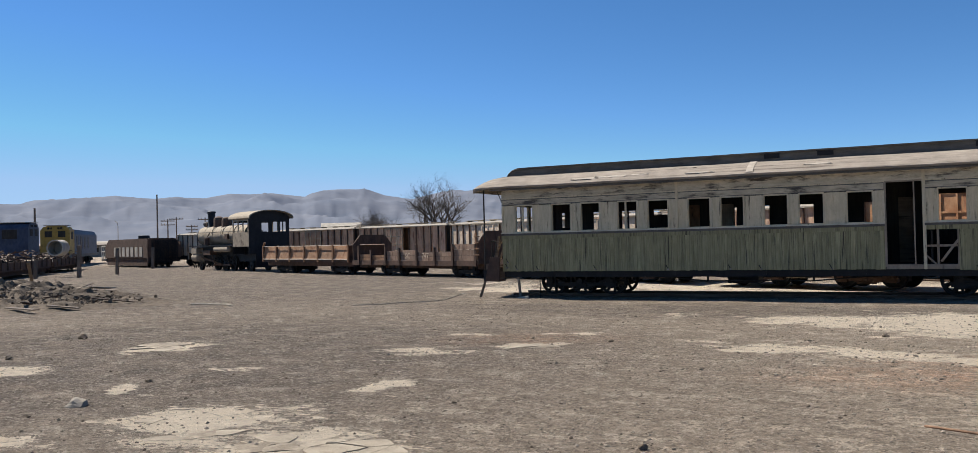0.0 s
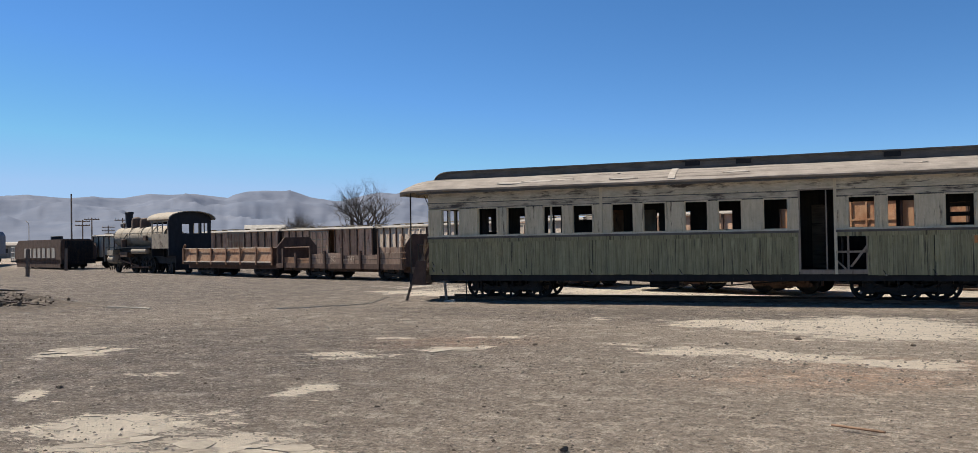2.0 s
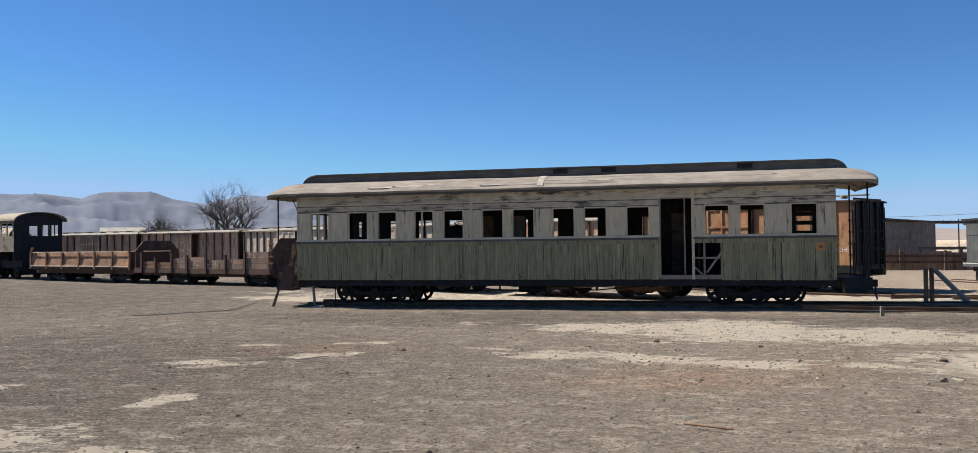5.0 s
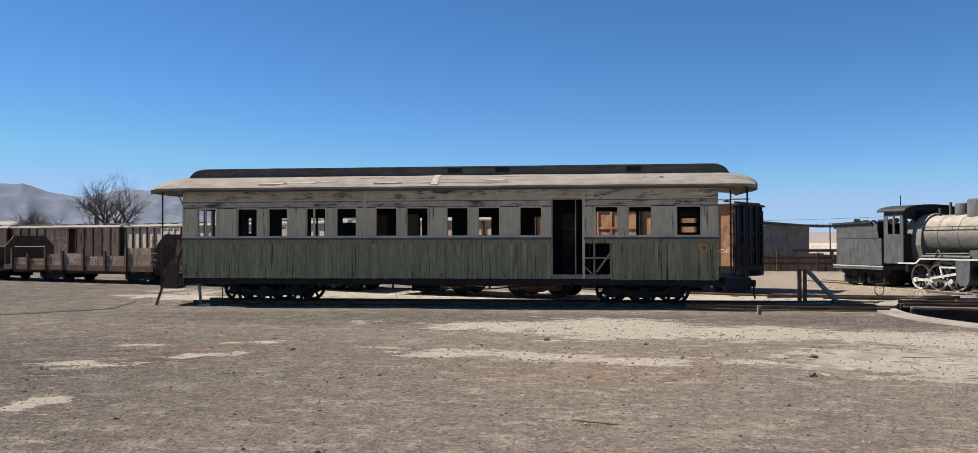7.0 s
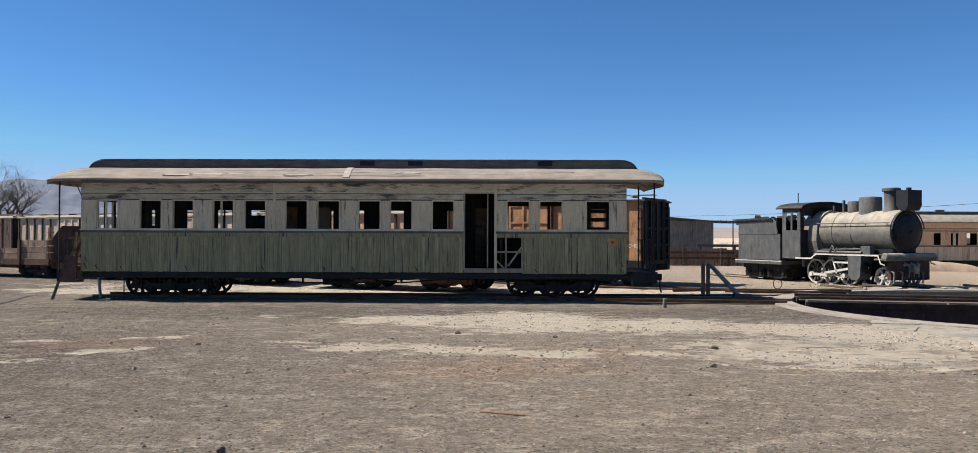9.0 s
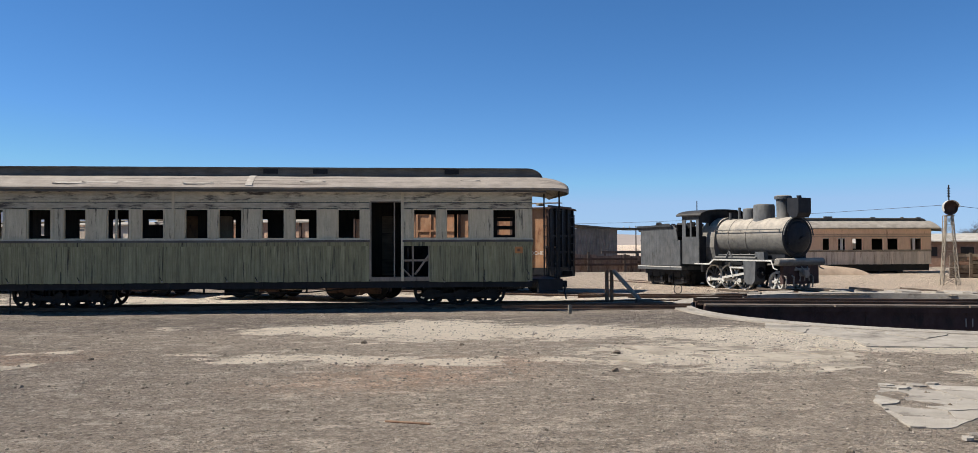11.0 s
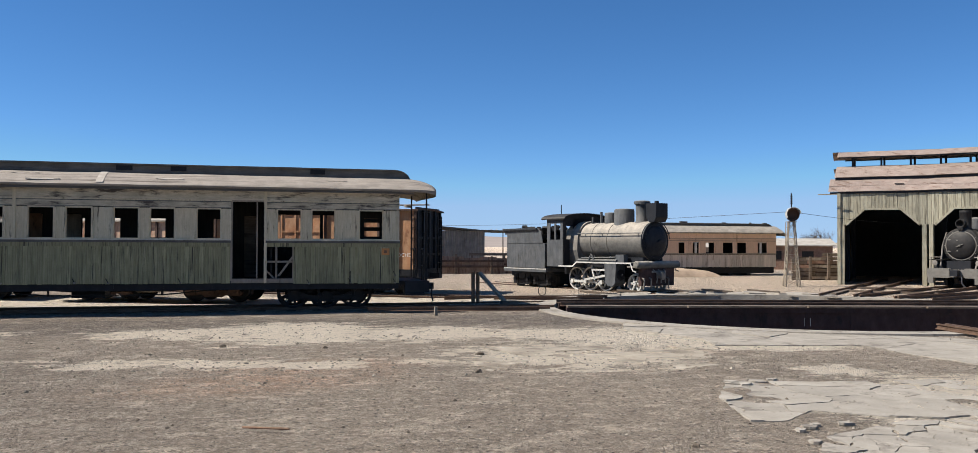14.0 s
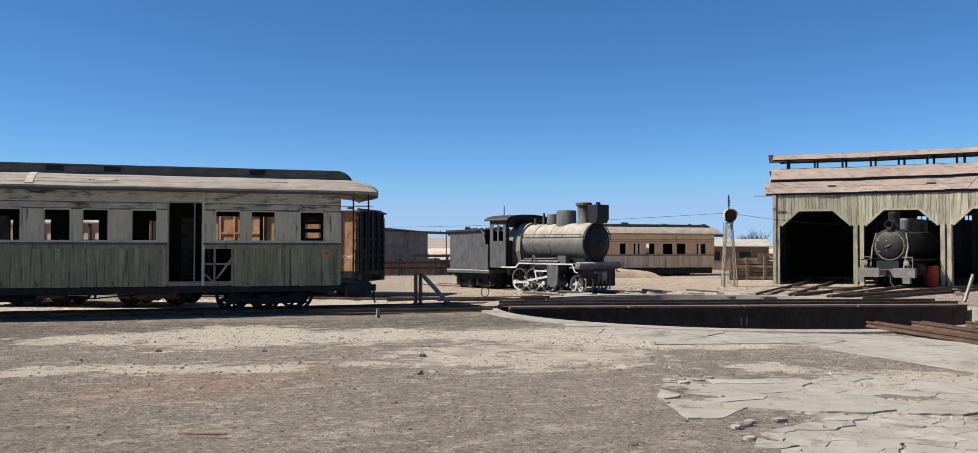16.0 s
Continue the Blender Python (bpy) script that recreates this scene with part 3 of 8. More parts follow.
    def strip(x0, x1, ya, yb, mat, name, label, lift=0.012, ragged=0.0):
        bm = bmesh.new()
        n, k = 7, 6
        g = []
        for i in range(n + 1):
            row = []
            for j in range(k + 1):
                y = ya + (yb - ya) * i / n
                x = x0 + (x1 - x0) * j / k
                edge = ragged if i in (0, n) or j in (0, k) else 0
                row.append(bm.verts.new((x + edge * rng.uniform(-1, 1), y + edge * 0.6 * rng.uniform(-1, 1), on_roof(y) + lift)))
            g.append(row)
        for i in range(n):
            for j in range(k):
                bm.faces.new((g[i][j], g[i][j + 1], g[i + 1][j + 1], g[i + 1][j]))
        ex = bmesh.ops.extrude_face_region(bm, geom=bm.faces[:])
        for v in ex["geom"]:
            if isinstance(v, bmesh.types.BMVert):
                v.co.z -= lift + 0.004
        part(name, bm, mat, c, label, m=pose(0, W / 2, 0))
    strip(-4.07, -3.9, -1.54, -0.8, TORN, "roof_seam", "pale strap across the roof", 0.014)
    for x, w, y, d in ((-8.75, 0.75, -1.40, 0.05), (-8.1, 0.9, -1.36, 0.06), (-7.1, 0.5, -1.33, 0.04), (-5.6, 0.7, -1.42, 0.03), (-2.7, 0.6, -1.28, 0.04), (-6.0, 0.6, -1.05, 0.02), (1.4, 0.5, -1.2, 0.02)):
        strip(x, x + w, y - d, y + d, TORN, "torn_patch", "torn flap of pale canvas", 0.005, 0.045)
    bm = bmesh.new()
    bx(bm, -11.2, 3.6, -0.235, -0.19, 2.985, 3.02)
    part("eave_fascia", bm, TARRED, c)
    # underframe
    bm = bmesh.new()
    for y in (0.18, W - 0.18):
        bx(bm, X0, X1, y - 0.06, y + 0.06, 0.52, 0.69)
    for x in np.arange(X0 + 0.3, X1, 1.15):
        bx(bm, x - 0.05, x + 0.05, 0.1, W - 0.1, 0.56, 0.69)
    part("underframe", bm, BLACK, c, "black timber underframe")
    for y in (0.35, W - 0.35):
        bm = bmesh.new()
        pts = [(-7.2, 0.58), (-5.2, 0.40), (-2.6, 0.40), (-0.6, 0.58)]
        for a, b in zip(pts, pts[1:]):
            tube(bm, (a[0], y, a[1]), (b[0], y, b[1]), 0.016, n=8)
        for x in (-5.2, -2.6):
            tube(bm, (x, y, 0.4), (x, y, 0.6), 0.03, n=8)
        part("truss_rod", bm, IRON, c, "sagging truss rod")
    bm = bmesh.new()
    bx(bm, -4.9, -4.1, 1.4, 2.1, 0.28, 0.56)
    part("battery_box", bm, BLACK, c, bevel=0.01)
    for x in (-8.8, 1.41):
        bogie(c, x, W / 2 + 0.03, 3, 0.88 if x < 0 else 0.82, 0.39, 0.55, 9)
    # small iron things along the skirt
    bm_list = [(-10.55, 0.85), (-9.9, 0.83), (-8.2, 0.84), (-6.2, 0.83), (-4.6, 0.83), (-3.85, 0.82), (-2.2, 0.82), (0.9, 0.78), (1.95, 0.8), (3.1, 0.79), (3.1, 0.98), (-10.85, 0.9), (-10.83, 1.05)]
    for x, z in bm_list:
        bm = bmesh.new()
        beam(bm, (x, -0.02, z), (x + 0.06, -0.03, z - 0.1), 0.015)
        hk = part("skirt_hook", bm, IRON, c)
        part("bolt_head", one(tube, (x + 0.06, -0.005, z - 0.11), (x + 0.06, -0.05, z - 0.11), 0.024, n=8), GREYSHEET, hk)
    for x in (-8.6, 2.0):
        part("split_gap", one(bx, x, x + 0.012, -0.006, 0.0, 0.70, 0.98), BLACK, c)
    pl = part("plaque", one(bx, 2.8, 3.0, -0.03, 0.0, 1.40, 1.57), PLATE, c, "small square rusty orange plate", bevel=0.01)
    part("plaque_centre", one(bx, 2.86, 2.94, -0.04, -0.03, 1.45, 1.52), RUST, pl)
    # platforms
    for side, x0, x1 in ((-1, -11.62, X0), (1, X1, 4.08)):
        bm = bmesh.new()
        bx(bm, x0, x1, 0.25, W - 0.25, 0.62, 0.72)
        bx(bm, x0 if side < 0 else x1 - 0.14, x0 + 0.14 if side < 0 else x1, 0.1, W - 0.1, 0.42, 0.72)
        if side < 0:
            part("platform_fascia", one(bx, x0 + 0.02, X0 - 0.02, 0.15, 0.2, 0.4, 0.9), SLEEPER, c, "loose grey board across the platform")
        part("platform", bm, BLACK, c, "end platform of dark timber", bevel=0.01)
        e = x0 + 0.1 if side < 0 else x1 - 0.1
        for y in (0.02, W - 0.02):
            bm = bmesh.new()
            tube(bm, (e, y, 0.7), (e, y, 3.1), 0.022, n=8)
            part("roof_post", bm, IRON, c)
        bm = bmesh.new()
        xs = sorted((x0 + 0.16, x1 - 0.16))
        if side < 0:
            slab_of(bm, [(-11.27, 1.1), (-10.97, 1.1), (-10.99, 0.4), (-11.45, 0.42)], "y", -0.16, -0.1)
            bx(bm, -11.4, -10.99, -0.1, 0.3, 0.42, 0.47)
            bx(bm, -11.3, -10.99, -0.1, 0.3, 0.78, 0.83)
        else:
            slab_of(bm, [(0.3, 0.72), (-0.03, 0.72), (-0.03, 0.40), (-0.12, 0.40), (-0.12, 0.36), (0.3, 0.36)], "x", xs[0], xs[1])
        part("step", bm, DARKRUST if side < 0 else BLACK, c, "sheet-iron boarding steps")
        for a, b in ((0.45, 0.78), (W - 0.78, W - 0.45)):
            bm = bmesh.new()
            for y in (a + 0.04, b - 0.04):
                tube(bm, (e, y, 0.7), (e, y, 1.55), 0.016, n=8)
            tube(bm, (e, a, 1.55), (e, b, 1.55), 0.02, n=8)
            tube(bm, (e, a, 1.1), (e, b, 1.1), 0.014, n=8)
            part("railing", bm, IRON, c)
        bm = bmesh.new()
        d = x0 - 0.32 if side < 0 else x1 + 0.32
        bx(bm, min(d, d - side * 0.4), max(d, d - side * 0.4), W / 2 - 0.09, W / 2 + 0.09, 0.44, 0.62)
        part("coupler", bm, IRON, c, bevel=0.02)
    tube_m = bmesh.new()
    pts = [(4.2, 0.9, 0.62), (4.28, 0.86, 0.5), (4.27, 0.85, 0.3), (4.31, 0.84, 0.14)]
    for a, b in zip(pts, pts[1:]):
        tube(tube_m, a, b, 0.022, n=8)
    part("brake_hose", tube_m, BLACK, c, "hanging rubber brake hose")
    bm = bmesh.new()
    tube(bm, (X0 + 0.02, 0.03, 2.6), (X0 - 0.12, 0.0, 2.95), 0.012, n=6)
    part("bracket", bm, IRON, c)
    return c


green_coach()

# loose boards leaning on the coach's end
for a, b, w in (((-11.75, 22.62, -0.08), (-11.42, 22.75, 1.0), 0.07), ((-11.5, 22.8, 0.72), (-11.12, 22.85, 1.62), 0.07), ((-11.35, 22.9, 0.72), (-11.05, 22.95, 1.5), 0.06), ((-11.28, 22.72, 0.72), (-11.2, 22.8, 1.7), 0.06)):
    solid("leaning_board", one(beam, a, b, w, 0.025, (0, 1, 0)), SLEEPER, "rough grey board leaning against the coach platform", "board", group="boards by the coach")
bm = bmesh.new()
beam(bm, (-10.45, 22.6, -0.08), (-10.52, 22.62, 0.52), 0.06, 0.05)
solid("prop", bm, TANBOARD, "short pale prop of split wood under the coach end", "prop")
bm = bmesh.new()
tube(bm, (-9.85, 22.62, -0.08), (-9.86, 22.64, 0.56), 0.014, n=6)
solid("iron_rod", bm, IRON, "thin iron rod standing under the coach", "rod")
bm = bmesh.new()
bmesh.ops.create_icosphere(bm, subdivisions=2, radius=1)
for v in bm.verts:
    v.co *= 0.8 + 0.5 * noise.noise(v.co * 1.7)
    v.co = Vector((v.co.x * 0.24, v.co.y * 0.14, max(0, v.co.z) * 0.09))
solid("rag", bm, RAG, "crumpled pale rag lying on the ground", "rag", pose(-10.25, 22.4, -0.08))


# ---- wagons behind and beside the coach ----
def boxcar(m, L, side_mat, roof_mat, label, group="boxcars in a row", end_mat=None, door_open=False, grid=False, words=None, rise=0.13, tall=2.50):
    """A ribbed goods wagon; its near side lies along local x from -L to 0, its body runs back along y."""
    W, z0, z1 = 2.25, 0.85, tall
    end_mat = end_mat or side_mat
    c = thing("boxcar", m, label, "goods wagon", group)
    dl, dr = -L / 2 - 0.85, -L / 2 + 0.85
    bay = (L / 2 - 0.85) / 5
    for near in (True, False):
        y0, y1 = (0.0, 0.04) if near else (W - 0.04, W)
        for k in range(5):
            for x in (-L + k * bay, dr + k * bay):
                part("side_panel", one(bx, x + 0.02, x + bay - 0.02, y0, y1, z0, z1), side_mat, c)
        if near:
            for k in range(6):
                for x in (-L + k * bay, dr + k * bay):
                    bm = bmesh.new()
                    bx(bm, x - 0.035, x + 0.035, -0.07, 0.0, z0, z1)
                    part("rib", bm, DARKRUST, c)
    shift = 0.55 if door_open else 0.0
    d = part("door", one(bx, dl + shift * -1 + 0.02, dr - shift * 1 - 0.02, -0.06, -0.03, z0 + 0.02, z1 - 0.08), side_mat, c, "sliding door with a cross-framed grid")
    bm = bmesh.new()
    a, b = dl - shift + 0.02, dr - shift - 0.02
    gx = sorted(a + 0.03 + (b - a - 0.06) * k / 3 + e for k in range(4) for e in (-0.03, 0.03))
    gz = sorted(z0 + 0.05 + (z1 - z0 - 0.16) * k / 3 + e for k in range(4) for e in (-0.03, 0.03))
    gv = [[bm.verts.new((x, -0.06, z)) for x in gx] for z in gz]
    fl = [bm.faces.new((gv[j][i], gv[j][i + 1], gv[j + 1][i + 1], gv[j + 1][i])) for j in range(7) for i in range(7) if i % 2 == 0 or j % 2 == 0]
    for g in bmesh.ops.extrude_face_region(bm, geom=fl)["geom"]:
        if isinstance(g, bmesh.types.BMVert):
            g.co.y = -0.1
    part("door_grid", bm, TANBOARD if grid else side_mat, d)
    part("door_rail", one(bx, dl - 0.9, dr + 0.2, -0.12, -0.02, z1 - 0.06, z1), end_mat, c)
    for x, s in ((-L, 1), (0, -1)):
        bm = bmesh.new()
        a, b = sorted((x, x + s * 0.04))
        bx(bm, a, b, 0.045, W - 0.045, z0, z1 + 0.1)
        # the end turned from the sun has its shade put into a black colour
        mat = end_mat if s > 0 else BLACK
        ew = part("end_wall", bm, mat, c, "ribbed end wall" if s > 0 else "ribbed end wall coloured black for shade")
        for k in range(5):
            y = 0.05 + (W - 0.1) * k / 4
            e, f = sorted((x - s * 0.07, x))
            part("end_rib", one(bx, e, f, y - 0.04, y + 0.04, z0 - 0.1, z1 + 0.05), mat, ew)
        for z in (1.35, 1.9):
            e, f = sorted((x - s * 0.05, x))
            part("end_stay", one(bx, e, f, 0.05, W - 0.05, z - 0.04, z + 0.04), mat, ew)
    bm = bmesh.new()
    rows = []
    for x in (-L - 0.12, 0.12):
        rows.append([bm.verts.new((x, W / 2 + v * (W / 2 + 0.12), z1 + 0.02 + rise * (1 - abs(v) ** 1.8))) for v in (-1, -0.75, -0.5, -0.2, 0, 0.2, 0.5, 0.75, 1)])
        rows.append([bm.verts.new((p.co.x, p.co.y, p.co.z - 0.05)) for p in rows[-1]])
    n = 9
    for j in range(n - 1):
        bm.faces.new((rows[0][j], rows[2][j], rows[2][j + 1], rows[0][j + 1]))
        bm.faces.new((rows[1][j + 1], rows[3][j + 1], rows[3][j], rows[1][j]))
        bm.faces.new((rows[0][j], rows[0][j + 1], rows[1][j + 1], rows[1][j]))
        bm.faces.new((rows[2][j + 1], rows[2][j], rows[3][j], rows[3][j + 1]))
    for j in (0, n - 1):
        bm.faces.new((rows[0][j], rows[1][j], rows[3][j], rows[2][j]))
    part("roof", bm, roof_mat, c, "low arched dusty roof")
    bm = bmesh.new()
    bx(bm, -L, 0, W / 2 - 0.18, W / 2 - 0.02, z1 + 0.20, z1 + 0.23)
    bx(bm, -L, 0, W / 2 + 0.02, W / 2 + 0.18, z1 + 0.20, z1 + 0.23)
    for x in np.arange(-L + 0.3, 0, 1.2):
        bx(bm, x, x + 0.08, W / 2 - 0.22, W / 2 + 0.22, z1 + 0.13, z1 + 0.20)
    part("roof_walk", bm, DRYWOOD, c)
    bm = bmesh.new()
    bx(bm, -L, 0, -0.02, 0.12, 0.62, 0.85)
    bx(bm, -L, 0, W - 0.12, W + 0.02, 0.62, 0.85)
    for x in np.arange(-L + 0.1, 0, 1.3):
        bx(bm, x, x + 0.12, 0.12, W - 0.12, 0.62, 0.82)
    bx(bm, -L - 0.1, -L, 0.0, W, 0.5, 0.85)
    bx(bm, 0, 0.1, 0.0, W, 0.5, 0.85)
    bx(bm, 0.1, 0.45, W / 2 - 0.1, W / 2 + 0.1, 0.55, 0.72)
    part("underframe", bm, BLACK, c)
    bm = bmesh.new()
    for y in (W - 0.5, W - 0.12):
        beam(bm, (0.12, y, 0.6), (0.12, y, 2.65), 0.03)
    for z in np.arange(0.75, 2.6, 0.3):
        beam(bm, (0.12, W - 0.5, z), (0.12, W - 0.12, z), 0.025)
    part("ladder", bm, IRON, c, "iron end ladder")
    bm = bmesh.new()
    tube(bm, (0.14, 0.5, 0.8), (0.14, 0.5, 2.75), 0.018, n=6)
    turned(bm, [(0, 0.17), (0.02, 0.17), (0.02, 0.0), (0, 0.0)], (0.14, 0.5, 2.75), (0, 0, 1), 14, True)
    part("brake_staff", bm, IRON, c)
    for x in (-L + 1.35, -1.35):
        bogie(c, x, W / 2, 2, 1.3, 0.34, 0.53, 0)
    if words:
        letters("lettering", words, 0.18, STRIPE, c, pose(-0.42, -0.004, 1.27) @ STANDING)
        part("corner_strap", one(bx, -0.1, -0.04, -0.1, -0.07, 1.0, 2.6), RUST, c)
        for z in (1.15, 1.5, 1.85, 2.2, 2.5):
            part("corner_iron", one(bx, -0.14, -0.02, -0.12, -0.1, z, z + 0.06), DARKRUST, c)
    return c


L4 = 8.3
boxcar(pose(4.62, 28.3, 0, 0, 0, -31), L4, ORANGE, DARKRUST, "orange-rusted steel boxcar with faded white letters", end_mat=RUST, words="OCHE", rise=0.05, tall=2.82)
boxcar(pose(-2.9, 32.83, 0, 0, 0, -30), L4, BOXWOOD, OLD_ROOF, "brown ribbed wooden boxcar behind the green coach")
boxcar(pose(-10.5, 37.2, 0, 0, 0, -29.5), L4, BOXGREY, OLD_ROOF, "bleached grey ribbed boxcar behind the green coach", end_mat=BOXWOOD)
boxcar(pose(-18.1, 41.55, 0, 0, 0, -28.5), L4, BOXGREY, OLD_ROOF, "bleached grey ribbed boxcar beside a stake wagon", end_mat=DRYWOOD)
boxcar(pose(-25.9, 45.75, 0, 0, 0, -15), 8.13, BOXWOOD, OLD_ROOF, "rust-brown boxcar with its sliding door half open", end_mat=RUST, door_open=True, grid=True)
boxcar(pose(-34.2, 48.0, 0, 0, 0, -12), L4, BOXWOOD, OLD_ROOF, "brown boxcar with a pale grid-framed sliding door", end_mat=DRYWOOD, grid=True)
boxcar(pose(-46.4, 50.7, 0, 0, 0, -10), L4, BOXGREY, OLD_ROOF, "bleached ribbed boxcar standing beyond the locomotive", end_mat=DRYWOOD)


def low_wagons():
    base = pose(-33.35, 38.51, 0, 0, 0, -21.7)
    W = 2.3
    a = thing("low_sided_wagon", base, "rusty low-sided steel wagon with six pale sheet panels", "goods wagon", "flat wagons")
    xs = [-0.67, 0.88, 2.36, 3.93, 5.33, 6.82, 8.24]
    for p, q in zip(xs, xs[1:]):
        for y0, y1 in ((0, 0.03), (W - 0.03, W)):
            part("side_panel", one(bx, p + 0.06, q - 0.06, y0, y1, 0.80, 1.46), PALERUST, a, m=Matrix.Translation((0, 0, 0.8)) @ Matrix.Rotation(radians(-7), 4, "X") @ Matrix.Translation((0, 0, -0.8)) if not y0 else None)
    for p in xs:
        bm = bmesh.new()
        bx(bm, p - 0.05, p + 0.05, -0.05, 0.03, 0.62, 1.5)
        part("stake", bm, RUST, a)
    bm = bmesh.new()
    bx(bm, xs[0], xs[-1], -0.03, 0.0, 1.45, 1.49)
    bx(bm, xs[0], xs[-1], -0.04, 0.0, 0.74, 0.80)
    bx(bm, xs[0], xs[-1], W, W + 0.03, 1.42, 1.48)
    part("edge_rail", bm, BOXGREY, a)
    bm = bmesh.new()
    bx(bm, xs[0], xs[-1], 0, W, 0.60, 0.74)
    bx(bm, xs[0], xs[-1], 0.3, 0.5, 0.4, 0.6)
    bx(bm, xs[0], xs[-1], W - 0.5, W - 0.3, 0.4, 0.6)
    part("bed", bm, DARKRUST, a)
    for x in (xs[0], xs[-1] - 0.04):
        part("end_board", one(bx, x, x + 0.04, 0.03, W - 0.03, 0.74, 1.46), DARKRUST, a)
    part("corner_plate", one(beam, (xs[0] - 0.03, 0.0, 1.4), (xs[0] + 0.18, 0.0, 1.7), 0.05, 0.12, (0, 1, 0)), RUST, a)
    for x in (1.1, 6.9):
        bogie(a, x, W / 2, 2, 1.45, 0.33, 0.53, 0)
    b = thing("stake_wagon", base, "rusty flat wagon with stakes, board sides and arched end plates", "goods wagon", "flat wagons")
    s0, s1 = 8.66, 18.05
    bm = bmesh.new()
    bx(bm, s0, s1, 0, W, 0.60, 0.70)
    bx(bm, s0, s1, -0.03, 0.06, 0.50, 0.72)
    bx(bm, s0, s1, 0.4, 0.6, 0.36, 0.6)
    bx(bm, s0, s1, W - 0.6, W - 0.4, 0.36, 0.6)
    part("bed", bm, DARKRUST, b)
    stakes = [9.25, 10.3, 11.5, 12.6, 13.9, 15.2, 16.45, 17.95]
    for k, p in enumerate(stakes):
        part("stake", one(bx, p - 0.055, p + 0.055, -0.08, 0.0, 0.5, (1.42, 1.2, 1.36, 1.3, 1.42, 1.3, 1.44, 1.42)[k]), DARKRUST, b)
    for k, (p, q) in enumerate(zip(stakes, stakes[1:])):
        z1 = (1.02, 0.98, 1.16, 1.2, 1.1, 1.12, 1.43)[k]
        n = 2 if z1 < 1.3 else 3
        for j in range(n):
            za = 0.72 + (z1 - 0.72) * j / n
            part("side_board", one(bx, p + 0.06, q - 0.06, 0.0, 0.035, za + 0.006, za + (z1 - 0.72) / n - 0.006), FENCE if k not in (0, 1) else RUST, b)
    for s in (s0, s1):
        out = [(0.0, 0.6), (0.0, 1.50), (0.42, 1.96), (W - 0.42, 1.96), (W, 1.50), (W, 0.6)]
        bm = bmesh.new()
        if s == s0:
            slab_of(bm, [(0.0, 0.6), (0.0, 1.50), (0.42, 1.96), (0.42, 0.6)], "x", s, s + 0.05)
            slab_of(bm, [(W - 0.42, 0.6), (W - 0.42, 1.96), (W, 1.50), (W, 0.6)], "x", s, s + 0.05)
            slab_of(bm, [(0.42, 1.5), (0.42, 1.96), (W - 0.42, 1.96), (W - 0.42, 1.5)], "x", s, s + 0.05)
        else:
            slab_of(bm, out, "x", s, s + 0.05)
        part("end_plate", bm, DARKRUST, b, "dark arched steel end plate")
    bm = bmesh.new()
    bx(bm, s1 - 0.1, s1, -0.06, 0.0, 0.75, 1.9)
    for z in (0.95, 1.2, 1.45, 1.7):
        bx(bm, s1 - 0.12, s1 + 0.2, -0.1, -0.06, z, z + 0.04)
    part("grab_irons", bm, RUST, b)
    letters("lettering", "SC", 0.34, FADED, b, pose(13.2, -0.004, 0.82) @ STANDING)
    letters("lettering", "747", 0.34, FADED, b, pose(14.5, -0.004, 0.82) @ STANDING)
    for x in (11.4, 16.75):
        bogie(b, x, W / 2, 2, 1.35, 0.35, 0.53, 0)
    for q0, q1, ax in ((19.2, 28.0, (20.9, 26.4)), (28.7, 35.2, (30.6, 34.0))):
        d = thing("bare_flat_wagon", base, "bare dark flat wagon standing behind the green coach", "goods wagon", "flat wagons")
        bm = bmesh.new()
        bx(bm, q0, q1, 0, W, 0.66, 0.78)
        bx(bm, q0, q1, -0.03, 0.06, 0.52, 0.8)
        bx(bm, q0, q1, 0.5, 0.7, 0.4, 0.66)
        bx(bm, q0, q1, W - 0.7, W - 0.5, 0.4, 0.66)
        part("bed", bm, DARKRUST, d)
        bm = bmesh.new()
        mid = (q0 + q1) / 2
        for e in (-1, 1):
            beam(bm, (mid, 0.1, 0.3), (mid + e * 1.6, 0.1, 0.5), 0.03)
        bx(bm, mid - 0.3, mid + 0.3, 0.3, 0.8, 0.25, 0.5)
        part("brake_gear", bm, DRYWOOD if q0 > 20 else IRON, d)
        for x in ax:
            bogie(d, x, W / 2, 2, 1.35, 0.35, 0.53, 0, DARKRUST)


low_wagons()


# ---- locomotives ----
def chimney(bm, x, y, z0, z1, r, cap=1.2):
    turned(bm, [(0, r * 1.35), (0.1, r), (z1 - z0 - 0.14, r * 1.06), (z1 - z0 - 0.12, r * cap), (z1 - z0 - 0.03, r * cap), (z1 - z0, r * 1.08)], (x, y, z0), (0, 0, 1), 20)


def dome(bm, x, y, z0, z1, r):
    h = z1 - z0
    turned(bm, [(-0.2, r * 1.15), (0.06, r * 1.0), (h * 0.62, r), (h * 0.86, r * 0.86), (h * 0.97, r * 0.5), (h, 0.04)], (x, y, z0), (0, 0, 1), 20)


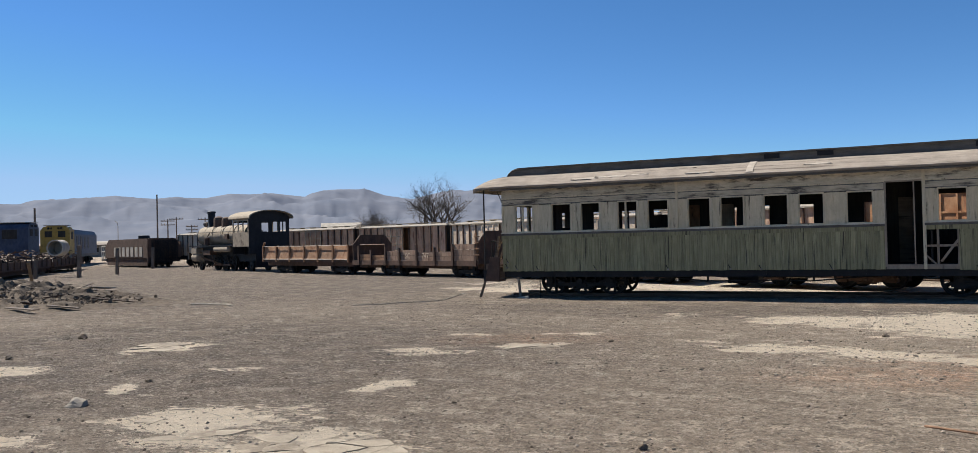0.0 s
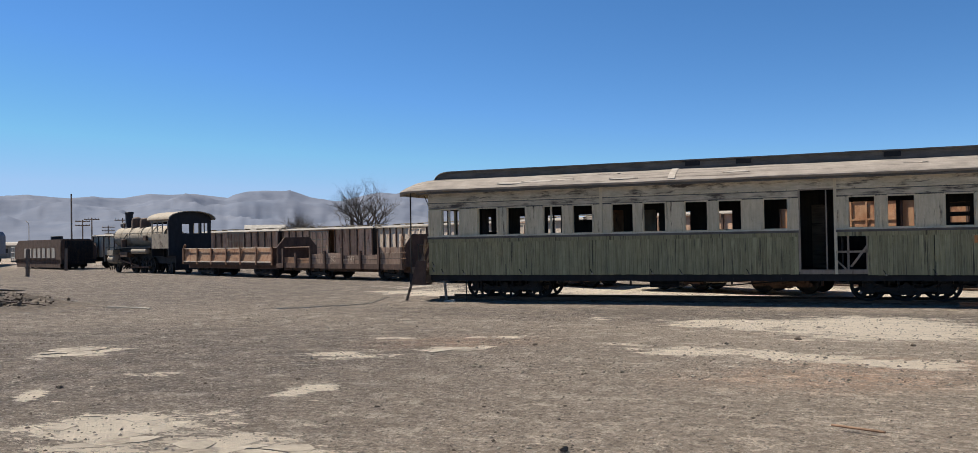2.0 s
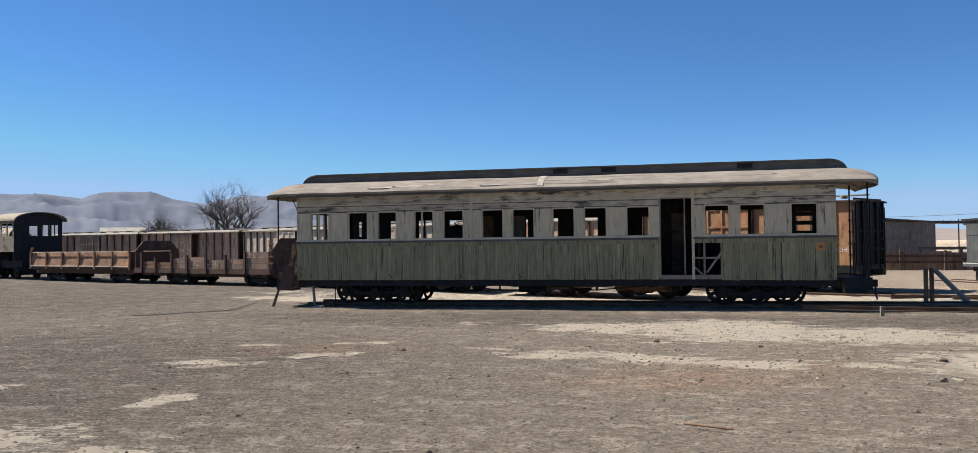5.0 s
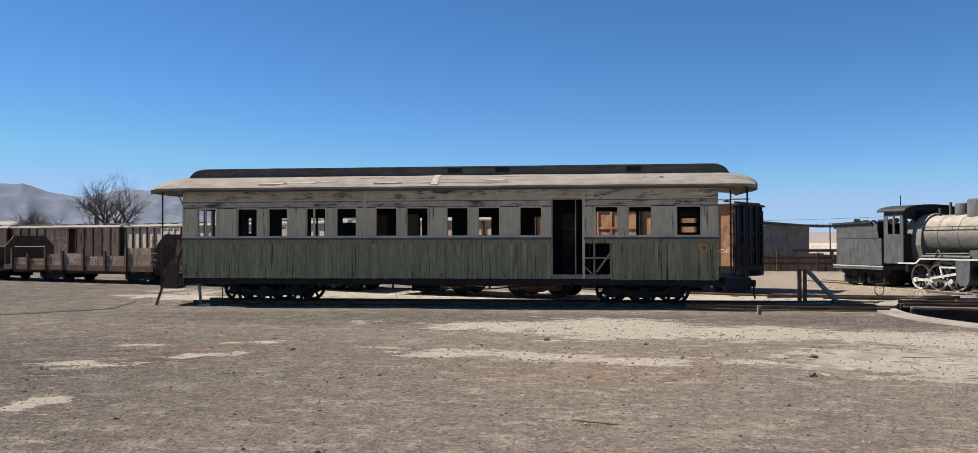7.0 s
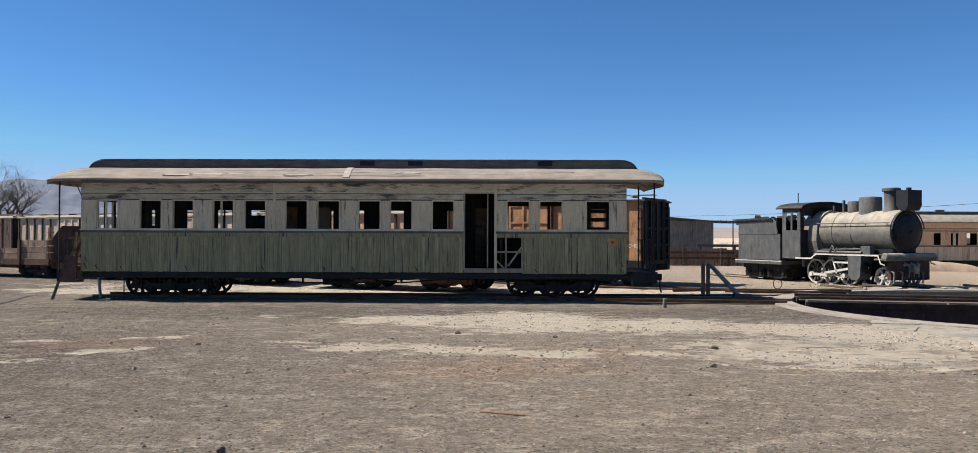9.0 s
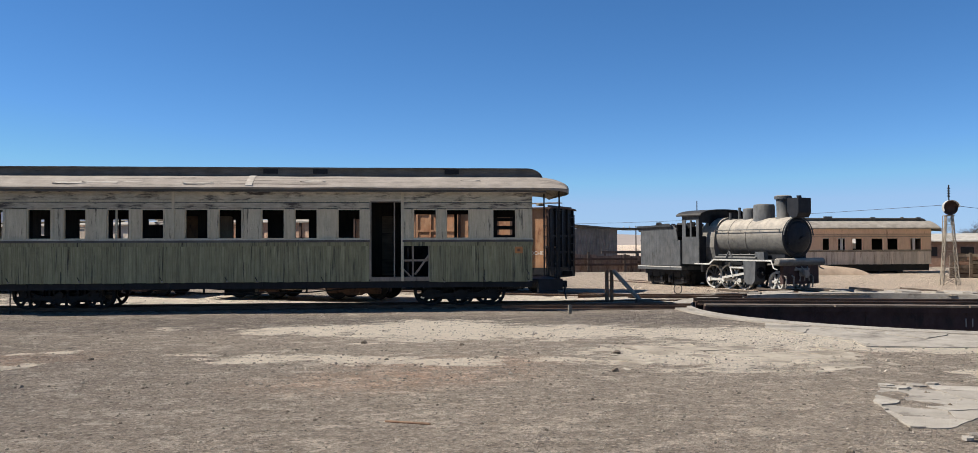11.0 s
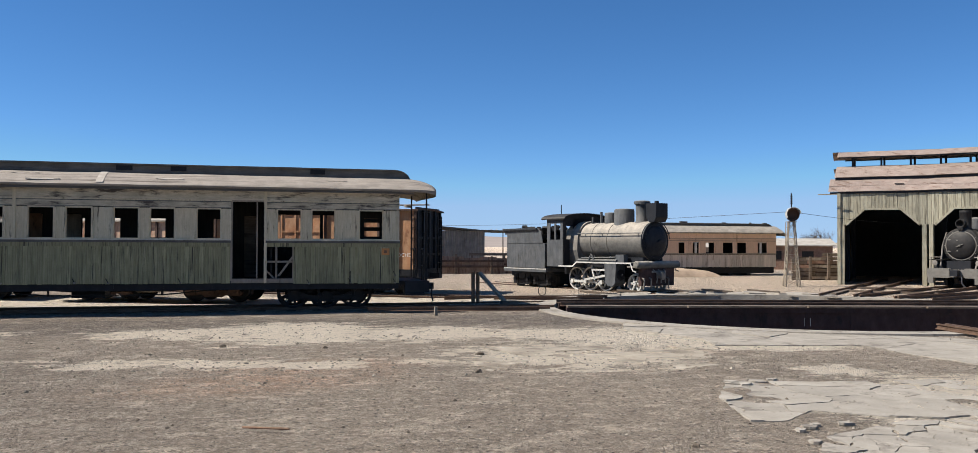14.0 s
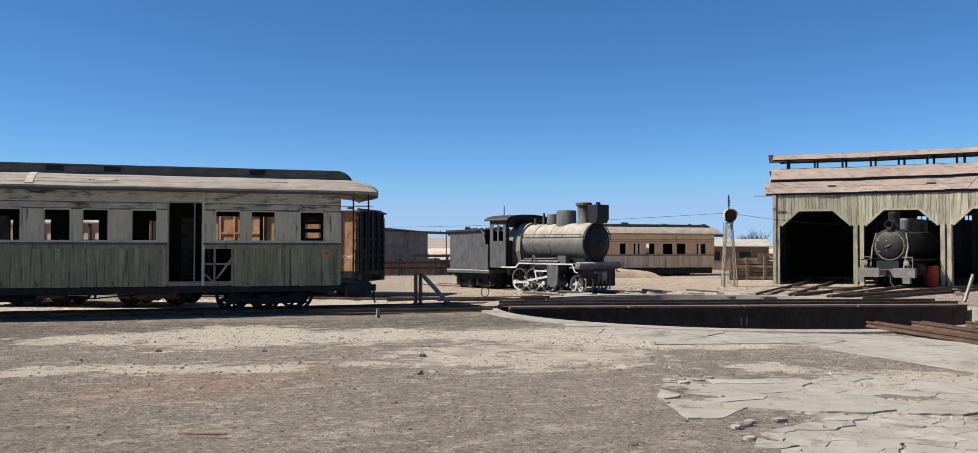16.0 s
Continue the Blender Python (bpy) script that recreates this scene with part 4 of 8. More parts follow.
def boiler_barrel(c, x0, x1, zc, r, mat, bands=(), smoke=None):
    bm = bmesh.new()
    turned(bm, [(0, r), (x1 - x0, r)], (x0, 0, zc), (1, 0, 0), 36)
    b = part("boiler", bm, mat, c, "dusty riveted boiler barrel")
    for x in bands:
        bm = bmesh.new()
        turned(bm, [(-0.03, r), (-0.03, r + 0.014), (0.03, r + 0.014), (0.03, r)], (x, 0, zc), (1, 0, 0), 36, True)
        part("boiler_band", bm, mat, b)
    return b


def smokebox_front(c, x, zc, r, mat, rim, bolts=28):
    bm = bmesh.new()
    turned(bm, [(-0.06, r * 1.0), (0.0, r * 1.02), (0.03, r * 0.99), (0.045, r * 0.9), (0.05, r * 0.82), (0.075, r * 0.8), (0.12, r * 0.68), (0.16, r * 0.5), (0.185, r * 0.25), (0.195, 0.02)], (x, 0, zc), (1, 0, 0), 40)
    f = part("smokebox_door", bm, mat, c, "round smokebox door")
    bm = bmesh.new()
    turned(bm, [(0.03, r * 0.86), (0.066, r * 0.86), (0.066, r * 0.8), (0.03, r * 0.8)], (x, 0, zc), (1, 0, 0), 40, True)
    part("door_ring", bm, rim, f)
    bm = bmesh.new()
    tube(bm, (x + 0.16, 0, zc), (x + 0.25, 0, zc), 0.04, n=12)
    beam(bm, (x + 0.22, -0.13, zc - 0.06), (x + 0.22, 0.13, zc + 0.06), 0.025)
    part("door_handle", bm, rim, f)
    for s in (-1, 1):
        part("hinge_strap", one(beam, (x + 0.085, -r * 0.78, zc + s * 0.24), (x + 0.17, -r * 0.1, zc + s * 0.2), 0.03, 0.05), rim, f)
    me = mesh_of("bolt", one(tube, (0, 0, 0), (0.025, 0, 0), 0.022, n=6), rim)
    for k in range(bolts):
        a = 2 * math.pi * k / bolts
        part("bolt", me, rim, f, m=pose(x + 0.03, math.cos(a) * r * 0.9, zc + math.sin(a) * r * 0.9))


def rods(c, xs, r, yside, mat, z_off=-0.12):
    bm = bmesh.new()
    for a, b in zip(xs, xs[1:]):
        beam(bm, (a, yside, r + z_off), (b, yside, r + z_off), 0.05, 0.09)
    for x in xs:
        tube(bm, (x, yside - 0.06, r + z_off), (x, yside + 0.06, r + z_off), 0.08, n=12)
    part("coupling_rod", bm, mat, c, "pale connecting rods")


def left_loco():
    c = thing("steam_locomotive", pose(-35.14, 40.62, 0, 0, 0, 158.3), "derelict steam locomotive with dusty boiler and black arched cab", "locomotive", "steam locomotives")
    zc, r = 2.24, 0.62
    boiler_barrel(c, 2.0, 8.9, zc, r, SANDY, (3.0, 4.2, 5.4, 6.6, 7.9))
    smokebox_front(c, 8.9, zc, r, BLACK, IRON)
    bm = bmesh.new()
    chimney(bm, 8.0, 0, zc + r - 0.05, 3.88, 0.23)
    part("chimney", bm, BLACK, c, "sooty chimney")
    for x, rr, z in ((6.9, 0.33, 3.52), (5.7, 0.33, 3.44), (8.5, 0.18, 3.2)):
        bm = bmesh.new()
        dome(bm, x, 0, zc + r - 0.05, z, rr)
        part("dome", bm, DARKRUST, c)
    bm = bmesh.new()
    for x in (3.4, 5.0, 6.6):
        pts = [(x + 0.5 * k / 10, (r + 0.03) * math.cos(0.2 + k * 0.27), zc + (r + 0.03) * math.sin(0.2 + k * 0.27)) for k in range(10)]
        for a, b in zip(pts, pts[1:]):
            tube(bm, a, b, 0.022, n=6)
    for s in (-1, 1):
        tube(bm, (2.1, s * (r + 0.08), zc + 0.22), (8.8, s * (r + 0.08), zc + 0.22), 0.02, n=6)
    part("pipework", bm, IRON, c)
    bm = bmesh.new()
    bx(bm, 2.0, 3.2, -0.62, 0.62, 1.0, 2.3)
    bx(bm, 0.0, 9.0, -0.45, 0.45, 0.6, 1.66)
    bx(bm, 2.4, 8.6, -0.75, 0.75, 1.2, 1.5)
    part("frame", bm, BLACK, c)
    for s in (-1, 1):
        bm = bmesh.new()
        bx(bm, 2.0, 8.9, s * 0.62 if s > 0 else -1.2, 1.2 if s > 0 else -0.62, 1.56, 1.61)
        part("running_board", bm, IRON, c)
        bm = bmesh.new()
        turned(bm, [(0, 0.1), (0.06, 0.18), (2.0, 0.18), (2.06, 0.1)], (3.1, s * 1.05, 1.36), (1, 0, 0), 18)
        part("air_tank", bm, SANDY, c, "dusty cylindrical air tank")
        bm = bmesh.new()
        turned(bm, [(0, 0.2), (0.05, 0.27), (0.85, 0.27), (0.9, 0.2)], (7.7, s * 0.95, 0.85), (1, 0, 0), 18)
        bx(bm, 7.75, 8.55, min(s * 0.72, s * 1.2), max(s * 0.72, s * 1.2), 1.1, 1.45)
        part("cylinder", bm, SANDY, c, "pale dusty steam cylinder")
        rods(c, (3.6, 4.75, 5.9), 0.5, s * 0.78, RAIL)
        bm = bmesh.new()
        beam(bm, (4.75, s * 0.86, 0.42), (7.7, s * 0.86, 0.85), 0.05, 0.09)
        part("main_rod", bm, RAIL, c)
        bm = bmesh.new()
        bx(bm, 5.9, 6.9, min(s * 0.66, s * 1.1), max(s * 0.66, s * 1.1), 1.0, 1.3)
        beam(bm, (5.2, s * 0.95, 1.2), (7.7, s * 0.95, 1.2), 0.05, 0.06)
        beam(bm, (6.0, s * 0.95, 1.25), (5.6, s * 0.95, 0.5), 0.06, 0.07)
        part("valve_gear", bm, RAIL, c)
        bm = bmesh.new()
        turned(bm, [(0, 0.12), (0.04, 0.17), (0.5, 0.17), (0.54, 0.1)], (7.0, s * 0.8, 1.6), (0, 0, 1), 16)
        tube(bm, (7.0, s * 0.8, 2.14), (7.0, s * 0.55, 2.5), 0.03, n=6)
        part("air_pump", bm, DARKRUST, c, "upright rusted air pump")
        part("sand_box", one(bx, 4.1, 4.5, min(s * 0.6, s * 0.74), max(s * 0.6, s * 0.74), 2.0, 2.3), DARKRUST, c, bevel=0.02)
    bm = bmesh.new()
    tube(bm, (8.95, 0, 3.0), (8.95, 0, 3.0 + 0.02), 0.1, n=10)
    turned(bm, [(0, 0.12), (0.0, 0.17), (-0.3, 0.17), (-0.34, 0.08)], (8.95, 0, 3.05), (1, 0, 0), 16)
    bx(bm, 8.55, 8.9, -0.12, 0.12, 2.75, 2.9)
    part("headlamp", bm, BLACK, c, "black round headlamp")
    bm = bmesh.new()
    bx(bm, 9.1, 9.5, -0.2, 0.2, 0.75, 1.0)
    part("coupler", bm, IRON, c, bevel=0.02)
    me = wheel_mesh(0.5, 12, IRON, (0.5, 12, "iron"))
    for x in (3.6, 4.75, 5.9):
        part("driving_wheel", me, IRON, c, m=pose(x, -0.55, 0.5))
        part("driving_wheel", me, IRON, c, m=pose(x, 0.55, 0.5, 0, 0, 180))
    me = wheel_mesh(0.33, 0, IRON, (0.33, 0, "iron"))
    for x in (1.2, 8.4):
        part("carrying_wheel", me, IRON, c, m=pose(x, -0.55, 0.33))
        part("carrying_wheel", me, IRON, c, m=pose(x, 0.55, 0.33, 0, 0, 180))
    bm = bmesh.new()
    bx(bm, 8.9, 9.1, -1.2, 1.2, 0.72, 1.15)
    part("buffer_beam", bm, IRON, c, bevel=0.02)
    bm = bmesh.new()
    for k in range(9):
        y = -1.0 + 2.0 * k / 8
        beam(bm, (9.1, y, 0.75), (9.75 - abs(y) * 0.3, y * 0.6, 0.16), 0.05, 0.06)
    part("cowcatcher", bm, IRON, c, "barred pilot")
    # cab
    W = 1.32
    for s in (-1, 1):
        bm = bmesh.new()
        y0, y1 = (W - 0.03, W) if s > 0 else (-W, -W + 0.03)
        bx(bm, 0.0, 2.1, y0, y1, 1.5, 2.35)
        for a, b in ((0.0, 0.12), (0.68, 0.78), (1.3, 1.42), (1.98, 2.1)):
            bx(bm, a, b, y0, y1, 2.35, 3.02)
        bx(bm, 0.0, 2.1, y0, y1, 3.02, 3.2)
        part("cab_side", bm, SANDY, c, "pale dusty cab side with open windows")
    arch = [(W * math.cos(a), 3.2 + 0.42 * math.sin(a)) for a in np.linspace(0, math.pi, 13)]
    bm = bmesh.new()
    bx(bm, -0.04, 0.0, -W, W, 1.05, 2.35)
    bx(bm, -0.04, 0.0, -0.9, 0.9, 0.25, 1.05)
    for a, b in ((-W, -1.1), (-0.72, -0.62), (-0.2, 0.05), (0.5, W)):
        bx(bm, -0.04, 0.0, a, b, 2.35, 2.95)
    bx(bm, -0.04, 0.0, -W, W, 2.95, 3.2)
    slab_of(bm, arch, "x", -0.04, 0.0)
    part("cab_rear", bm, BLACK, c, "black cab rear wall with small empty windows")
    bm = bmesh.new()
    bx(bm, 2.08, 2.11, -W, -0.62, 1.05, 2.35)
    bx(bm, 2.08, 2.11, 0.62, W, 1.05, 2.35)
    bx(bm, 2.08, 2.11, -W, W, 2.95, 3.2)
    part("cab_front", bm, BLACK, c)
    bm = bmesh.new()
    rows = []
    for x in (-0.35, 2.4):
        rows.append([bm.verts.new((x, (W + 0.14) * math.cos(a), 3.2 + 0.46 * math.sin(a))) for a in np.linspace(-0.05, math.pi + 0.05, 17)])
        rows.append([bm.verts.new((v.co.x, v.co.y * 0.97, v.co.z - 0.045)) for v in rows[-1]])
    for j in range(16):
        f = bm.faces.new((rows[0][j], rows[2][j], rows[2][j + 1], rows[0][j + 1]))
        f.smooth = True
        bm.faces.new((rows[1][j + 1], rows[3][j + 1], rows[3][j], rows[1][j]))
        bm.faces.new((rows[0][j], rows[0][j + 1], rows[1][j + 1], rows[1][j]))
        bm.faces.new((rows[2][j + 1], rows[2][j], rows[3][j], rows[3][j + 1]))
    for j in (0, 16):
        bm.faces.new((rows[0][j], rows[1][j], rows[3][j], rows[2][j]))
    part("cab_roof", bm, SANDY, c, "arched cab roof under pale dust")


left_loco()


def right_loco():
    """The loco beside the turntable: front at local x = 0, centre line y = 0."""
    u = Vector((math.cos(radians(-67)), math.sin(radians(-67)), 0))
    n = Vector((-u.y, u.x, 0))
    o = Vector((12.15, 27.9, 0)) + n * 1.1
    m = pose(o.x, o.y, 0, 0, 0, -67)
    c = thing("steam_locomotive", m, "grey derelict steam locomotive with dusty boiler and white-rimmed wheels", "locomotive", "steam locomotives")
    zc, r = 1.83, 0.69
    boiler_barrel(c, -3.3, -0.9, zc, r, DUSTY, (-2.6, -1.75, -0.93))
    bm = bmesh.new()
    turned(bm, [(0, r + 0.01), (0.88, r + 0.01)], (-0.9, 0, zc), (1, 0, 0), 36)
    part("smokebox", bm, DUSTY, c, "dusty smokebox")
    smokebox_front(c, -0.02, zc, r, BLACK, BLACK)
    bm = bmesh.new()
    for s in (-1, 1):
        pts = [(0.05, s * r * math.cos(a) * 1.02, zc + r * math.sin(a) * 1.02) for a in np.linspace(0.1, 1.35, 8)]
        for a, b in zip(pts, pts[1:]):
            tube(bm, a, b, 0.02, n=6)
        tube(bm, (-3.2, s * (r + 0.07), zc + 0.28), (0.0, s * (r + 0.07), zc + 0.28), 0.018, n=6)
        for x in (-2.9, -2.0, -1.1, -0.2):
            tube(bm, (x, s * (r - 0.02), zc + 0.28), (x, s * (r + 0.09), zc + 0.28), 0.02, n=6)
    part("handrail", bm, GREYIRON, c)
    bm = bmesh.new()
    chimney(bm, -0.62, 0, zc + r - 0.06, 3.28, 0.22, 1.35)
    part("chimney", bm, GREYIRON, c, "straight grey chimney")
    bm = bmesh.new()
    slab_of(bm, [(0.0, 2.5), (-0.16, 2.7), (-0.16, 3.16), (0.32, 3.16), (0.32, 2.66), (0.22, 2.5)], "y", -0.3, 0.3)
    hb = part("headlamp_box", bm, BLACK, c, "black box lamp on the smokebox", bevel=0.02)
    bm = bmesh.new()
    tube(bm, (0.08, 0, 3.15), (0.08, 0, 3.25), 0.08, n=10)
    part("lamp_cap", bm, BLACK, hb)
    for x, rr, z in ((-2.2, 0.23, 2.9), (-1.5, 0.37, 3.02)):
        bm = bmesh.new()
        h = z - (zc + r - 0.08)
        turned(bm, [(-0.15, rr * 1.12), (0.05, rr), (h - 0.08, rr), (h - 0.02, rr * 0.93), (h, rr * 0.5)], (x, 0, zc + r - 0.08), (0, 0, 1), 24)
        part("dome", bm, GREYIRON, c, "drum-shaped dome")
    for s in (-1, 1):
        bm = bmesh.new()
        turned(bm, [(0, 0.16), (0.02, 0.2), (0.03, 0.2), (0.05, 0.12)], (-0.86, s * 0.86, 0.62), (1, 0, 0), 16)
        tube(bm, (-0.82, s * 0.86, 0.62), (-0.7, s * 0.86, 0.62), 0.05, n=8)
        me = mesh_of("cover_bolt", one(tube, (0, 0, 0), (0.03, 0, 0), 0.02, n=6), BLACK)
        cc = part("cylinder_cover", bm, BLACK, c, "black bolted cylinder cover")
        for k in range(8):
            part("cover_bolt", me, BLACK, cc, m=pose(-0.83, s * 0.86 + 0.155 * math.cos(k * math.pi / 4), 0.62 + 0.155 * math.sin(k * math.pi / 4)))
        bm = bmesh.new()
        for x in (-2.35, -1.95, -1.55):
            tube(bm, (x, s * 0.7, 1.07), (x + 0.05, s * 0.72, 1.28), 0.022, n=6)
        tube(bm, (-3.0, s * 0.74, 1.2), (-1.2, s * 0.74, 1.24), 0.028, n=6)
        bx(bm, -1.15, -0.75, min(s * 0.6, s * 0.8), max(s * 0.6, s * 0.8), 1.07, 1.34)
        part("feed_pipe", bm, GREYIRON, c)
    me = mesh_of("rivet", one(tube, (0, 0, 0), (0, -0.012, 0), 0.014, n=6), GREYIRON)
    for x in (-4.52, -3.67):
        for z in np.arange(0.95, 2.7, 0.14):
            part("rivet", me, GREYIRON, c, m=pose(x, -1.1, float(z)))
    part("safety_valve", one(tube, (-2.9, 0.2, zc + r - 0.05), (-2.9, 0.2, 2.95), 0.05, n=8), GREYIRON, c)
    part("whistle", one(tube, (-2.95, -0.2, zc + r - 0.05), (-2.95, -0.2, 2.75), 0.04, n=8), GREYIRON, c)
    # firebox
    bm = bmesh.new()
    out = [(0.66, 1.0), (0.78, 1.5)] + [(0.76 * math.cos(a), zc + 0.76 * math.sin(a)) for a in np.linspace(0.05, math.pi - 0.05, 13)] + [(-0.78, 1.5), (-0.66, 1.0)]
    slab_of(bm, out, "x", -3.9, -3.2)
    part("firebox", bm, DUSTY, c, "dusty firebox casing")
    bm = bmesh.new()
    bx(bm, -4.3, 0.1, -0.42, 0.42, 0.55, 0.95)
    bx(bm, -1.5, -0.1, -0.5, 0.5, 0.9, 1.25)
    part("frame", bm, BLACK, c)
    for s in (-1, 1):
        y0, y1 = sorted((s * 0.6, s * 1.1))
        bm = bmesh.new()
        bx(bm, -3.0, -0.1, y0, y1, 1.02, 1.07)
        bx(bm, -3.9, -3.0, y0, y1, 0.86, 0.91)
        beam(bm, (-3.1, s * 0.85, 0.885), (-2.9, s * 0.85, 1.045), 0.5, 0.05)
        rb = part("running_board", bm, GREYIRON, c, "running board with a white edge")
        ye = s * 1.104
        bm = bmesh.new()
        bx(bm, -2.9, -0.12, min(ye, ye - s * 0.004), max(ye, ye - s * 0.004), 1.02, 1.07)
        bx(bm, -3.9, -3.1, min(ye, ye - s * 0.004), max(ye, ye - s * 0.004), 0.86, 0.91)
        beam(bm, (-3.12, ye, 0.885), (-2.88, ye, 1.045), 0.006, 0.05)
        beam(bm, (-0.14, ye, 1.05), (-0.02, ye, 0.78), 0.006, 0.05)
        beam(bm, (-0.02, ye, 0.79), (0.14, ye, 0.75), 0.006, 0.04)
        part("white_edge", bm, CHALK, rb)
        bm = bmesh.new()
        slab_of(bm, [(-1.42, 1.02), (-1.38, 0.35), (-1.25, 0.22), (-1.0, 0.22), (-0.88, 0.35), (-0.84, 1.02)], "y", *sorted((s * 0.62, s * 1.1)))
        part("cylinder", bm, GREYIRON, c, "grey cylinder casing", bevel=0.02)
        rods(c, (-3.4, -2.65, -1.85), 0.43, s * 0.8, CHALK, -0.1)
        bm = bmesh.new()
        beam(bm, (-2.65, s * 0.9, 0.4), (-1.3, s * 0.9, 0.62), 0.05, 0.08)
        beam(bm, (-2.2, s * 0.92, 0.78), (-1.3, s * 0.92, 0.78), 0.05, 0.06)
        beam(bm, (-2.3, s * 0.9, 0.95), (-2.1, s * 0.9, 0.4), 0.05, 0.06)
        part("valve_gear", bm, CHALK, c, "pale valve gear")
        bm = bmesh.new()
        tube(bm, (-3.0, s * 0.9, 1.12), (-1.0, s * 0.9, 1.12), 0.05, n=8)
        tube(bm, (-2.4, s * 0.95, 1.1), (-2.25, s * 0.95, 1.35), 0.03, n=6)
        tube(bm, (-2.25, s * 0.95, 1.35), (-2.1, s * 0.95, 1.1), 0.03, n=6)
        part("pipework", bm, GREYIRON, c)
    me = wheel_mesh(0.43, 10, GREYIRON, (0.43, 10, "grey"))
    rim_me = mesh_of("white_rim", one(turned, [(-0.06, 0.435), (0.0, 0.437), (0.0, 0.375), (-0.06, 0.375)], (0, 0, 0), (0, 1, 0), 28, True), CHALK)
    for x in (-3.4, -2.65, -1.85):
        for y, a in ((-0.55, 0), (0.55, 180)):
            dw = part("driving_wheel", me, GREYIRON, c, "spoked driving wheel with white-painted rim", m=pose(x, y, 0.43, 0, 0, a))
            part("white_rim", rim_me, CHALK, dw)
    me = wheel_mesh(0.33, 6, CHALK, (0.33, 6, "chalk"))
    part("leading_wheel", me, CHALK, c, "small white spoked wheel", m=pose(-0.36, -0.6, 0.33))
    part("leading_wheel", me, CHALK, c, m=pose(-0.36, 0.6, 0.33, 0, 0, 180))
    bm = bmesh.new()
    bx(bm, 0.0, 0.14, -0.84, 0.84, 0.26, 0.9)
    part("buffer_beam", bm, MAROON, c, "deep sooty maroon buffer beam", bevel=0.015)
    me = mesh_of("rivet", one(tube, (0, 0, 0), (0.02, 0, 0), 0.018, n=6), MAROON)
    for y in np.linspace(-0.76, 0.76, 8):
        for z in (0.32, 0.84):
            part("rivet", me, MAROON, c, m=pose(0.14, float(y), z))
    bm = bmesh.new()
    turned(bm, [(0, 0.1), (0.03, 0.13), (2.17, 0.13), (2.2, 0.1)], (0.1, -1.1, 1.0), (0, 1, 0), 16)
    bx(bm, -0.3, 0.18, -1.1, 1.1, 0.9, 0.95)
    part("front_deck", bm, DUSTY, c, "rounded dusty front deck edge")
    bm = bmesh.new()
    bx(bm, 0.14, 0.4, -0.1, 0.1, 0.52, 0.72)
    for y in (-0.45, 0.45, -0.8):
        hose = bmesh.new()
        tube(hose, (0.14, y, 0.55), (0.24, y, 0.5), 0.03, n=8)
        tube(hose, (0.24, y, 0.5), (0.22, y, 0.15), 0.025, n=8)
        part("brake_hose", hose, GREYSHEET, c)
    beam(bm, (0.17, -0.35, 0.75), (0.17, 0.35, 0.75), 0.05, 0.08)
    for y in (-0.28, 0.0, 0.28):
        tube(bm, (0.15, y, 0.84), (0.3, y * 0.6, 0.66), 0.022, n=6)
        tube(bm, (0.3, y * 0.6, 0.66), (0.28, y * 0.8, 0.36), 0.02, n=6)
    turned(bm, [(-0.03, 0.13), (0.03, 0.13), (0.03, 0.09), (-0.03, 0.09)], (0.36, 0.0, 0.6), (1, 0, 0), 14, True)
    part("coupling", bm, GREYSHEET, c, "coupling and brake pipes")
    # cab
    W = 1.1
    for s in (-1, 1):
        y0, y1 = (W - 0.03, W) if s > 0 else (-W, -W + 0.03)
        bm = bmesh.new()
        bx(bm, -4.57, -3.62, y0, y1, 0.86, 1.88)
        for a, b in ((-4.57, -4.38), (-4.14, -4.05), (-3.8, -3.62)):
            bx(bm, a, b, y0, y1, 1.88, 2.5)
        bx(bm, -4.57, -3.62, y0, y1, 2.5, 2.72)
        part("cab_side", bm, GREYIRON, c, "grey cab side with two narrow windows")
    bm = bmesh.new()
    for a, b in ((-W, -0.78), (0.78, W)):
        bx(bm, -3.65, -3.62, a, b, 0.86, 1.9)
    bx(bm, -3.65, -3.62, -W, -0.95, 1.9, 2.4)
    bx(bm, -3.65, -3.62, 0.95, W, 1.9, 2.4)
    bx(bm, -3.65, -3.62, -0.6, 0.6, 1.9, 2.7)
    arch = [(W * math.cos(a), 2.68 + 0.2 * math.sin(a)) for a in np.linspace(0, math.pi, 11)]
    slab_of(bm, [(W, 2.4), *arch, (-W, 2.4)], "x", -3.65, -3.62)
    part("cab_front", bm, BLACK, c, "black cab front with two spectacle windows")
    bm = bmesh.new()
    rows = []
    for x in (-4.8, -3.45):
        rows.append([bm.verts.new((x, (W + 0.1) * math.cos(a), 2.69 + 0.22 * math.sin(a))) for a in np.linspace(0, math.pi, 13)])
        rows.append([bm.verts.new((v.co.x, v.co.y, v.co.z - 0.04)) for v in rows[-1]])
    for j in range(12):
        bm.faces.new((rows[0][j], rows[2][j], rows[2][j + 1], rows[0][j + 1]))
        bm.faces.new((rows[1][j + 1], rows[3][j + 1], rows[3][j], rows[1][j]))
        bm.faces.new((rows[0][j], rows[0][j + 1], rows[1][j + 1], rows[1][j]))
        bm.faces.new((rows[2][j + 1], rows[2][j], rows[3][j], rows[3][j + 1]))
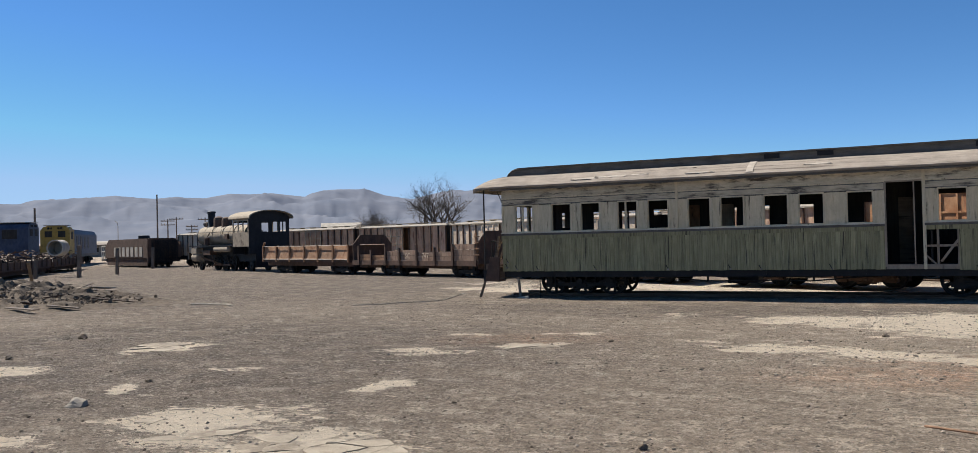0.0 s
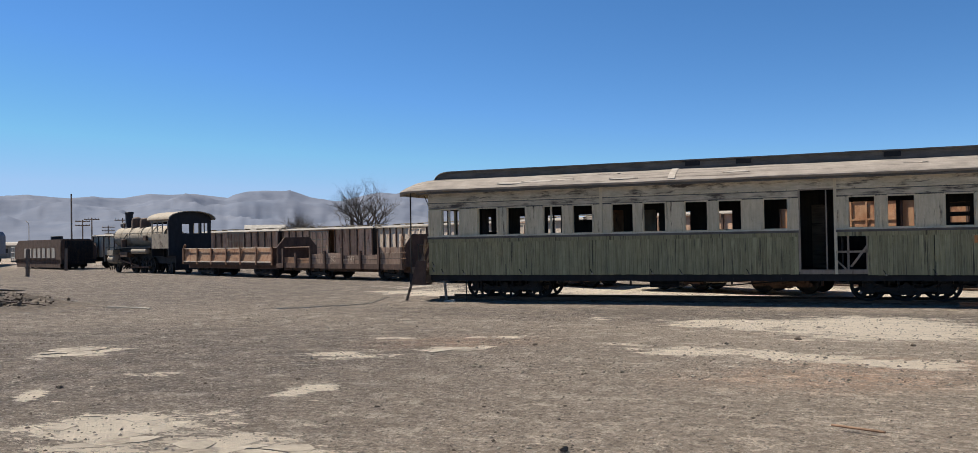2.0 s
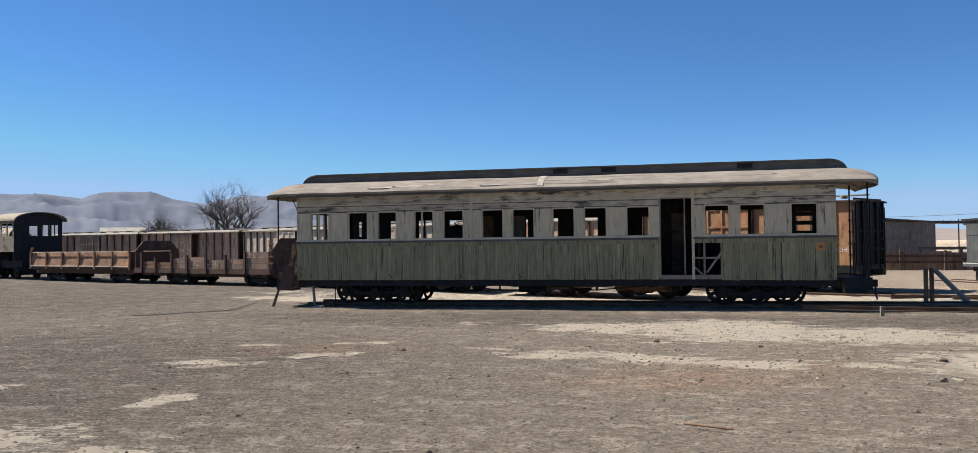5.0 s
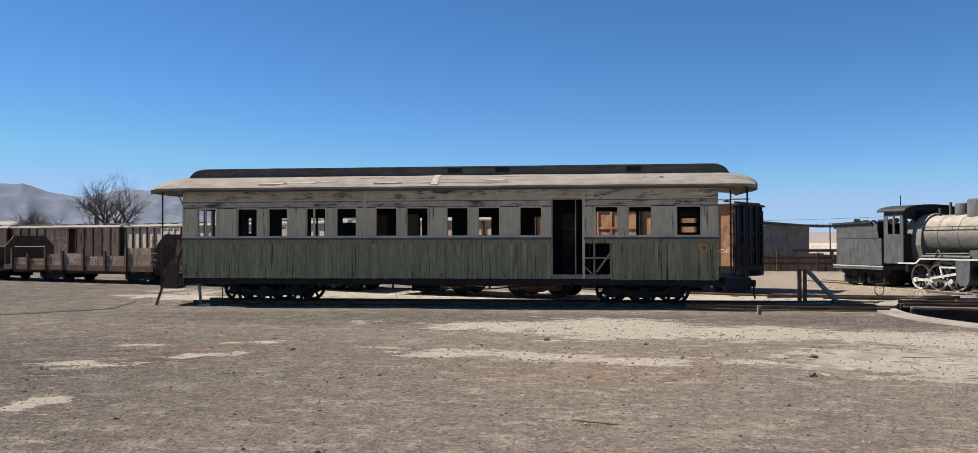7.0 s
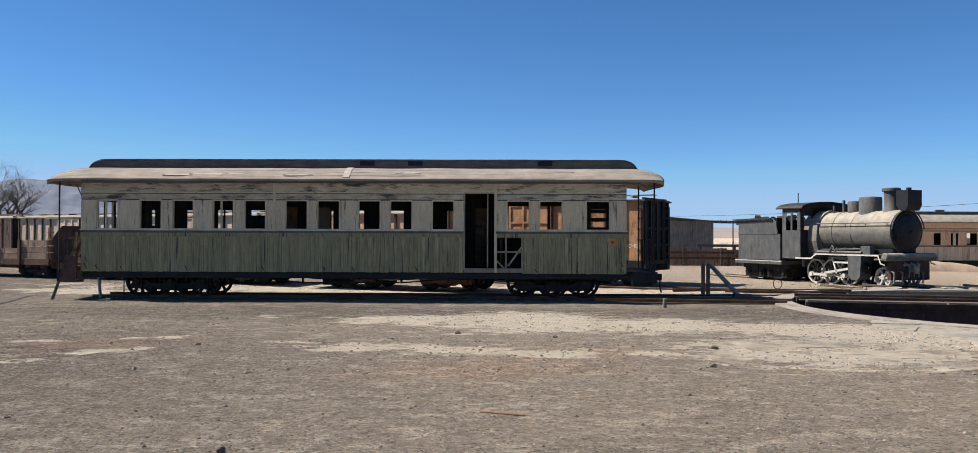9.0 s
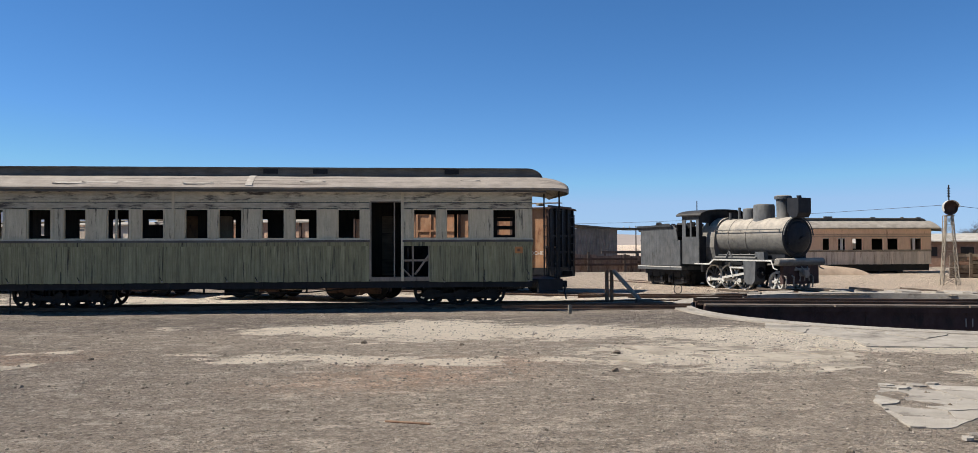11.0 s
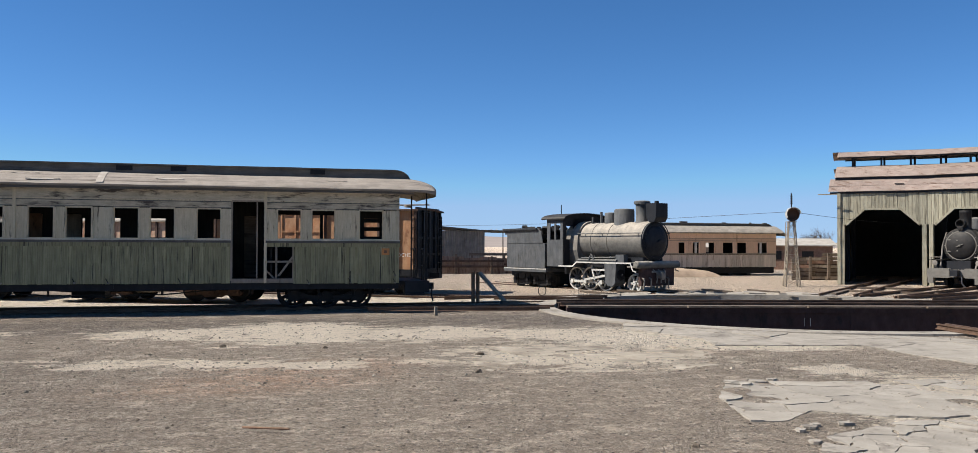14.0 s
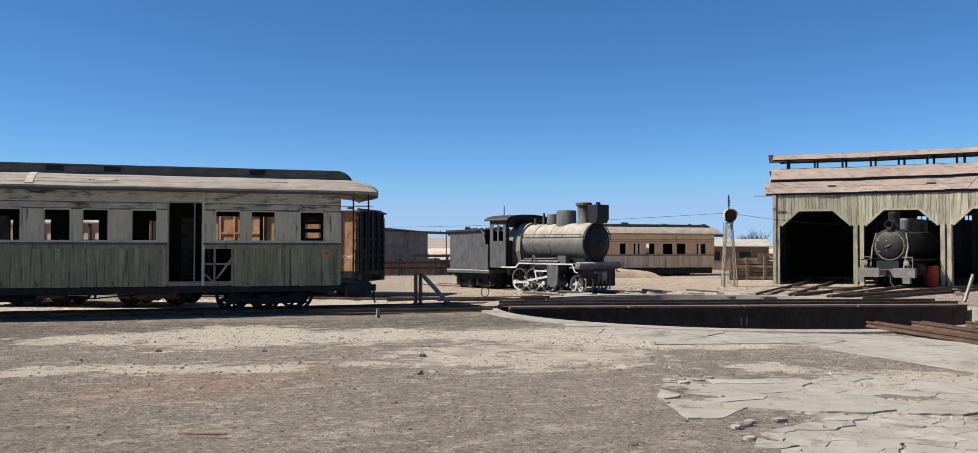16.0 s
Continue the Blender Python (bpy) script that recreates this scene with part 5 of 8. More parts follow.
    for j in (0, 12):
        bm.faces.new((rows[0][j], rows[1][j], rows[3][j], rows[2][j]))
    part("cab_roof", bm, IRON, c, "low arched cab roof")
    # the tender rides on its own wheels
    t = thing("tender", m, "grey slab-sided tender with a curved coping", "tender")
    W = 1.08
    bm = bmesh.new()
    bx(bm, -7.1, -4.72, -W, W, 0.78, 1.75)
    part("tank", bm, GREYIRON, t, "grey riveted water tank", bevel=0.02)
    for s in (-1, 1):
        bm = bmesh.new()
        slab_of(bm, [(-7.1, 1.76), (-7.1, 2.18), (-7.22, 2.28), (-7.22, 2.33), (-5.2, 2.35), (-4.95, 2.2), (-4.85, 1.76)], "y", *sorted((s * W, s * (W - 0.03))))
        part("side_coping", bm, GREYIRON, t)
    bm = bmesh.new()
    bx(bm, -7.1, -7.07, -W + 0.04, W - 0.04, 1.76, 2.18)
    bx(bm, -7.07, -5.0, -W + 0.04, W - 0.04, 1.9, 2.12)
    part("coal_bunker", bm, IRON, t)
    part("bead", one(bx, -7.12, -4.85, -W - 0.012, -W, 1.74, 1.77), GREYIRON, t)
    for sd in (-1, 1):
        bm = bmesh.new()
        prof = [(W - 0.01, 2.12), (W + 0.02, 2.2), (W + 0.09, 2.28), (W + 0.11, 2.345), (W + 0.05, 2.345), (W - 0.02, 2.26)]
        rows = [[bm.verts.new((x, sd * y, z + dz)) for y, z in prof] for x, dz in ((-7.24, -0.02), (-6.2, 0.0), (-5.15, 0.01))]
        for p, q in zip(rows, rows[1:]):
            for a in range(6):
                bm.faces.new((p[a], p[(a + 1) % 6], q[(a + 1) % 6], q[a]))
        bm.faces.new(rows[0])
        bm.faces.new(rows[-1][::-1])
        part("flared_coping", bm, GREYIRON, t, "outward curled top edge")
        part("frame_edge", one(bx, -7.25, -4.6, min(sd * (W + 0.04), sd * (W + 0.046)), max(sd * (W + 0.04), sd * (W + 0.046)), 0.72, 0.755), CHALK, t, "chipped white line along the frame")
    part("end_angle", one(bx, -4.78, -4.7, -W - 0.012, -W, 0.8, 1.72), GREYIRON, t)
    bm = bmesh.new()
    for k in range(26):
        r3 = random.Random(90 + k)
        x, y = r3.uniform(-6.9, -5.2), r3.uniform(-0.8, 0.8)
        beam(bm, (x, y, 2.1), (x + r3.uniform(0.1, 0.4), y + r3.uniform(-0.2, 0.2), 2.2 + r3.uniform(0, 0.25)), 0.2, 0.12)
    tagged(part("junk_load", bm, IRON, t, "dark junk heaped in the bunker"), kind="stuff")
    bm = bmesh.new()
    bx(bm, -7.25, -4.6, -W - 0.04, W + 0.04, 0.62, 0.76)
    part("frame", bm, GREYIRON, t, "dark riveted frame")
    part("sole_bar", one(bx, -7.2, -4.65, -0.75, 0.75, 0.44, 0.62), BLACK, t)
    for x in (-6.5, -5.25):
        bogie(t, x, 0, 2, 0.78, 0.3, 0.53, 0)


right_loco()


def shed_loco():
    m = pose(26.75, 29.2, 0, 0, 0, 207)
    c = thing("steam_locomotive", m, "black steam locomotive with grey smokebox standing in the shed door", "locomotive", "steam locomotives")
    zc, r = 1.72, 0.68
    boiler_barrel(c, -5.2, -0.95, zc, r, IRON, (-4.2, -3.2, -2.2, -1.2))
    bm = bmesh.new()
    turned(bm, [(0, r + 0.02), (0.75, r + 0.02)], (-0.95, 0, zc), (1, 0, 0), 36)
    part("smokebox", bm, IRON, c)
    smokebox_front(c, -0.2, zc, r + 0.01, IRON, DUSTY, 12)
    bm = bmesh.new()
    chimney(bm, -0.65, 0.0, zc + r - 0.05, 3.14, 0.21, 1.12)
    part("chimney", bm, IRON, c)
    lam = bmesh.new()
    turned(lam, [(-0.2, 0.02), (-0.16, 0.1), (0, 0.15), (0.0, 0.18), (-0.26, 0.18), (-0.3, 0.1)], (-0.05, 0.0, zc + r + 0.2), (1, 0, 0), 20)
    bx(lam, -0.3, -0.06, -0.1, 0.1, zc + r - 0.04, zc + r + 0.06)
    part("headlamp", lam, IRON, c, "round headlamp without its glass")
    for x, rr, z in ((-1.7, 0.24, 2.9), (-2.6, 0.33, 2.95), (-3.6, 0.33, 2.9)):
        bm = bmesh.new()
        dome(bm, x, 0, zc + r - 0.05, z, rr)
        part("dome", bm, GREYIRON, c, "dusty dark dome")
    for s in (-1, 1):
        bm = bmesh.new()
        tube(bm, (0.2, s * 1.02, 0.72), (0.2, s * 1.02, 1.25), 0.02, n=6)
        tube(bm, (0.2, s * 1.02, 1.25), (0.2, s * 0.62, 1.25), 0.02, n=6)
        tube(bm, (0.2, s * 0.66, 0.72), (-0.2, s * 0.72, 1.7), 0.035, n=8)
        tube(bm, (-0.2, s * 0.72, 1.7), (-0.3, s * 0.6, 2.25), 0.03, n=8)
        tube(bm, (-0.3, s * 0.6, 2.25), (-3, s * 0.6, 2.3), 0.02, n=6)
        part("handrail", bm, GREYSHEET, c, "grey front handrail")
        bm = bmesh.new()
        bx(bm, -5.0, 0.15, min(s * 0.66, s * 1.1), max(s * 0.66, s * 1.1), 1.12, 1.16)
        part("running_board", bm, IRON, c)
        bm = bmesh.new()
        turned(bm, [(0, 0.2), (0.05, 0.27), (0.8, 0.27), (0.85, 0.2)], (-1.1, s * 0.85, 0.75), (1, 0, 0), 18)
        part("cylinder", bm, IRON, c)
        bm = bmesh.new()
        turned(bm, [(0, 0.09), (0.04, 0.11), (0.05, 0.02)], (0.3, s * 0.82, 1.02), (1, 0, 0), 14)
        part("marker_lamp", bm, GREYSHEET, c)
    bm = bmesh.new()
    bx(bm, 0.1, 0.3, -1.15, -0.28, 0.42, 0.8)
    bx(bm, 0.1, 0.3, 0.28, 1.15, 0.42, 0.8)
    bx(bm, 0.1, 0.28, -0.28, 0.28, 0.45, 0.75)
    bx(bm, 0.08, 0.3, -1.12, -0.9, 0.2, 0.42)
    bx(bm, 0.08, 0.3, 0.66, 0.95, 0.18, 0.42)
    part("buffer_beam", bm, DUSTY, c, "dull grey buffer beam", bevel=0.02)
    bm = bmesh.new()
    bx(bm, 0.3, 0.62, -0.13, 0.13, 0.5, 0.74)
    tube(bm, (0.4, 0.22, 0.55), (0.55, 0.3, 0.2), 0.03, n=8)
    tube(bm, (0.55, 0.3, 0.2), (0.7, 0.5, 0.06), 0.03, n=8)
    part("coupling", bm, BLACK, c)
    bm = bmesh.new()
    bx(bm, -5.5, 0.1, -0.45, 0.45, 0.5, 1.1)
    bx(bm, -6.8, -5.2, -1.2, 1.2, 0.9, 2.9)
    part("frame_and_cab", bm, BLACK, c)
    me = wheel_mesh(0.45, 10, IRON, (0.45, 10, "iron"))
    for x in (-4.3, -3.2, -2.1):
        part("driving_wheel", me, IRON, c, m=pose(x, -0.55, 0.45))
        part("driving_wheel", me, IRON, c, m=pose(x, 0.55, 0.45, 0, 0, 180))
    me = wheel_mesh(0.3, 0, IRON, (0.3, 0, "iron"))
    part("leading_wheel", me, IRON, c, m=pose(-0.35, -0.55, 0.3))
    part("leading_wheel", me, IRON, c, m=pose(-0.35, 0.55, 0.3, 0, 0, 180))


shed_loco()


# ---- the engine shed ----
PIT, PR = Vector((13.44, 20.42, 0)), 6.3
BAYS = [Vector(p) for p in ((24.24, 33.38, 0), (27.08, 31.32, 0), (29.43, 28.88, 0), (31.33, 26.06, 0), (32.7, 22.95, 0))]


def in_shed(s, w, z):
    """A place in the shed: s in bays along its front, w metres in from it along the fan of its stalls."""
    k = max(0, min(3, int(math.floor(s))))
    f = s - k
    a, b = BAYS[k], BAYS[k + 1]
    p = a.lerp(b, f) + ((a - PIT).normalized() * w).lerp((b - PIT).normalized() * w, f)
    return Vector((p.x, p.y, z))


def sb(bm, s0, s1, w0, w1, z0, z1):
    v = [bm.verts.new(in_shed(s, w, z)) for z in (z0, z1) for w in (w0, w1) for s in (s0, s1)]
    for f in ((0, 2, 3, 1), (4, 5, 7, 6), (0, 1, 5, 4), (2, 6, 7, 3), (0, 4, 6, 2), (1, 3, 7, 5)):
        bm.faces.new([v[i] for i in f])


def engine_shed():
    s = thing("engine_shed", Matrix.Identity(4), "open-fronted timber engine shed with cream boards and rusted iron roof", "engine shed", kind="structure")
    rng = random.Random(11)
    N, D = 4, 13.0
    U = 1 / 3.45
    for k in range(N + 1):
        for dx in (-0.13, 0.13) if 0 < k < N else ((0.14,) if k == 0 else (-0.14,)):
            part("door_post", one(sb, k + (dx - 0.085) * U, k + (dx + 0.085) * U, 0.0, 0.22, -0.1, 2.62), SHEDTRIM, s, "cream door post")
    part("corner_post", one(sb, -0.06 * U, 0.07 * U, -0.04, 0.2, -0.1, 4.0), SHEDTRIM, s)
    # boarded spandrels over the doorways, each board its own piece
    per = 24
    for k in range(N * per):
        s0, s1 = k / per, (k + 1) / per
        q = ((k + 0.5) / per) % 1 / U
        d = min(q, 1 / U - q)
        lo = 2.62 if d < 0.3 else 2.62 + min(0.70, (d - 0.3) * 0.95)
        o = 0.02 + rng.uniform(-0.008, 0.008)
        part("board", one(sb, s0 + 0.001, s1 - 0.001, o, o + 0.03, lo, 3.98), SHEDWOOD, s)
    for k in range(N):
        bm = bmesh.new()
        pts = [(k + 0.28 * U, 2.60), (k + 1.02 * U, 3.30), (k + 1 - 1.02 * U, 3.30), (k + 1 - 0.28 * U, 2.60)]
        for a, b in zip(pts, pts[1:]):
            beam(bm, in_shed(a[0], 0, a[1]), in_shed(b[0], 0, b[1]), 0.1, 0.09, (0, 0, 1))
        part("arch_trim", bm, SHEDTRIM, s, "cream edging of the chamfered doorway")
    for k in range(45):
        w = 0.2 + k * D / 45
        part("wall_board", one(sb, -0.015, 0.0, w + 0.004, w + D / 45 - 0.004, -0.1, 4.1), SHEDWOOD, s)
    part("side_wall", one(sb, 3.985, 4.0, 0.2, D, -0.1, 4.1), SHEDWOOD, s, "boarded side wall")
    wins = [(1.1, 1.19), (1.2, 1.285), (1.42, 1.48), (1.505, 1.575), (1.84, 1.99), (2.35, 2.47), (2.5, 2.62), (3.3, 3.5)]
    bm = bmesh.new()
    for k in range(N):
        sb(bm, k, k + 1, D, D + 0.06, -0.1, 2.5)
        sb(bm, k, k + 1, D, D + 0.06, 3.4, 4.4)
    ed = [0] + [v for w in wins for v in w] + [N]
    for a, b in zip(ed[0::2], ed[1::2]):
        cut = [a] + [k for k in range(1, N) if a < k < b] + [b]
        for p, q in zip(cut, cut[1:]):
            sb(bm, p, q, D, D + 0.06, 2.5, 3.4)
    # rear wall coloured near black to stand for the unlit shed interior
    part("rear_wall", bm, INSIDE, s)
    for a, b in wins:
        bm = bmesh.new()
        for f in (0, 0.5, 1):
            x = a + (b - a) * f
            sb(bm, x - 0.004, x + 0.004, D - 0.01, D + 0.03, 2.5, 3.4)
        for f in (0, 0.33, 0.67, 1):
            z = 2.5 + 0.9 * f
            sb(bm, a, b, D - 0.01, D + 0.03, z - 0.02, z + 0.02)
        part("rear_window", bm, BLACK, s, "barred window without glass")
    # roof in two overlapping tiers and a raised ridge vent
    def sheet(s0, s1, w0, z0, w1, z1):
        bm = bmesh.new()
        n = 22
        top, low = [], []
        for i in range(n + 1):
            q = s0 + (s1 - s0) * i / n
            h = 0.006 * (i % 2)
            top.append((bm.verts.new(in_shed(q, w0, z0 + h)), bm.verts.new(in_shed(q, w1, z1 + h))))
            low.append((bm.verts.new(in_shed(q, w0, z0 + h - 0.008)), bm.verts.new(in_shed(q, w1, z1 + h - 0.008))))
        for i in range(n):
            bm.faces.new((top[i][0], top[i + 1][0], top[i + 1][1], top[i][1]))
            bm.faces.new((low[i + 1][0], low[i][0], low[i][1], low[i + 1][1]))
            bm.faces.new((top[i][0], low[i][0], low[i + 1][0], top[i + 1][0]))
        part("roof_sheet", bm, TINROOF, s)
    for k in range(16):
        a, b = k / 4, (k + 1) / 4
        if k == 0:
            a = -0.12
        g = rng.uniform(-0.012, 0.012)
        sheet(a, b, -0.08 + rng.uniform(-0.02, 0.02), 4.09 + g, 0.5, 4.37 + g)
        sheet(a, b, 0.45 + rng.uniform(-0.02, 0.02), 4.362 + g, 1.45, 4.74 + g)
        sheet(a + (0.05 if k == 0 else 0), b, 1.2 + rng.uniform(-0.03, 0.03), 4.81 + g, 3.0, 5.44 + g)
        sheet(a + (0.06 if k == 0 else 0), b, 2.7 + rng.uniform(-0.03, 0.03), 5.86 + g * 0.5, 3.5, 6.16 + g * 0.5)
        sheet(a, b, 4.4, 5.86, 3.5, 6.16)
        sheet(a, b, D + 0.3, 4.2, 4.2, 5.42)
    for k in range(N):
        bm = bmesh.new()
        e = -0.1 if k == 0 else 0
        sb(bm, k + e, k + 1, -0.03, 0.01, 3.985, 4.06)
        sb(bm, k + e * 0.6, k + 1, 1.26, 1.34, 4.64, 4.78)
        sb(bm, k + e * 0.5, k + 1, 2.74, 2.82, 5.80, 5.85)
        sb(bm, k, k + 1, 4.3, 4.38, 5.80, 5.85)
        sb(bm, k, k + 1, 2.96, 3.06, 5.32, 5.40)
        part("purlins", bm, BLACK, s)
    for k in range(13):
        for w in (3.0, 4.2):
            part("vent_post", one(sb, 0.1 + k * 0.3 - 0.01, 0.1 + k * 0.3 + 0.01, w - 0.04, w + 0.04, 5.3, 5.9), BLACK, s)
    for k in range(N + 1):
        q = min(max(k, 0.03), N - 0.03)
        part("roof_beam", one(sb, q - 0.015, q + 0.015, 0.2, D, 3.9, 4.02), BLACK, s)
        for w in (4.0, 8.0):
            part("inner_post", one(sb, q - 0.02, q + 0.02, w - 0.08, w + 0.08, -0.1, 4.5), BLACK, s)
    part("eave_spike", one(sb, -0.24, -0.01, -0.32, -0.28, 3.93, 3.97), DRYWOOD, s)
    for q in (0.62, 1.75):
        part("roof_hole", one(sb, q, q + 0.1, 0.45, 0.58, 4.41, 4.43), BLACK, s)
    bm = bmesh.new()
    turned(bm, [(0, 0.28), (0.02, 0.3), (0.28, 0.29), (0.3, 0.3), (0.56, 0.29), (0.58, 0.3), (0.86, 0.29), (0.88, 0.27)], (0, 0, 0), (0, 0, 1), 24)
    solid("oil_drum", bm, RED, "dull red oil drum standing by the shed door", "drum", pose(28.75, 29.0, 0))


engine_shed()


# ---- the tan coach body set down beyond ----
def tan_coach():
    c = thing("coach_body", pose(0.43, 44.0, 0, 0, 0, 2.0), "tan wooden coach body with empty windows, off its wheels", "railway coach")
    k = 1.10
    x0, x1 = 17.0, 28.0
    zb, zt, bot, eave = 1.25, 1.88, 0.47, 2.38
    rng = random.Random(7)
    wins = [(21.72, 22.1), (22.6, 23.0), (23.42, 23.98), (24.52, 25.16), (25.44, 26.04), (26.78, 27.4)]
    wins = [(17.6, 18.2), (18.7, 19.3), (19.9, 20.5)] + wins
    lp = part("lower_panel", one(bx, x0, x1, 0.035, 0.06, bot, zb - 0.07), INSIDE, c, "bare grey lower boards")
    me = mesh_of("board", one(bx, 0.003, 0.197, 0, 0.03, bot, zb - 0.06), OLDGREY)
    for k in range(55):
        part("board", me, OLDGREY, lp, m=pose(x0 + k * 0.2, rng.uniform(-0.006, 0.004), rng.uniform(-0.02, 0)))
    bm = bmesh.new()
    bx(bm, x0, x1, -0.04, 0.06, zb - 0.07, zb)
    part("sill_rail", bm, DRYWOOD, c)
    ed = [x0] + [v for w in wins for v in w] + [x1]
    for a, b in zip(ed[0::2], ed[1::2]):
        bm = bmesh.new()
        bx(bm, a, b, 0.0, 0.05, zb, zt)
        for e in (a, b - 0.05):
            bx(bm, e, e + 0.05, -0.02, 0.0, zb, zt)
        part("window_post", bm, TANWOOD, c)
    for a, b in wins:
        bm = bmesh.new()
        bx(bm, a, b, 0.02, 0.06, zt - 0.03, zt)
        if a in (22.6, 26.78):
            bx(bm, a + 0.15, a + 0.3, 0.03, 0.06, zb, zt)
        part("window_frame", bm, CHALK if a in (22.6, 26.78, 21.72) else TANWOOD, c)
    bm = bmesh.new()
    bx(bm, x0, x1, 0.0, 0.05, zt, zt + 0.2)
    bx(bm, x0, x1, -0.02, 0.05, zt + 0.2, eave)
    part("frieze", bm, TANWOOD, c)
    # dark strip laid on as the shadow under the sill, no real gap
    part("sill_shadow_gap", one(bx, x0, x1, -0.012, 0.0, zb - 0.1, zb - 0.072), SLEEPER, c)
    for z in (zt + 0.06, zt + 0.2):
        part("frieze_moulding", one(bx, x0, x1, -0.035, 0.0, z, z + 0.03), DRYWOOD, c)
    part("end_wall", one(bx, x1 - 0.05, x1, 0.05, 2.5, bot, eave), DRYWOOD, c)
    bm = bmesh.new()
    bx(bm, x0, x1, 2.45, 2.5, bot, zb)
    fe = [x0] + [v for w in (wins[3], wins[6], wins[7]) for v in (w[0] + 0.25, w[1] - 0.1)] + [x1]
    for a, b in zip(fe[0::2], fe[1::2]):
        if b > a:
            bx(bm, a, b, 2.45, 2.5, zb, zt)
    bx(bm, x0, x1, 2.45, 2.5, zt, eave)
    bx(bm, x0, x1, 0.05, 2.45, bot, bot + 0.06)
    # the far wall's near-black colour holds the shade seen behind the windows
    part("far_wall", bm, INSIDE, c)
    bm = bmesh.new()
    coach_roof(bm, x0 - 0.5, x1 + 0.5, 1.45, eave + 0.02, 2.84, 0.7, 0.25, 0.07, 0.1)
    part("roof_deck", bm, OLD_ROOF, c, m=pose(0, 1.25, 0))
    bm = bmesh.new()
    clerestory(bm, x0, x1 + 0.1, 0.7, 2.76, 3.0, 0.4)
    part("clerestory", bm, TARRED, c, m=pose(0, 1.25, 0))
    bm = bmesh.new()
    for x in np.arange(x0 + 0.6, x1, 0.9):
        if rng.random() < 0.5:
            bx(bm, x, x + rng.uniform(0.1, 0.5), 0.5, 0.6, 2.9, 3.0 + rng.uniform(0.02, 0.08))
    tagged(part("roof_debris", bm, TARRED, c), kind="stuff")
    bm = bmesh.new()
    for y in (0.3, 2.2):
        bx(bm, x0, x1, y - 0.1, y + 0.1, 0.1, bot)
    for x in (23.9, 25.0, 26.2):
        bx(bm, x, x + 0.25, 0.2, 2.3, -0.1, 0.1)
    part("underframe", bm, BLACK, c)


tan_coach()
bm = bmesh.new()
bmesh.ops.create_grid(bm, x_segments=24, y_segments=12, size=1)
for v in bm.verts:
    f = max(0.0, 1 - v.co.x ** 2) * max(0.0, 1 - v.co.y ** 2)
    v.co = Vector((v.co.x * 3.2, v.co.y * 1.2, f ** 0.45 * 0.52 + 0.05 * noise.noise(Vector((v.co.x * 3, v.co.y * 2, 0))) - 0.03))
for f in bm.faces:
    f.smooth = True
SAND = worn("drifted_sand", (0.50, 0.37, 0.255), (0.44, 0.33, 0.23), (0.36, 0.26, 0.18), (1, 1, 1), grain=50, cover=0.66, rough=0.97, bump=0.15)
solid("sand_drift", bm, SAND, "drift of warm sand against the coach body", "sand drift", pose(20.6, 43.75, 0, 0, 0, 2), kind="structure")


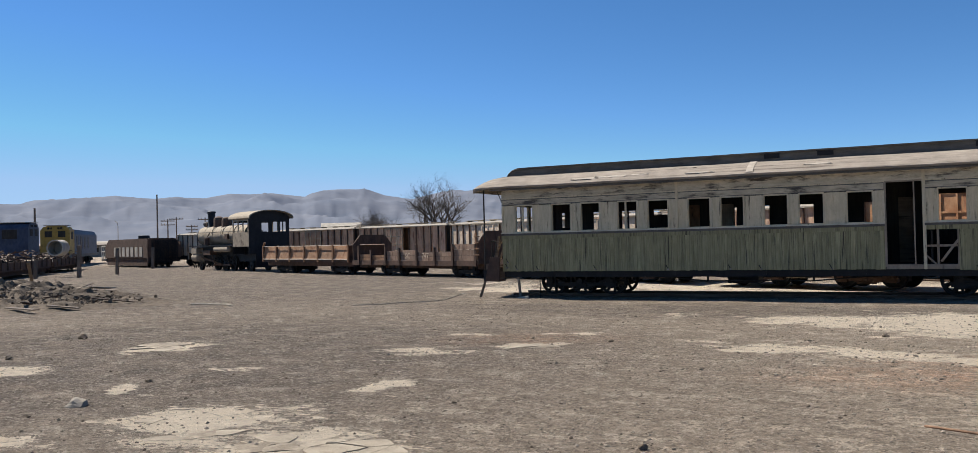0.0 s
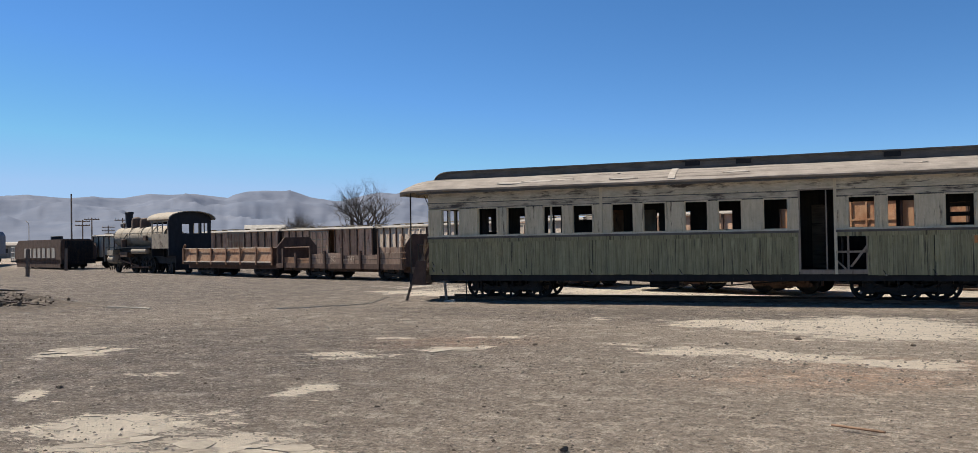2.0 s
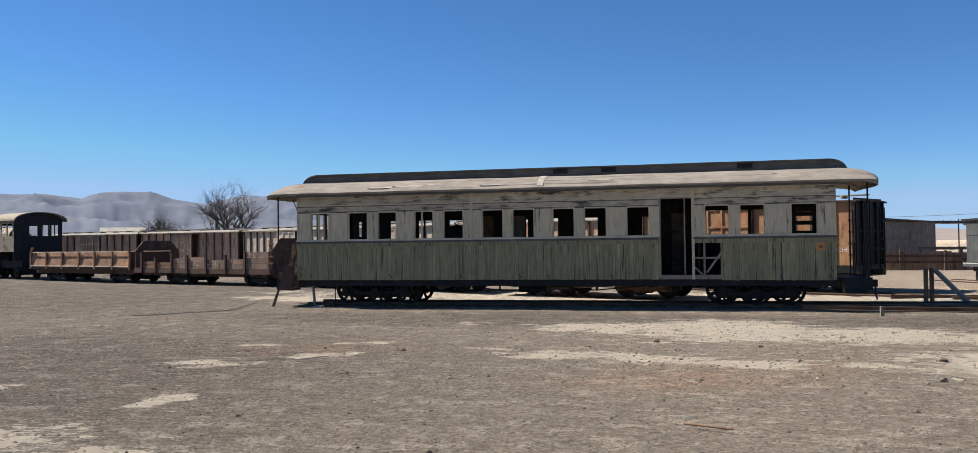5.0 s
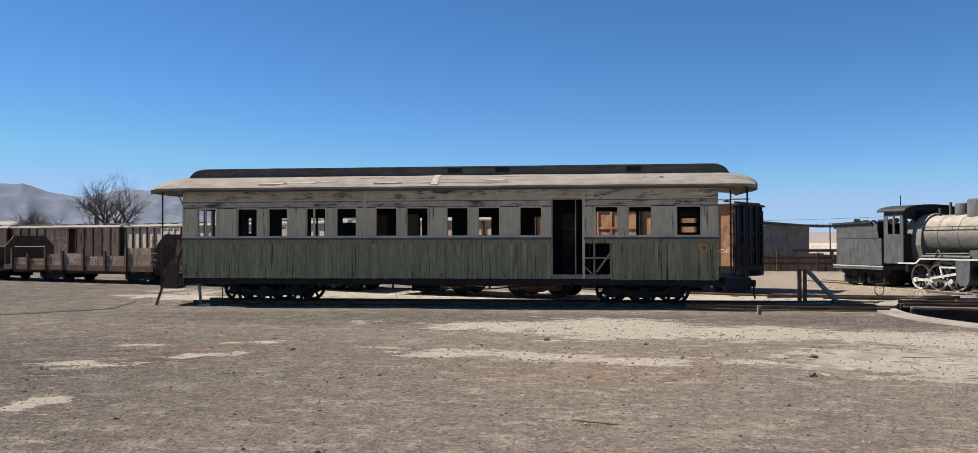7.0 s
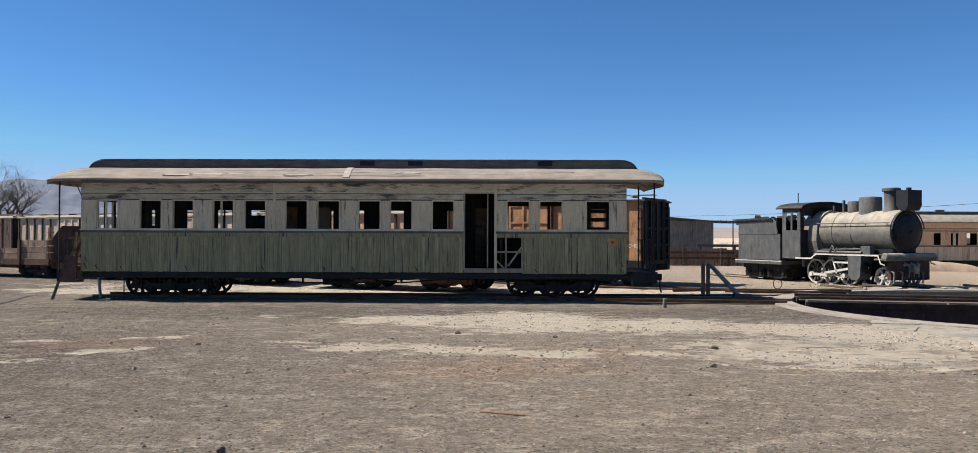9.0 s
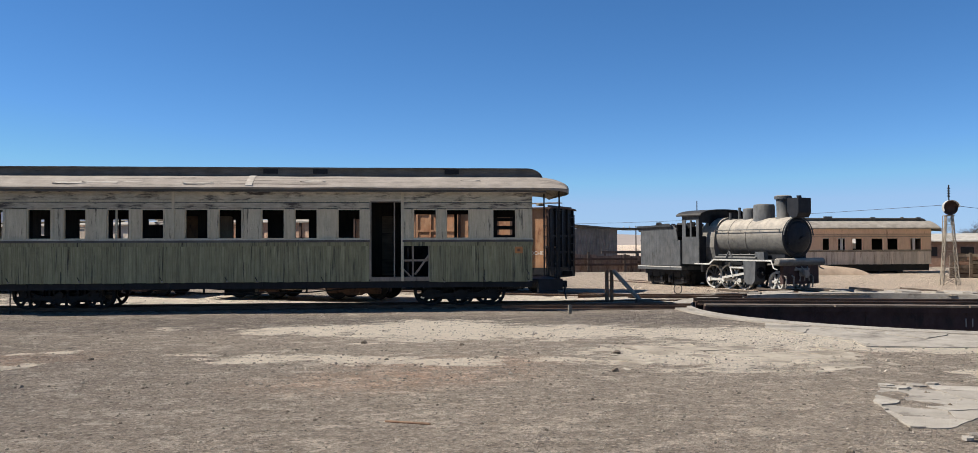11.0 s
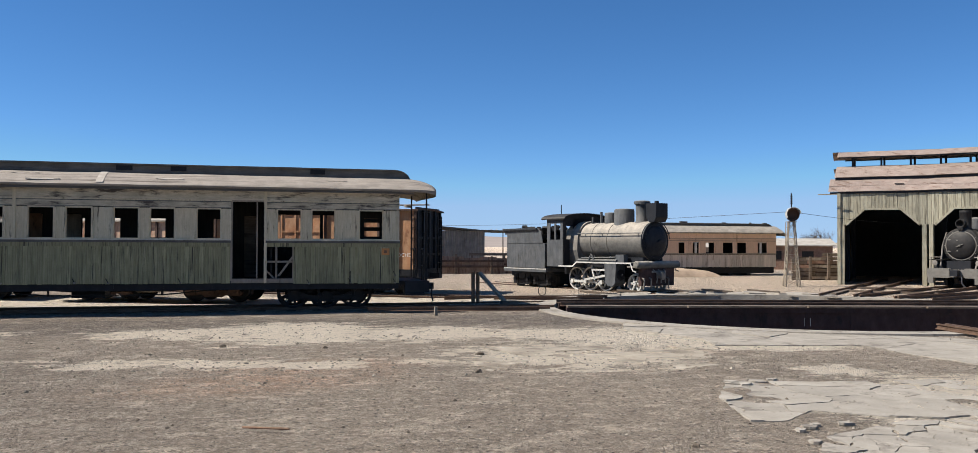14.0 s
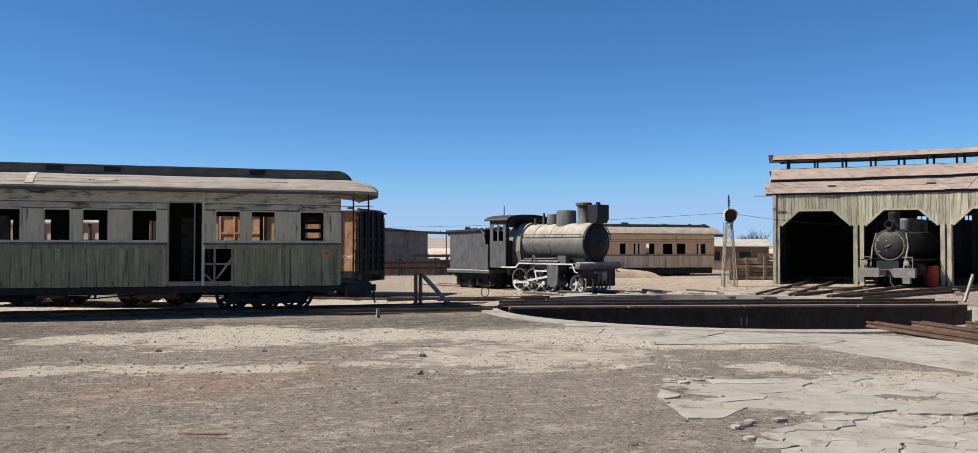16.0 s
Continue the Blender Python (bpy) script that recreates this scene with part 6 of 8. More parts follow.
# ---- lattice signal ----
def lattice_signal():
    c = thing("lattice_signal", pose(20.86, 31.8, 0, 0, 0, -20), "slender lattice iron signal mast with a round dark lamp head", "signal mast")
    H, b, t = 2.66, 0.29, 0.115
    cor = [(-1, -1), (1, -1), (1, 1), (-1, 1)]
    for sx, sy in cor:
        part("leg", one(beam, (sx * b, sy * b, -0.05), (sx * t, sy * t, H), 0.035), DRYWOOD, c)
    n = 8
    bm = bmesh.new()
    for k in range(n):
        z0, z1 = H * k / n, H * (k + 1) / n
        w0, w1 = b + (t - b) * k / n, b + (t - b) * (k + 1) / n
        for i in range(4):
            p, q = cor[i], cor[(i + 1) % 4]
            beam(bm, (p[0] * w0, p[1] * w0, z0), (q[0] * w1, q[1] * w1, z1), 0.015)
            beam(bm, (q[0] * w0, q[1] * w0, z0), (p[0] * w1, p[1] * w1, z1), 0.015)
            beam(bm, (p[0] * w1, p[1] * w1, z1), (q[0] * w1, q[1] * w1, z1), 0.015)
    part("lacing", bm, DRYWOOD, c)
    bm = bmesh.new()
    bx(bm, -0.17, 0.17, -0.17, 0.17, H, H + 0.04)
    part("cap_plate", bm, DRYWOOD, c)
    bm = bmesh.new()
    turned(bm, [(0.12, 0.02), (0.1, 0.2), (0.02, 0.245), (-0.03, 0.25), (-0.03, 0.275), (0.03, 0.28), (0.3, 0.22), (0.4, 0.1)], (0.0, -0.2, H + 0.31), (0, 1, 0), 24)
    lh = part("lamp_head", bm, DARKRUST, c, "hollow round lamp head")
    bm = bmesh.new()
    pts = [(0.29 * math.cos(a), -0.36 + 0.08 * math.sin(a), H + 0.31 + 0.29 * math.sin(a)) for a in np.linspace(0.15, math.pi + 0.5, 16)]
    for p, q in zip(pts, pts[1:]):
        beam(bm, p, q, 0.26, 0.012, (p[0], 0, p[2] - H - 0.31))
    part("hood", bm, CHALK, lh, "pale weathered lamp hood")
    bm = bmesh.new()
    tube(bm, (0, 0, H + 0.5), (0, 0, H + 1.2), 0.025, n=6)
    for z in (0.75, 0.85, 0.95, 1.05):
        bx(bm, -0.05, 0.05, -0.02, 0.02, H + z, H + z + 0.04)
    part("finial", bm, IRON, c)
    bm = bmesh.new()
    for s in (-0.32, -0.12):
        beam(bm, (-b + s * 0.3, -b - 0.12, -0.05), (-t + s * 0.5, -t - 0.1, H), 0.025)
    for k in range(9):
        z = 0.2 + k * 0.28
        beam(bm, (-b - 0.1 + 0.012 * k, -b - 0.12 + 0.02 * k, z), (-b + 0.14, -b - 0.12 + 0.02 * k, z), 0.018)
    part("ladder", bm, DRYWOOD, c)


lattice_signal()


# ---- fences, walls and small buildings on the far side ----
def sheet_fence():
    f = thing("sheet_fence", pose(0, 50.5, 0, 0, 0, -6), "low fence of rusted corrugated sheets and timber rails", "fence")
    rng = random.Random(3)
    x = 2.0
    while x < 24:
        w = rng.uniform(0.7, 1.1)
        bm = bmesh.new()
        n = 14
        z1 = rng.uniform(0.9, 1.03)
        v = []
        for i in range(n + 1):
            y = 0.005 * (i % 2)
            v.append((bm.verts.new((x + w * i / n, y, -0.1)), bm.verts.new((x + w * i / n, y, z1))))
        for a, b in zip(v, v[1:]):
            bm.faces.new((a[0], b[0], b[1], a[1]))
        ex = bmesh.ops.extrude_face_region(bm, geom=bm.faces[:])
        for e in ex["geom"]:
            if isinstance(e, bmesh.types.BMVert):
                e.co.y += 0.008
        part("sheet", bm, FENCE, f)
        x += w - 0.02
    for x in np.arange(2.0, 24, 2.1):
        part("post", one(bx, x - 0.07, x + 0.07, -0.2, -0.06, -0.1, 1.05 + 0.1 * math.sin(x * 5)), SLEEPER, f)
    for z in (0.36, 0.68):
        part("rail", one(bx, 2, 13.2, -0.26, -0.2, z, z + 0.12), DARKRUST, f)
    part("rail", one(bx, 13.2, 24, -0.26, -0.2, 0.5, 0.6), DARKRUST, f)
    part("top_rail", one(bx, 11.2, 15.5, 0.3, 0.42, 1.05, 1.2), SLEEPER, f, "dark timber rail along the top")
    for x in (11.4, 13.3, 15.3):
        part("post", one(bx, x - 0.06, x + 0.06, 0.3, 0.42, -0.1, 1.05), SLEEPER, f)


sheet_fence()


def grey_shed():
    s = thing("sheet_shed", pose(0, 53.0, 0), "grey corrugated-iron lean-to shed with a flat canopy", "shed")
    rng = random.Random(5)
    x = 3.0
    while x < 12.3:
        w = 0.62
        bm = bmesh.new()
        v = []
        for i in range(13):
            y = 0.025 * (i % 2)
            v.append((bm.verts.new((x + w * i / 12, y, 0)), bm.verts.new((x + w * i / 12, y, 2.56))))
        for a, b in zip(v, v[1:]):
            bm.faces.new((a[0], b[0], b[1], a[1]))
        ex = bmesh.ops.extrude_face_region(bm, geom=bm.faces[:])
        for e in ex["geom"]:
            if isinstance(e, bmesh.types.BMVert):
                e.co.y += 0.008
        part("sheet", bm, GREYSHEET, s)
        x += w
    part("side_wall", one(bx, 12.4, 12.46, 0.04, 5, 0, 2.5), GREYSHEET, s)
    bm = bmesh.new()
    slab_of(bm, [(2.8, 3.2), (9.0, 2.92), (12.6, 2.62), (15.0, 2.58), (15.0, 2.52), (12.6, 2.55), (9.0, 2.84), (2.8, 3.12)], "y", -0.3, 5)
    part("roof", bm, TARRED, s, "thin dark roof running out as a canopy")
    part("canopy_post", one(bx, 14.6, 14.72, 0.2, 0.32, 0, 2.55), POLEWOOD, s)


grey_shed()


def board_fence():
    w = thing("board_fence", pose(25.2, 38.4, 0, 0, 0, -17), "patched fence of stacked red-brown boards with a stepped top", "fence")
    rng = random.Random(8)
    for row in range(7):
        z = 0.02 + row * 0.19
        x = 0.05
        while x < 2.6:
            le = rng.uniform(0.6, 1.3)
            if z < 0.95 + 0.17 * x + rng.uniform(-0.05, 0.05):
                bm = bmesh.new()
                y = rng.uniform(-0.02, 0.02)
                beam(bm, (x, y, z + 0.08 + rng.uniform(-0.02, 0.02)), (min(x + le, 2.62), y, z + 0.08 + rng.uniform(-0.02, 0.02)), 0.035, rng.uniform(0.13, 0.17))
                part("board", bm, rng.choice((BRICK, BRICK, FENCE, TANBOARD, SLEEPER)), w)
            x += le + 0.012
    for x in (0.0, 0.85, 1.75, 2.6):
        part("post", one(bx, x - 0.06, x + 0.06, -0.14, -0.03, -0.1, 1.0 + 0.18 * x), SLEEPER, w)
    part("backing_sheet", one(bx, 0.05, 2.6, 0.05, 0.07, -0.1, 0.95), DARKRUST, w)


board_fence()


def house(m, w, d, h, rise, wall, roof, label):
    c = thing("low_house", m, label, "house", "low houses far off")
    part("wall", one(slab_of, [(0, -0.2), (0, h - 0.04), (d / 2, h + rise - 0.1), (d, h - 0.04), (d, -0.2)], "x", -w / 2, w / 2), wall, c)
    bm = bmesh.new()
    slab_of(bm, [(-0.3, h), (d / 2, h + rise), (d + 0.3, h), (d + 0.3, h - 0.08), (d / 2, h + rise - 0.08), (-0.3, h - 0.08)], "x", -w / 2 - 0.3, w / 2 + 0.3)
    part("roof", bm, roof, c)
    for x in np.arange(-w / 2 + 1.0, w / 2 - 0.6, 2.2):
        part("window", one(bx, x, x + 0.8, -0.03, 0.0, h * 0.4, h * 0.75), INSIDE, c)
    return c


house(pose(35.5, 56, 0, 0, 0, -25), 7.5, 5, 1.75, 0.5, BRICK, PALEPAINT, "low house with a pale tin roof behind the board fence")
house(pose(30.5, 60, 0, 0, 0, -20), 5, 4, 1.6, 0.35, PALEPAINT, PALEPAINT, "small pale-walled hut under a flat tin roof")
house(pose(-53.3, 72.6, 0, 0, 0, 36), 3.6, 6, 2.6, 1.05, PALEPAINT, PALEPAINT, "house with a pale pitched roof behind the wagons")
house(pose(-132, 121, 0, 0, 0, 47), 34, 6, 2.2, 0.4, PALEPAINT, CANVAS, "long pale low building at the edge of the yard")
house(pose(-128, 110, 0, 0, 0, 47), 30, 6, 2.2, 0.4, GREYSHEET, CANVAS, "long grey low building at the edge of the yard")
house(pose(-150, 150, 0, 0, 0, 45), 60, 8, 2.6, 0.5, PALEPAINT, PALEPAINT, "far row of pale low buildings")


# ---- poles and wires ----
def pole(bearing, dist, h, arms=1, r=0.11, label="weathered timber utility pole with cross-arms", lean=0.0):
    b = radians(bearing)
    m = pose(dist * math.sin(b), dist * math.cos(b), -0.3, lean, 0, -bearing + 12)
    c = thing("utility_pole", m, label, "pole", "poles along the yard")
    part("shaft", one(tube, (0, 0, 0), (0, 0, h + 0.3), r, r * 0.7, 10), POLEWOOD, c)
    for k in range(arms):
        z = h + 0.05 - 0.55 * k
        part("cross_arm", one(bx, -0.95, 0.95, -0.06, 0.06, z - 0.06, z + 0.06), POLEWOOD, c)
        for x in (-0.85, -0.45, 0.45, 0.85):
            bm = bmesh.new()
            turned(bm, [(0, 0.03), (0.08, 0.05), (0.14, 0.04), (0.17, 0.02)], (x, 0, z + 0.06), (0, 0, 1), 8)
            part("insulator", bm, CHALK, c)
    return c


pole(-47.5, 100, 7.2, 0, 0.1, "tall bare timber mast")
pole(-54.2, 92, 5.5, 0, 0.13, "bare timber mast by the diesel engines")
pole(-46.9, 130, 5.4, 2)
pole(-46.4, 128, 5.6, 1)
pole(-45.5, 150, 5.0, 2)
pole(-44.7, 118, 5.2, 1, 0.1)
pole(14.9, 62, 2.85, 1, 0.05, "slim pale pole by the grey shed")
bm = bmesh.new()
tube(bm, (0, 0, 0), (0, 0, 4.6), 0.06, 0.045, 8)
for a, b in (((0, 0, 4.6), (-0.15, 0, 5.0)), ((-0.15, 0, 5.0), (-0.6, 0, 5.25))):
    tube(bm, a, b, 0.04, n=6)
solid("street_lamp", bm, PALEPAINT, "thin bent street lamp beyond the yard", "street lamp", pose(-98, 83, 0))
for k, (a, b) in enumerate((((20.9, 31.9, 3.1), (2.0, 60.0, 3.1)), ((20.9, 31.9, 3.1), (33.0, 33.5, 3.0)), ((20.9, 31.8, 2.7), (28.0, 42.0, 0.4)))):
    bm = bmesh.new()
    pa, pb = Vector(a), Vector(b)
    pts = [pa.lerp(pb, i / 14) - Vector((0, 0, 0.35 * math.sin(math.pi * i / 14) * (1 if k < 2 else 0.4))) for i in range(15)]
    for p, q in zip(pts, pts[1:]):
        tube(bm, p, q, 0.008, n=5)
    solid("wire", bm, IRON, "thin sagging wire from the signal mast", "wire", group="wires")
bm = bmesh.new()
tube(bm, (0, 0, 2.4), (0, 0, 3.4), 0.018, n=6)
part("whip_rod", bm, IRON, bpy.data.objects["tender"], m=pose(-5.2, 0.2, -0.1))


# ---- bare trees ----
def bare_tree(m, height, spread, seed, label):
    rng = random.Random(seed)
    c = thing("bare_tree", m, label, "tree", "bare trees")
    trunk, limbs, twigs = bmesh.new(), bmesh.new(), bmesh.new()
    tube(trunk, (0, 0, -0.2), (0, 0, height * 0.16), 0.26, 0.22, 10)
    part("trunk", trunk, BARK, c)
    def grow(p, d, length, r, depth):
        n = 3
        for k in range(n):
            d2 = (d + Vector((rng.uniform(-0.22, 0.22), rng.uniform(-0.22, 0.22), rng.uniform(-0.05, 0.16)))).normalized()
            q = p + d2 * length / n
            tube(limbs if r > 0.03 else twigs, p, q, r, r * 0.82, 6 if r > 0.05 else 4, False)
            p, d, r = q, d2, r * 0.82
            if depth > 0 and k >= (1 if depth > 3 else 0):
                for _ in range(rng.choice((1, 2)) if depth > 1 else 2):
                    side = Vector((rng.uniform(-1, 1), rng.uniform(-1, 1), rng.uniform(-0.45, 0.6))).normalized()
                    grow(p, (d * 0.75 + side * spread).normalized(), length * rng.uniform(0.52, 0.78), r * 0.62, depth - 1)
    for k in range(6):
        a = 2 * math.pi * k / 6 + rng.uniform(-0.3, 0.3)
        d = Vector((math.cos(a) * 0.5, math.sin(a) * 0.5, 1)).normalized()
        grow(Vector((0, 0, height * 0.13)), d, height * 0.42, 0.19, 4)
    part("limbs", limbs, BARK, c)
    part("crown", twigs, BARK, c, "leafless crown of fine grey twigs")


bare_tree(pose(-36.5, 63.5, 0), 6.3, 0.62, 21, "leafless spreading grey tree behind the wagons")
bare_tree(pose(-42.0, 61.8, 0), 4.2, 0.8, 22, "low leafless grey tree behind the wagons")
bare_tree(pose(41.0, 60.0, 0), 2.9, 0.8, 23, "small leafless tree behind the board fence")


# ---- the scrap side of the yard ----
def hopper_wagon():
    c = thing("hopper_wagon", pose(-54.5, 48.9, 0, 0, 0, -21.7), "dark steel hopper wagon with pale ribbed side panels", "goods wagon")
    W, L = 2.7, 9.9
    bm = bmesh.new()
    slab_of(bm, [(0.0, 0.45), (0.0, 2.1), (0.12, 2.3), (W - 0.5, 2.3), (W, 1.55), (W, 0.9), (W - 0.3, 0.45)], "x", -0.06, 0.0)
    part("end_plate", bm, DARKRUST, c, "dark rusted chamfered end plate")
    part("side", one(bx, -L, 0, 0.0, 0.06, 0.75, 1.7), DARKRUST, c)
    for k in range(7):
        x = -7.6 + k * 0.98
        part("side_panel", one(bx, x, x + 0.6, -0.03, 0.0, 0.86, 1.62), PALEPAINT, c)
    bm = bmesh.new()
    slab_of(bm, [(-L, 1.7), (-L + 0.9, 2.28), (-0.06, 2.28), (-0.06, 1.7)], "y", 0.02, 0.07)
    bx(bm, -L, -0.06, W - 0.06, W, 0.75, 2.0)
    part("upper_side", bm, DARKRUST, c)
    bm = bmesh.new()
    bx(bm, -L, 0, 0.1, W - 0.1, 0.4, 0.75)
    bx(bm, -L, 0, 0.3, W - 0.3, 0.75, 2.15)
    part("body", bm, BLACK, c)
    part("skirt", one(bx, -L + 0.3, -0.3, 0.08, 0.14, 0.12, 0.75), DARKRUST, c)
    bm = bmesh.new()
    turned(bm, [(0, 0.46), (0.4, 0.46), (0.44, 0.3)], (-4.4, W / 2, 2.15), (0, 0, 1), 18)
    part("hatch", bm, BLACK, c)
    bm = bmesh.new()
    for x in (-L - 0.9, -L - 0.45, -L):
        tube(bm, (x, 0.02, 0.6), (x, 0.02, 1.75), 0.045, n=6)
    for z in (0.9, 1.3, 1.75):
        tube(bm, (-L - 0.9, 0.02, z), (-L, 0.02, z), 0.035, n=6)
    part("railing", bm, CHALK, c, "pale end railing")
    bm = bmesh.new()
    bx(bm, -L - 1.0, -L, 0.0, W, 0.5, 0.62)
    part("end_platform", bm, BLACK, c)
    for x in (-L + 0.9, -1.3):
        bogie(c, x, W / 2, 2, 1.3, 0.33, 0.53, 0)


hopper_wagon()


def diesel(m, nose, label, L=14.5):
    """Front at local x = 0, body runs to -L; the side seen is -y or +y alike."""
    c = thing("diesel_locomotive", m, label, "locomotive", "diesel locomotives")
    W = 1.22
    bm = bmesh.new()
    slab_of(bm, [(-W, 1.1), (-W, 3.3), (-W * 0.8, 3.62), (-0.4, 3.78), (0.4, 3.78), (W * 0.8, 3.62), (W, 3.3), (W, 1.1)], "x", -2.6, 0.0)
    part("cab", bm, nose, c, "painted cab end", bevel=0.03)
    for y in (-0.85, 0.25):
        w = part("cab_window", one(bx, 0.0, 0.03, y, y + 0.6, 2.7, 3.25), INSIDE, c)
    for y in (-0.62, -0.4, 0.22, 0.44):
        bm = bmesh.new()
        turned(bm, [(0, 0.1), (0.05, 0.1), (0.05, 0.07), (0.0, 0.06)], (0.0, y + 0.08, 3.5), (1, 0, 0), 12)
        part("headlight", bm, BLACK, c)
    for s in (-1, 1):
        part("side_window", one(bx, -1.9, -0.8, s * W - 0.02, s * W + 0.02, 2.5, 3.2), INSIDE, c)
    bm = bmesh.new()
    slab_of(bm, [(-1.15, 1.1), (-1.15, 3.0), (-0.9, 3.45), (0.9, 3.45), (1.15, 3.0), (1.15, 1.1)], "x", -L, -2.62)
    part("engine_hood", bm, BLUE, c, "faded blue engine hood", bevel=0.03)
    for k in range(8):
        x = -4.0 - k * 1.25
        for s in (-1, 1):
            part("louvre", one(bx, x, x + 0.9, s * 1.15 - 0.02, s * 1.15 + 0.02, 1.6, 2.8), BLACK if k % 2 else BLUE, c)
    part("cab_roof_dust", one(bx, -2.65, 0.06, -0.95, 0.95, 3.74, 3.80), PALEPAINT, c)
    bm = bmesh.new()
    bx(bm, -L - 0.3, 0.5, -W, W, 0.85, 1.1)
    bx(bm, 0.5, 0.62, -W, W, 0.4, 1.2)
    part("frame", bm, BLACK, c)
    for x in (-2.6, -L + 2.4):
        bogie(c, x, 0, 3, 1.3, 0.45, 0.55, 0)


diesel(pose(-70.6, 52.9, 0, 0, 0, -46), YELLOW, "yellow-nosed blue diesel locomotive under a coat of dust", 19.0)
diesel(pose(-63.4, 45.6, 0, 0, 0, 36), BLUE, "faded blue diesel locomotive with a dusty pale roof")


def scrap_wagon(s0, s1, seed):
    base = pose(-61, 48.6, 0, 0, 0, -48.6)
    rng = random.Random(seed)
    c = thing("scrap_wagon", base, "dark flat wagon heaped with bent scrap metal", "goods wagon", "scrap wagons")
    W = 2.3
    bm = bmesh.new()
    bx(bm, s0, s1, -W, 0, 0.62, 0.78)
    bx(bm, s0, s1, -0.02, 0.06, 0.42, 0.95)
    bx(bm, s0, s1, -W + 0.3, -0.3, 0.2, 0.62)
    # added dark panel that fills in the shade beneath the bed
    bx(bm, s0 + 0.4, s1 - 0.4, -0.3, -0.22, 0.16, 0.6)
    part("bed", bm, DARKRUST, c)
    for k in range(int((s1 - s0) / 1.3) + 1):
        x = s0 + 0.1 + k * 1.3
        if x < s1:
            part("stake", one(bx, x, x + 0.1, 0.06, 0.12, 0.5, rng.uniform(0.95, 1.3)), DARKRUST, c)
    for j in range(3):
        bm = bmesh.new()
        for k in range(34):
            x, y, z = rng.uniform(s0 + 0.3, s1 - 0.8), rng.uniform(-W + 0.2, -0.1), rng.uniform(0.85, 1.5)
            d = Vector((rng.uniform(-1, 1), rng.uniform(-0.6, 0.6), rng.uniform(-0.2, 0.25))) * rng.uniform(0.4, 1.1)
            beam(bm, (x, y, z), Vector((x, y, z)) + d, rng.uniform(0.03, 0.16), rng.uniform(0.02, 0.07))
        tagged(part("scrap_load", bm, (DARKRUST, SLEEPER, DARKRUST)[j], c), kind="stuff")
    for x in (s0 + 1.5, s1 - 1.5):
        bogie(c, x, -W / 2, 2, 1.3, 0.33, 0.53, 0)


scrap_wagon(2.0, 12.0, 31)
scrap_wagon(12.8, 25.5, 32)
bm = bmesh.new()
turned(bm, [(0, 0.4), (0.0, 0.47), (1.0, 0.47), (1.1, 0.4), (1.1, 0.02), (1.0, 0.02), (1.0, 0.4)], (0, 0, 0), (1, 0, 0), 28, True)
solid("boiler_drum", bm, PALEPAINT, "open-ended pale boiler drum lying on a scrap wagon", "drum", pose(-45.3, 33.9, 1.7, 0, 0, 122))
for x, y, h, w in ((-44.4, 32.0, 1.05, 0.15), (-42.53, 33.32, 1.8, 0.17), (-43.86, 37.02, 1.6, 0.16), (-52.18, 47.28, 1.6, 0.16)):
    solid("timber_post", one(bx, -w / 2, w / 2, -w / 2, w / 2, -0.3, h), POLEWOOD, "squared old timber post stuck in the ground", "post", pose(x, y, 0, 0, 1.5, 20), group="timber posts", bevel=0.015)

rng = random.Random(9)
heap = bmesh.new()
bmesh.ops.create_grid(heap, x_segments=110, y_segments=40, size=1)
for v in heap.verts:
    f = max(0.0, 1 - v.co.x ** 2) * max(0.0, 1 - v.co.y ** 2)
    p = Vector((v.co.x * 9.0, v.co.y * 2.6, 0))
    v.co = Vector((p.x, p.y, f ** 0.8 * (0.2 + 0.5 * abs(noise.noise(p * 0.55)) + 0.4 * noise.noise(p * 1.9) + 0.16 * noise.noise(p * 4.3) + 0.1 * noise.noise(p * 9.0)) - 0.03))
DIRT = worn("dark_rubble_soil", (0.125, 0.095, 0.067), (0.21, 0.165, 0.12), (0.06, 0.045, 0.034), (2, 2, 2), grain=40, cover=0.54, rough=0.97, bump=0.6)
solid("rubble_heap", heap, DIRT, "long low heap of dark soil and rubble", "rubble heap", pose(-28.2, 19.9, 0, 0, 0, 158), kind="stuff")
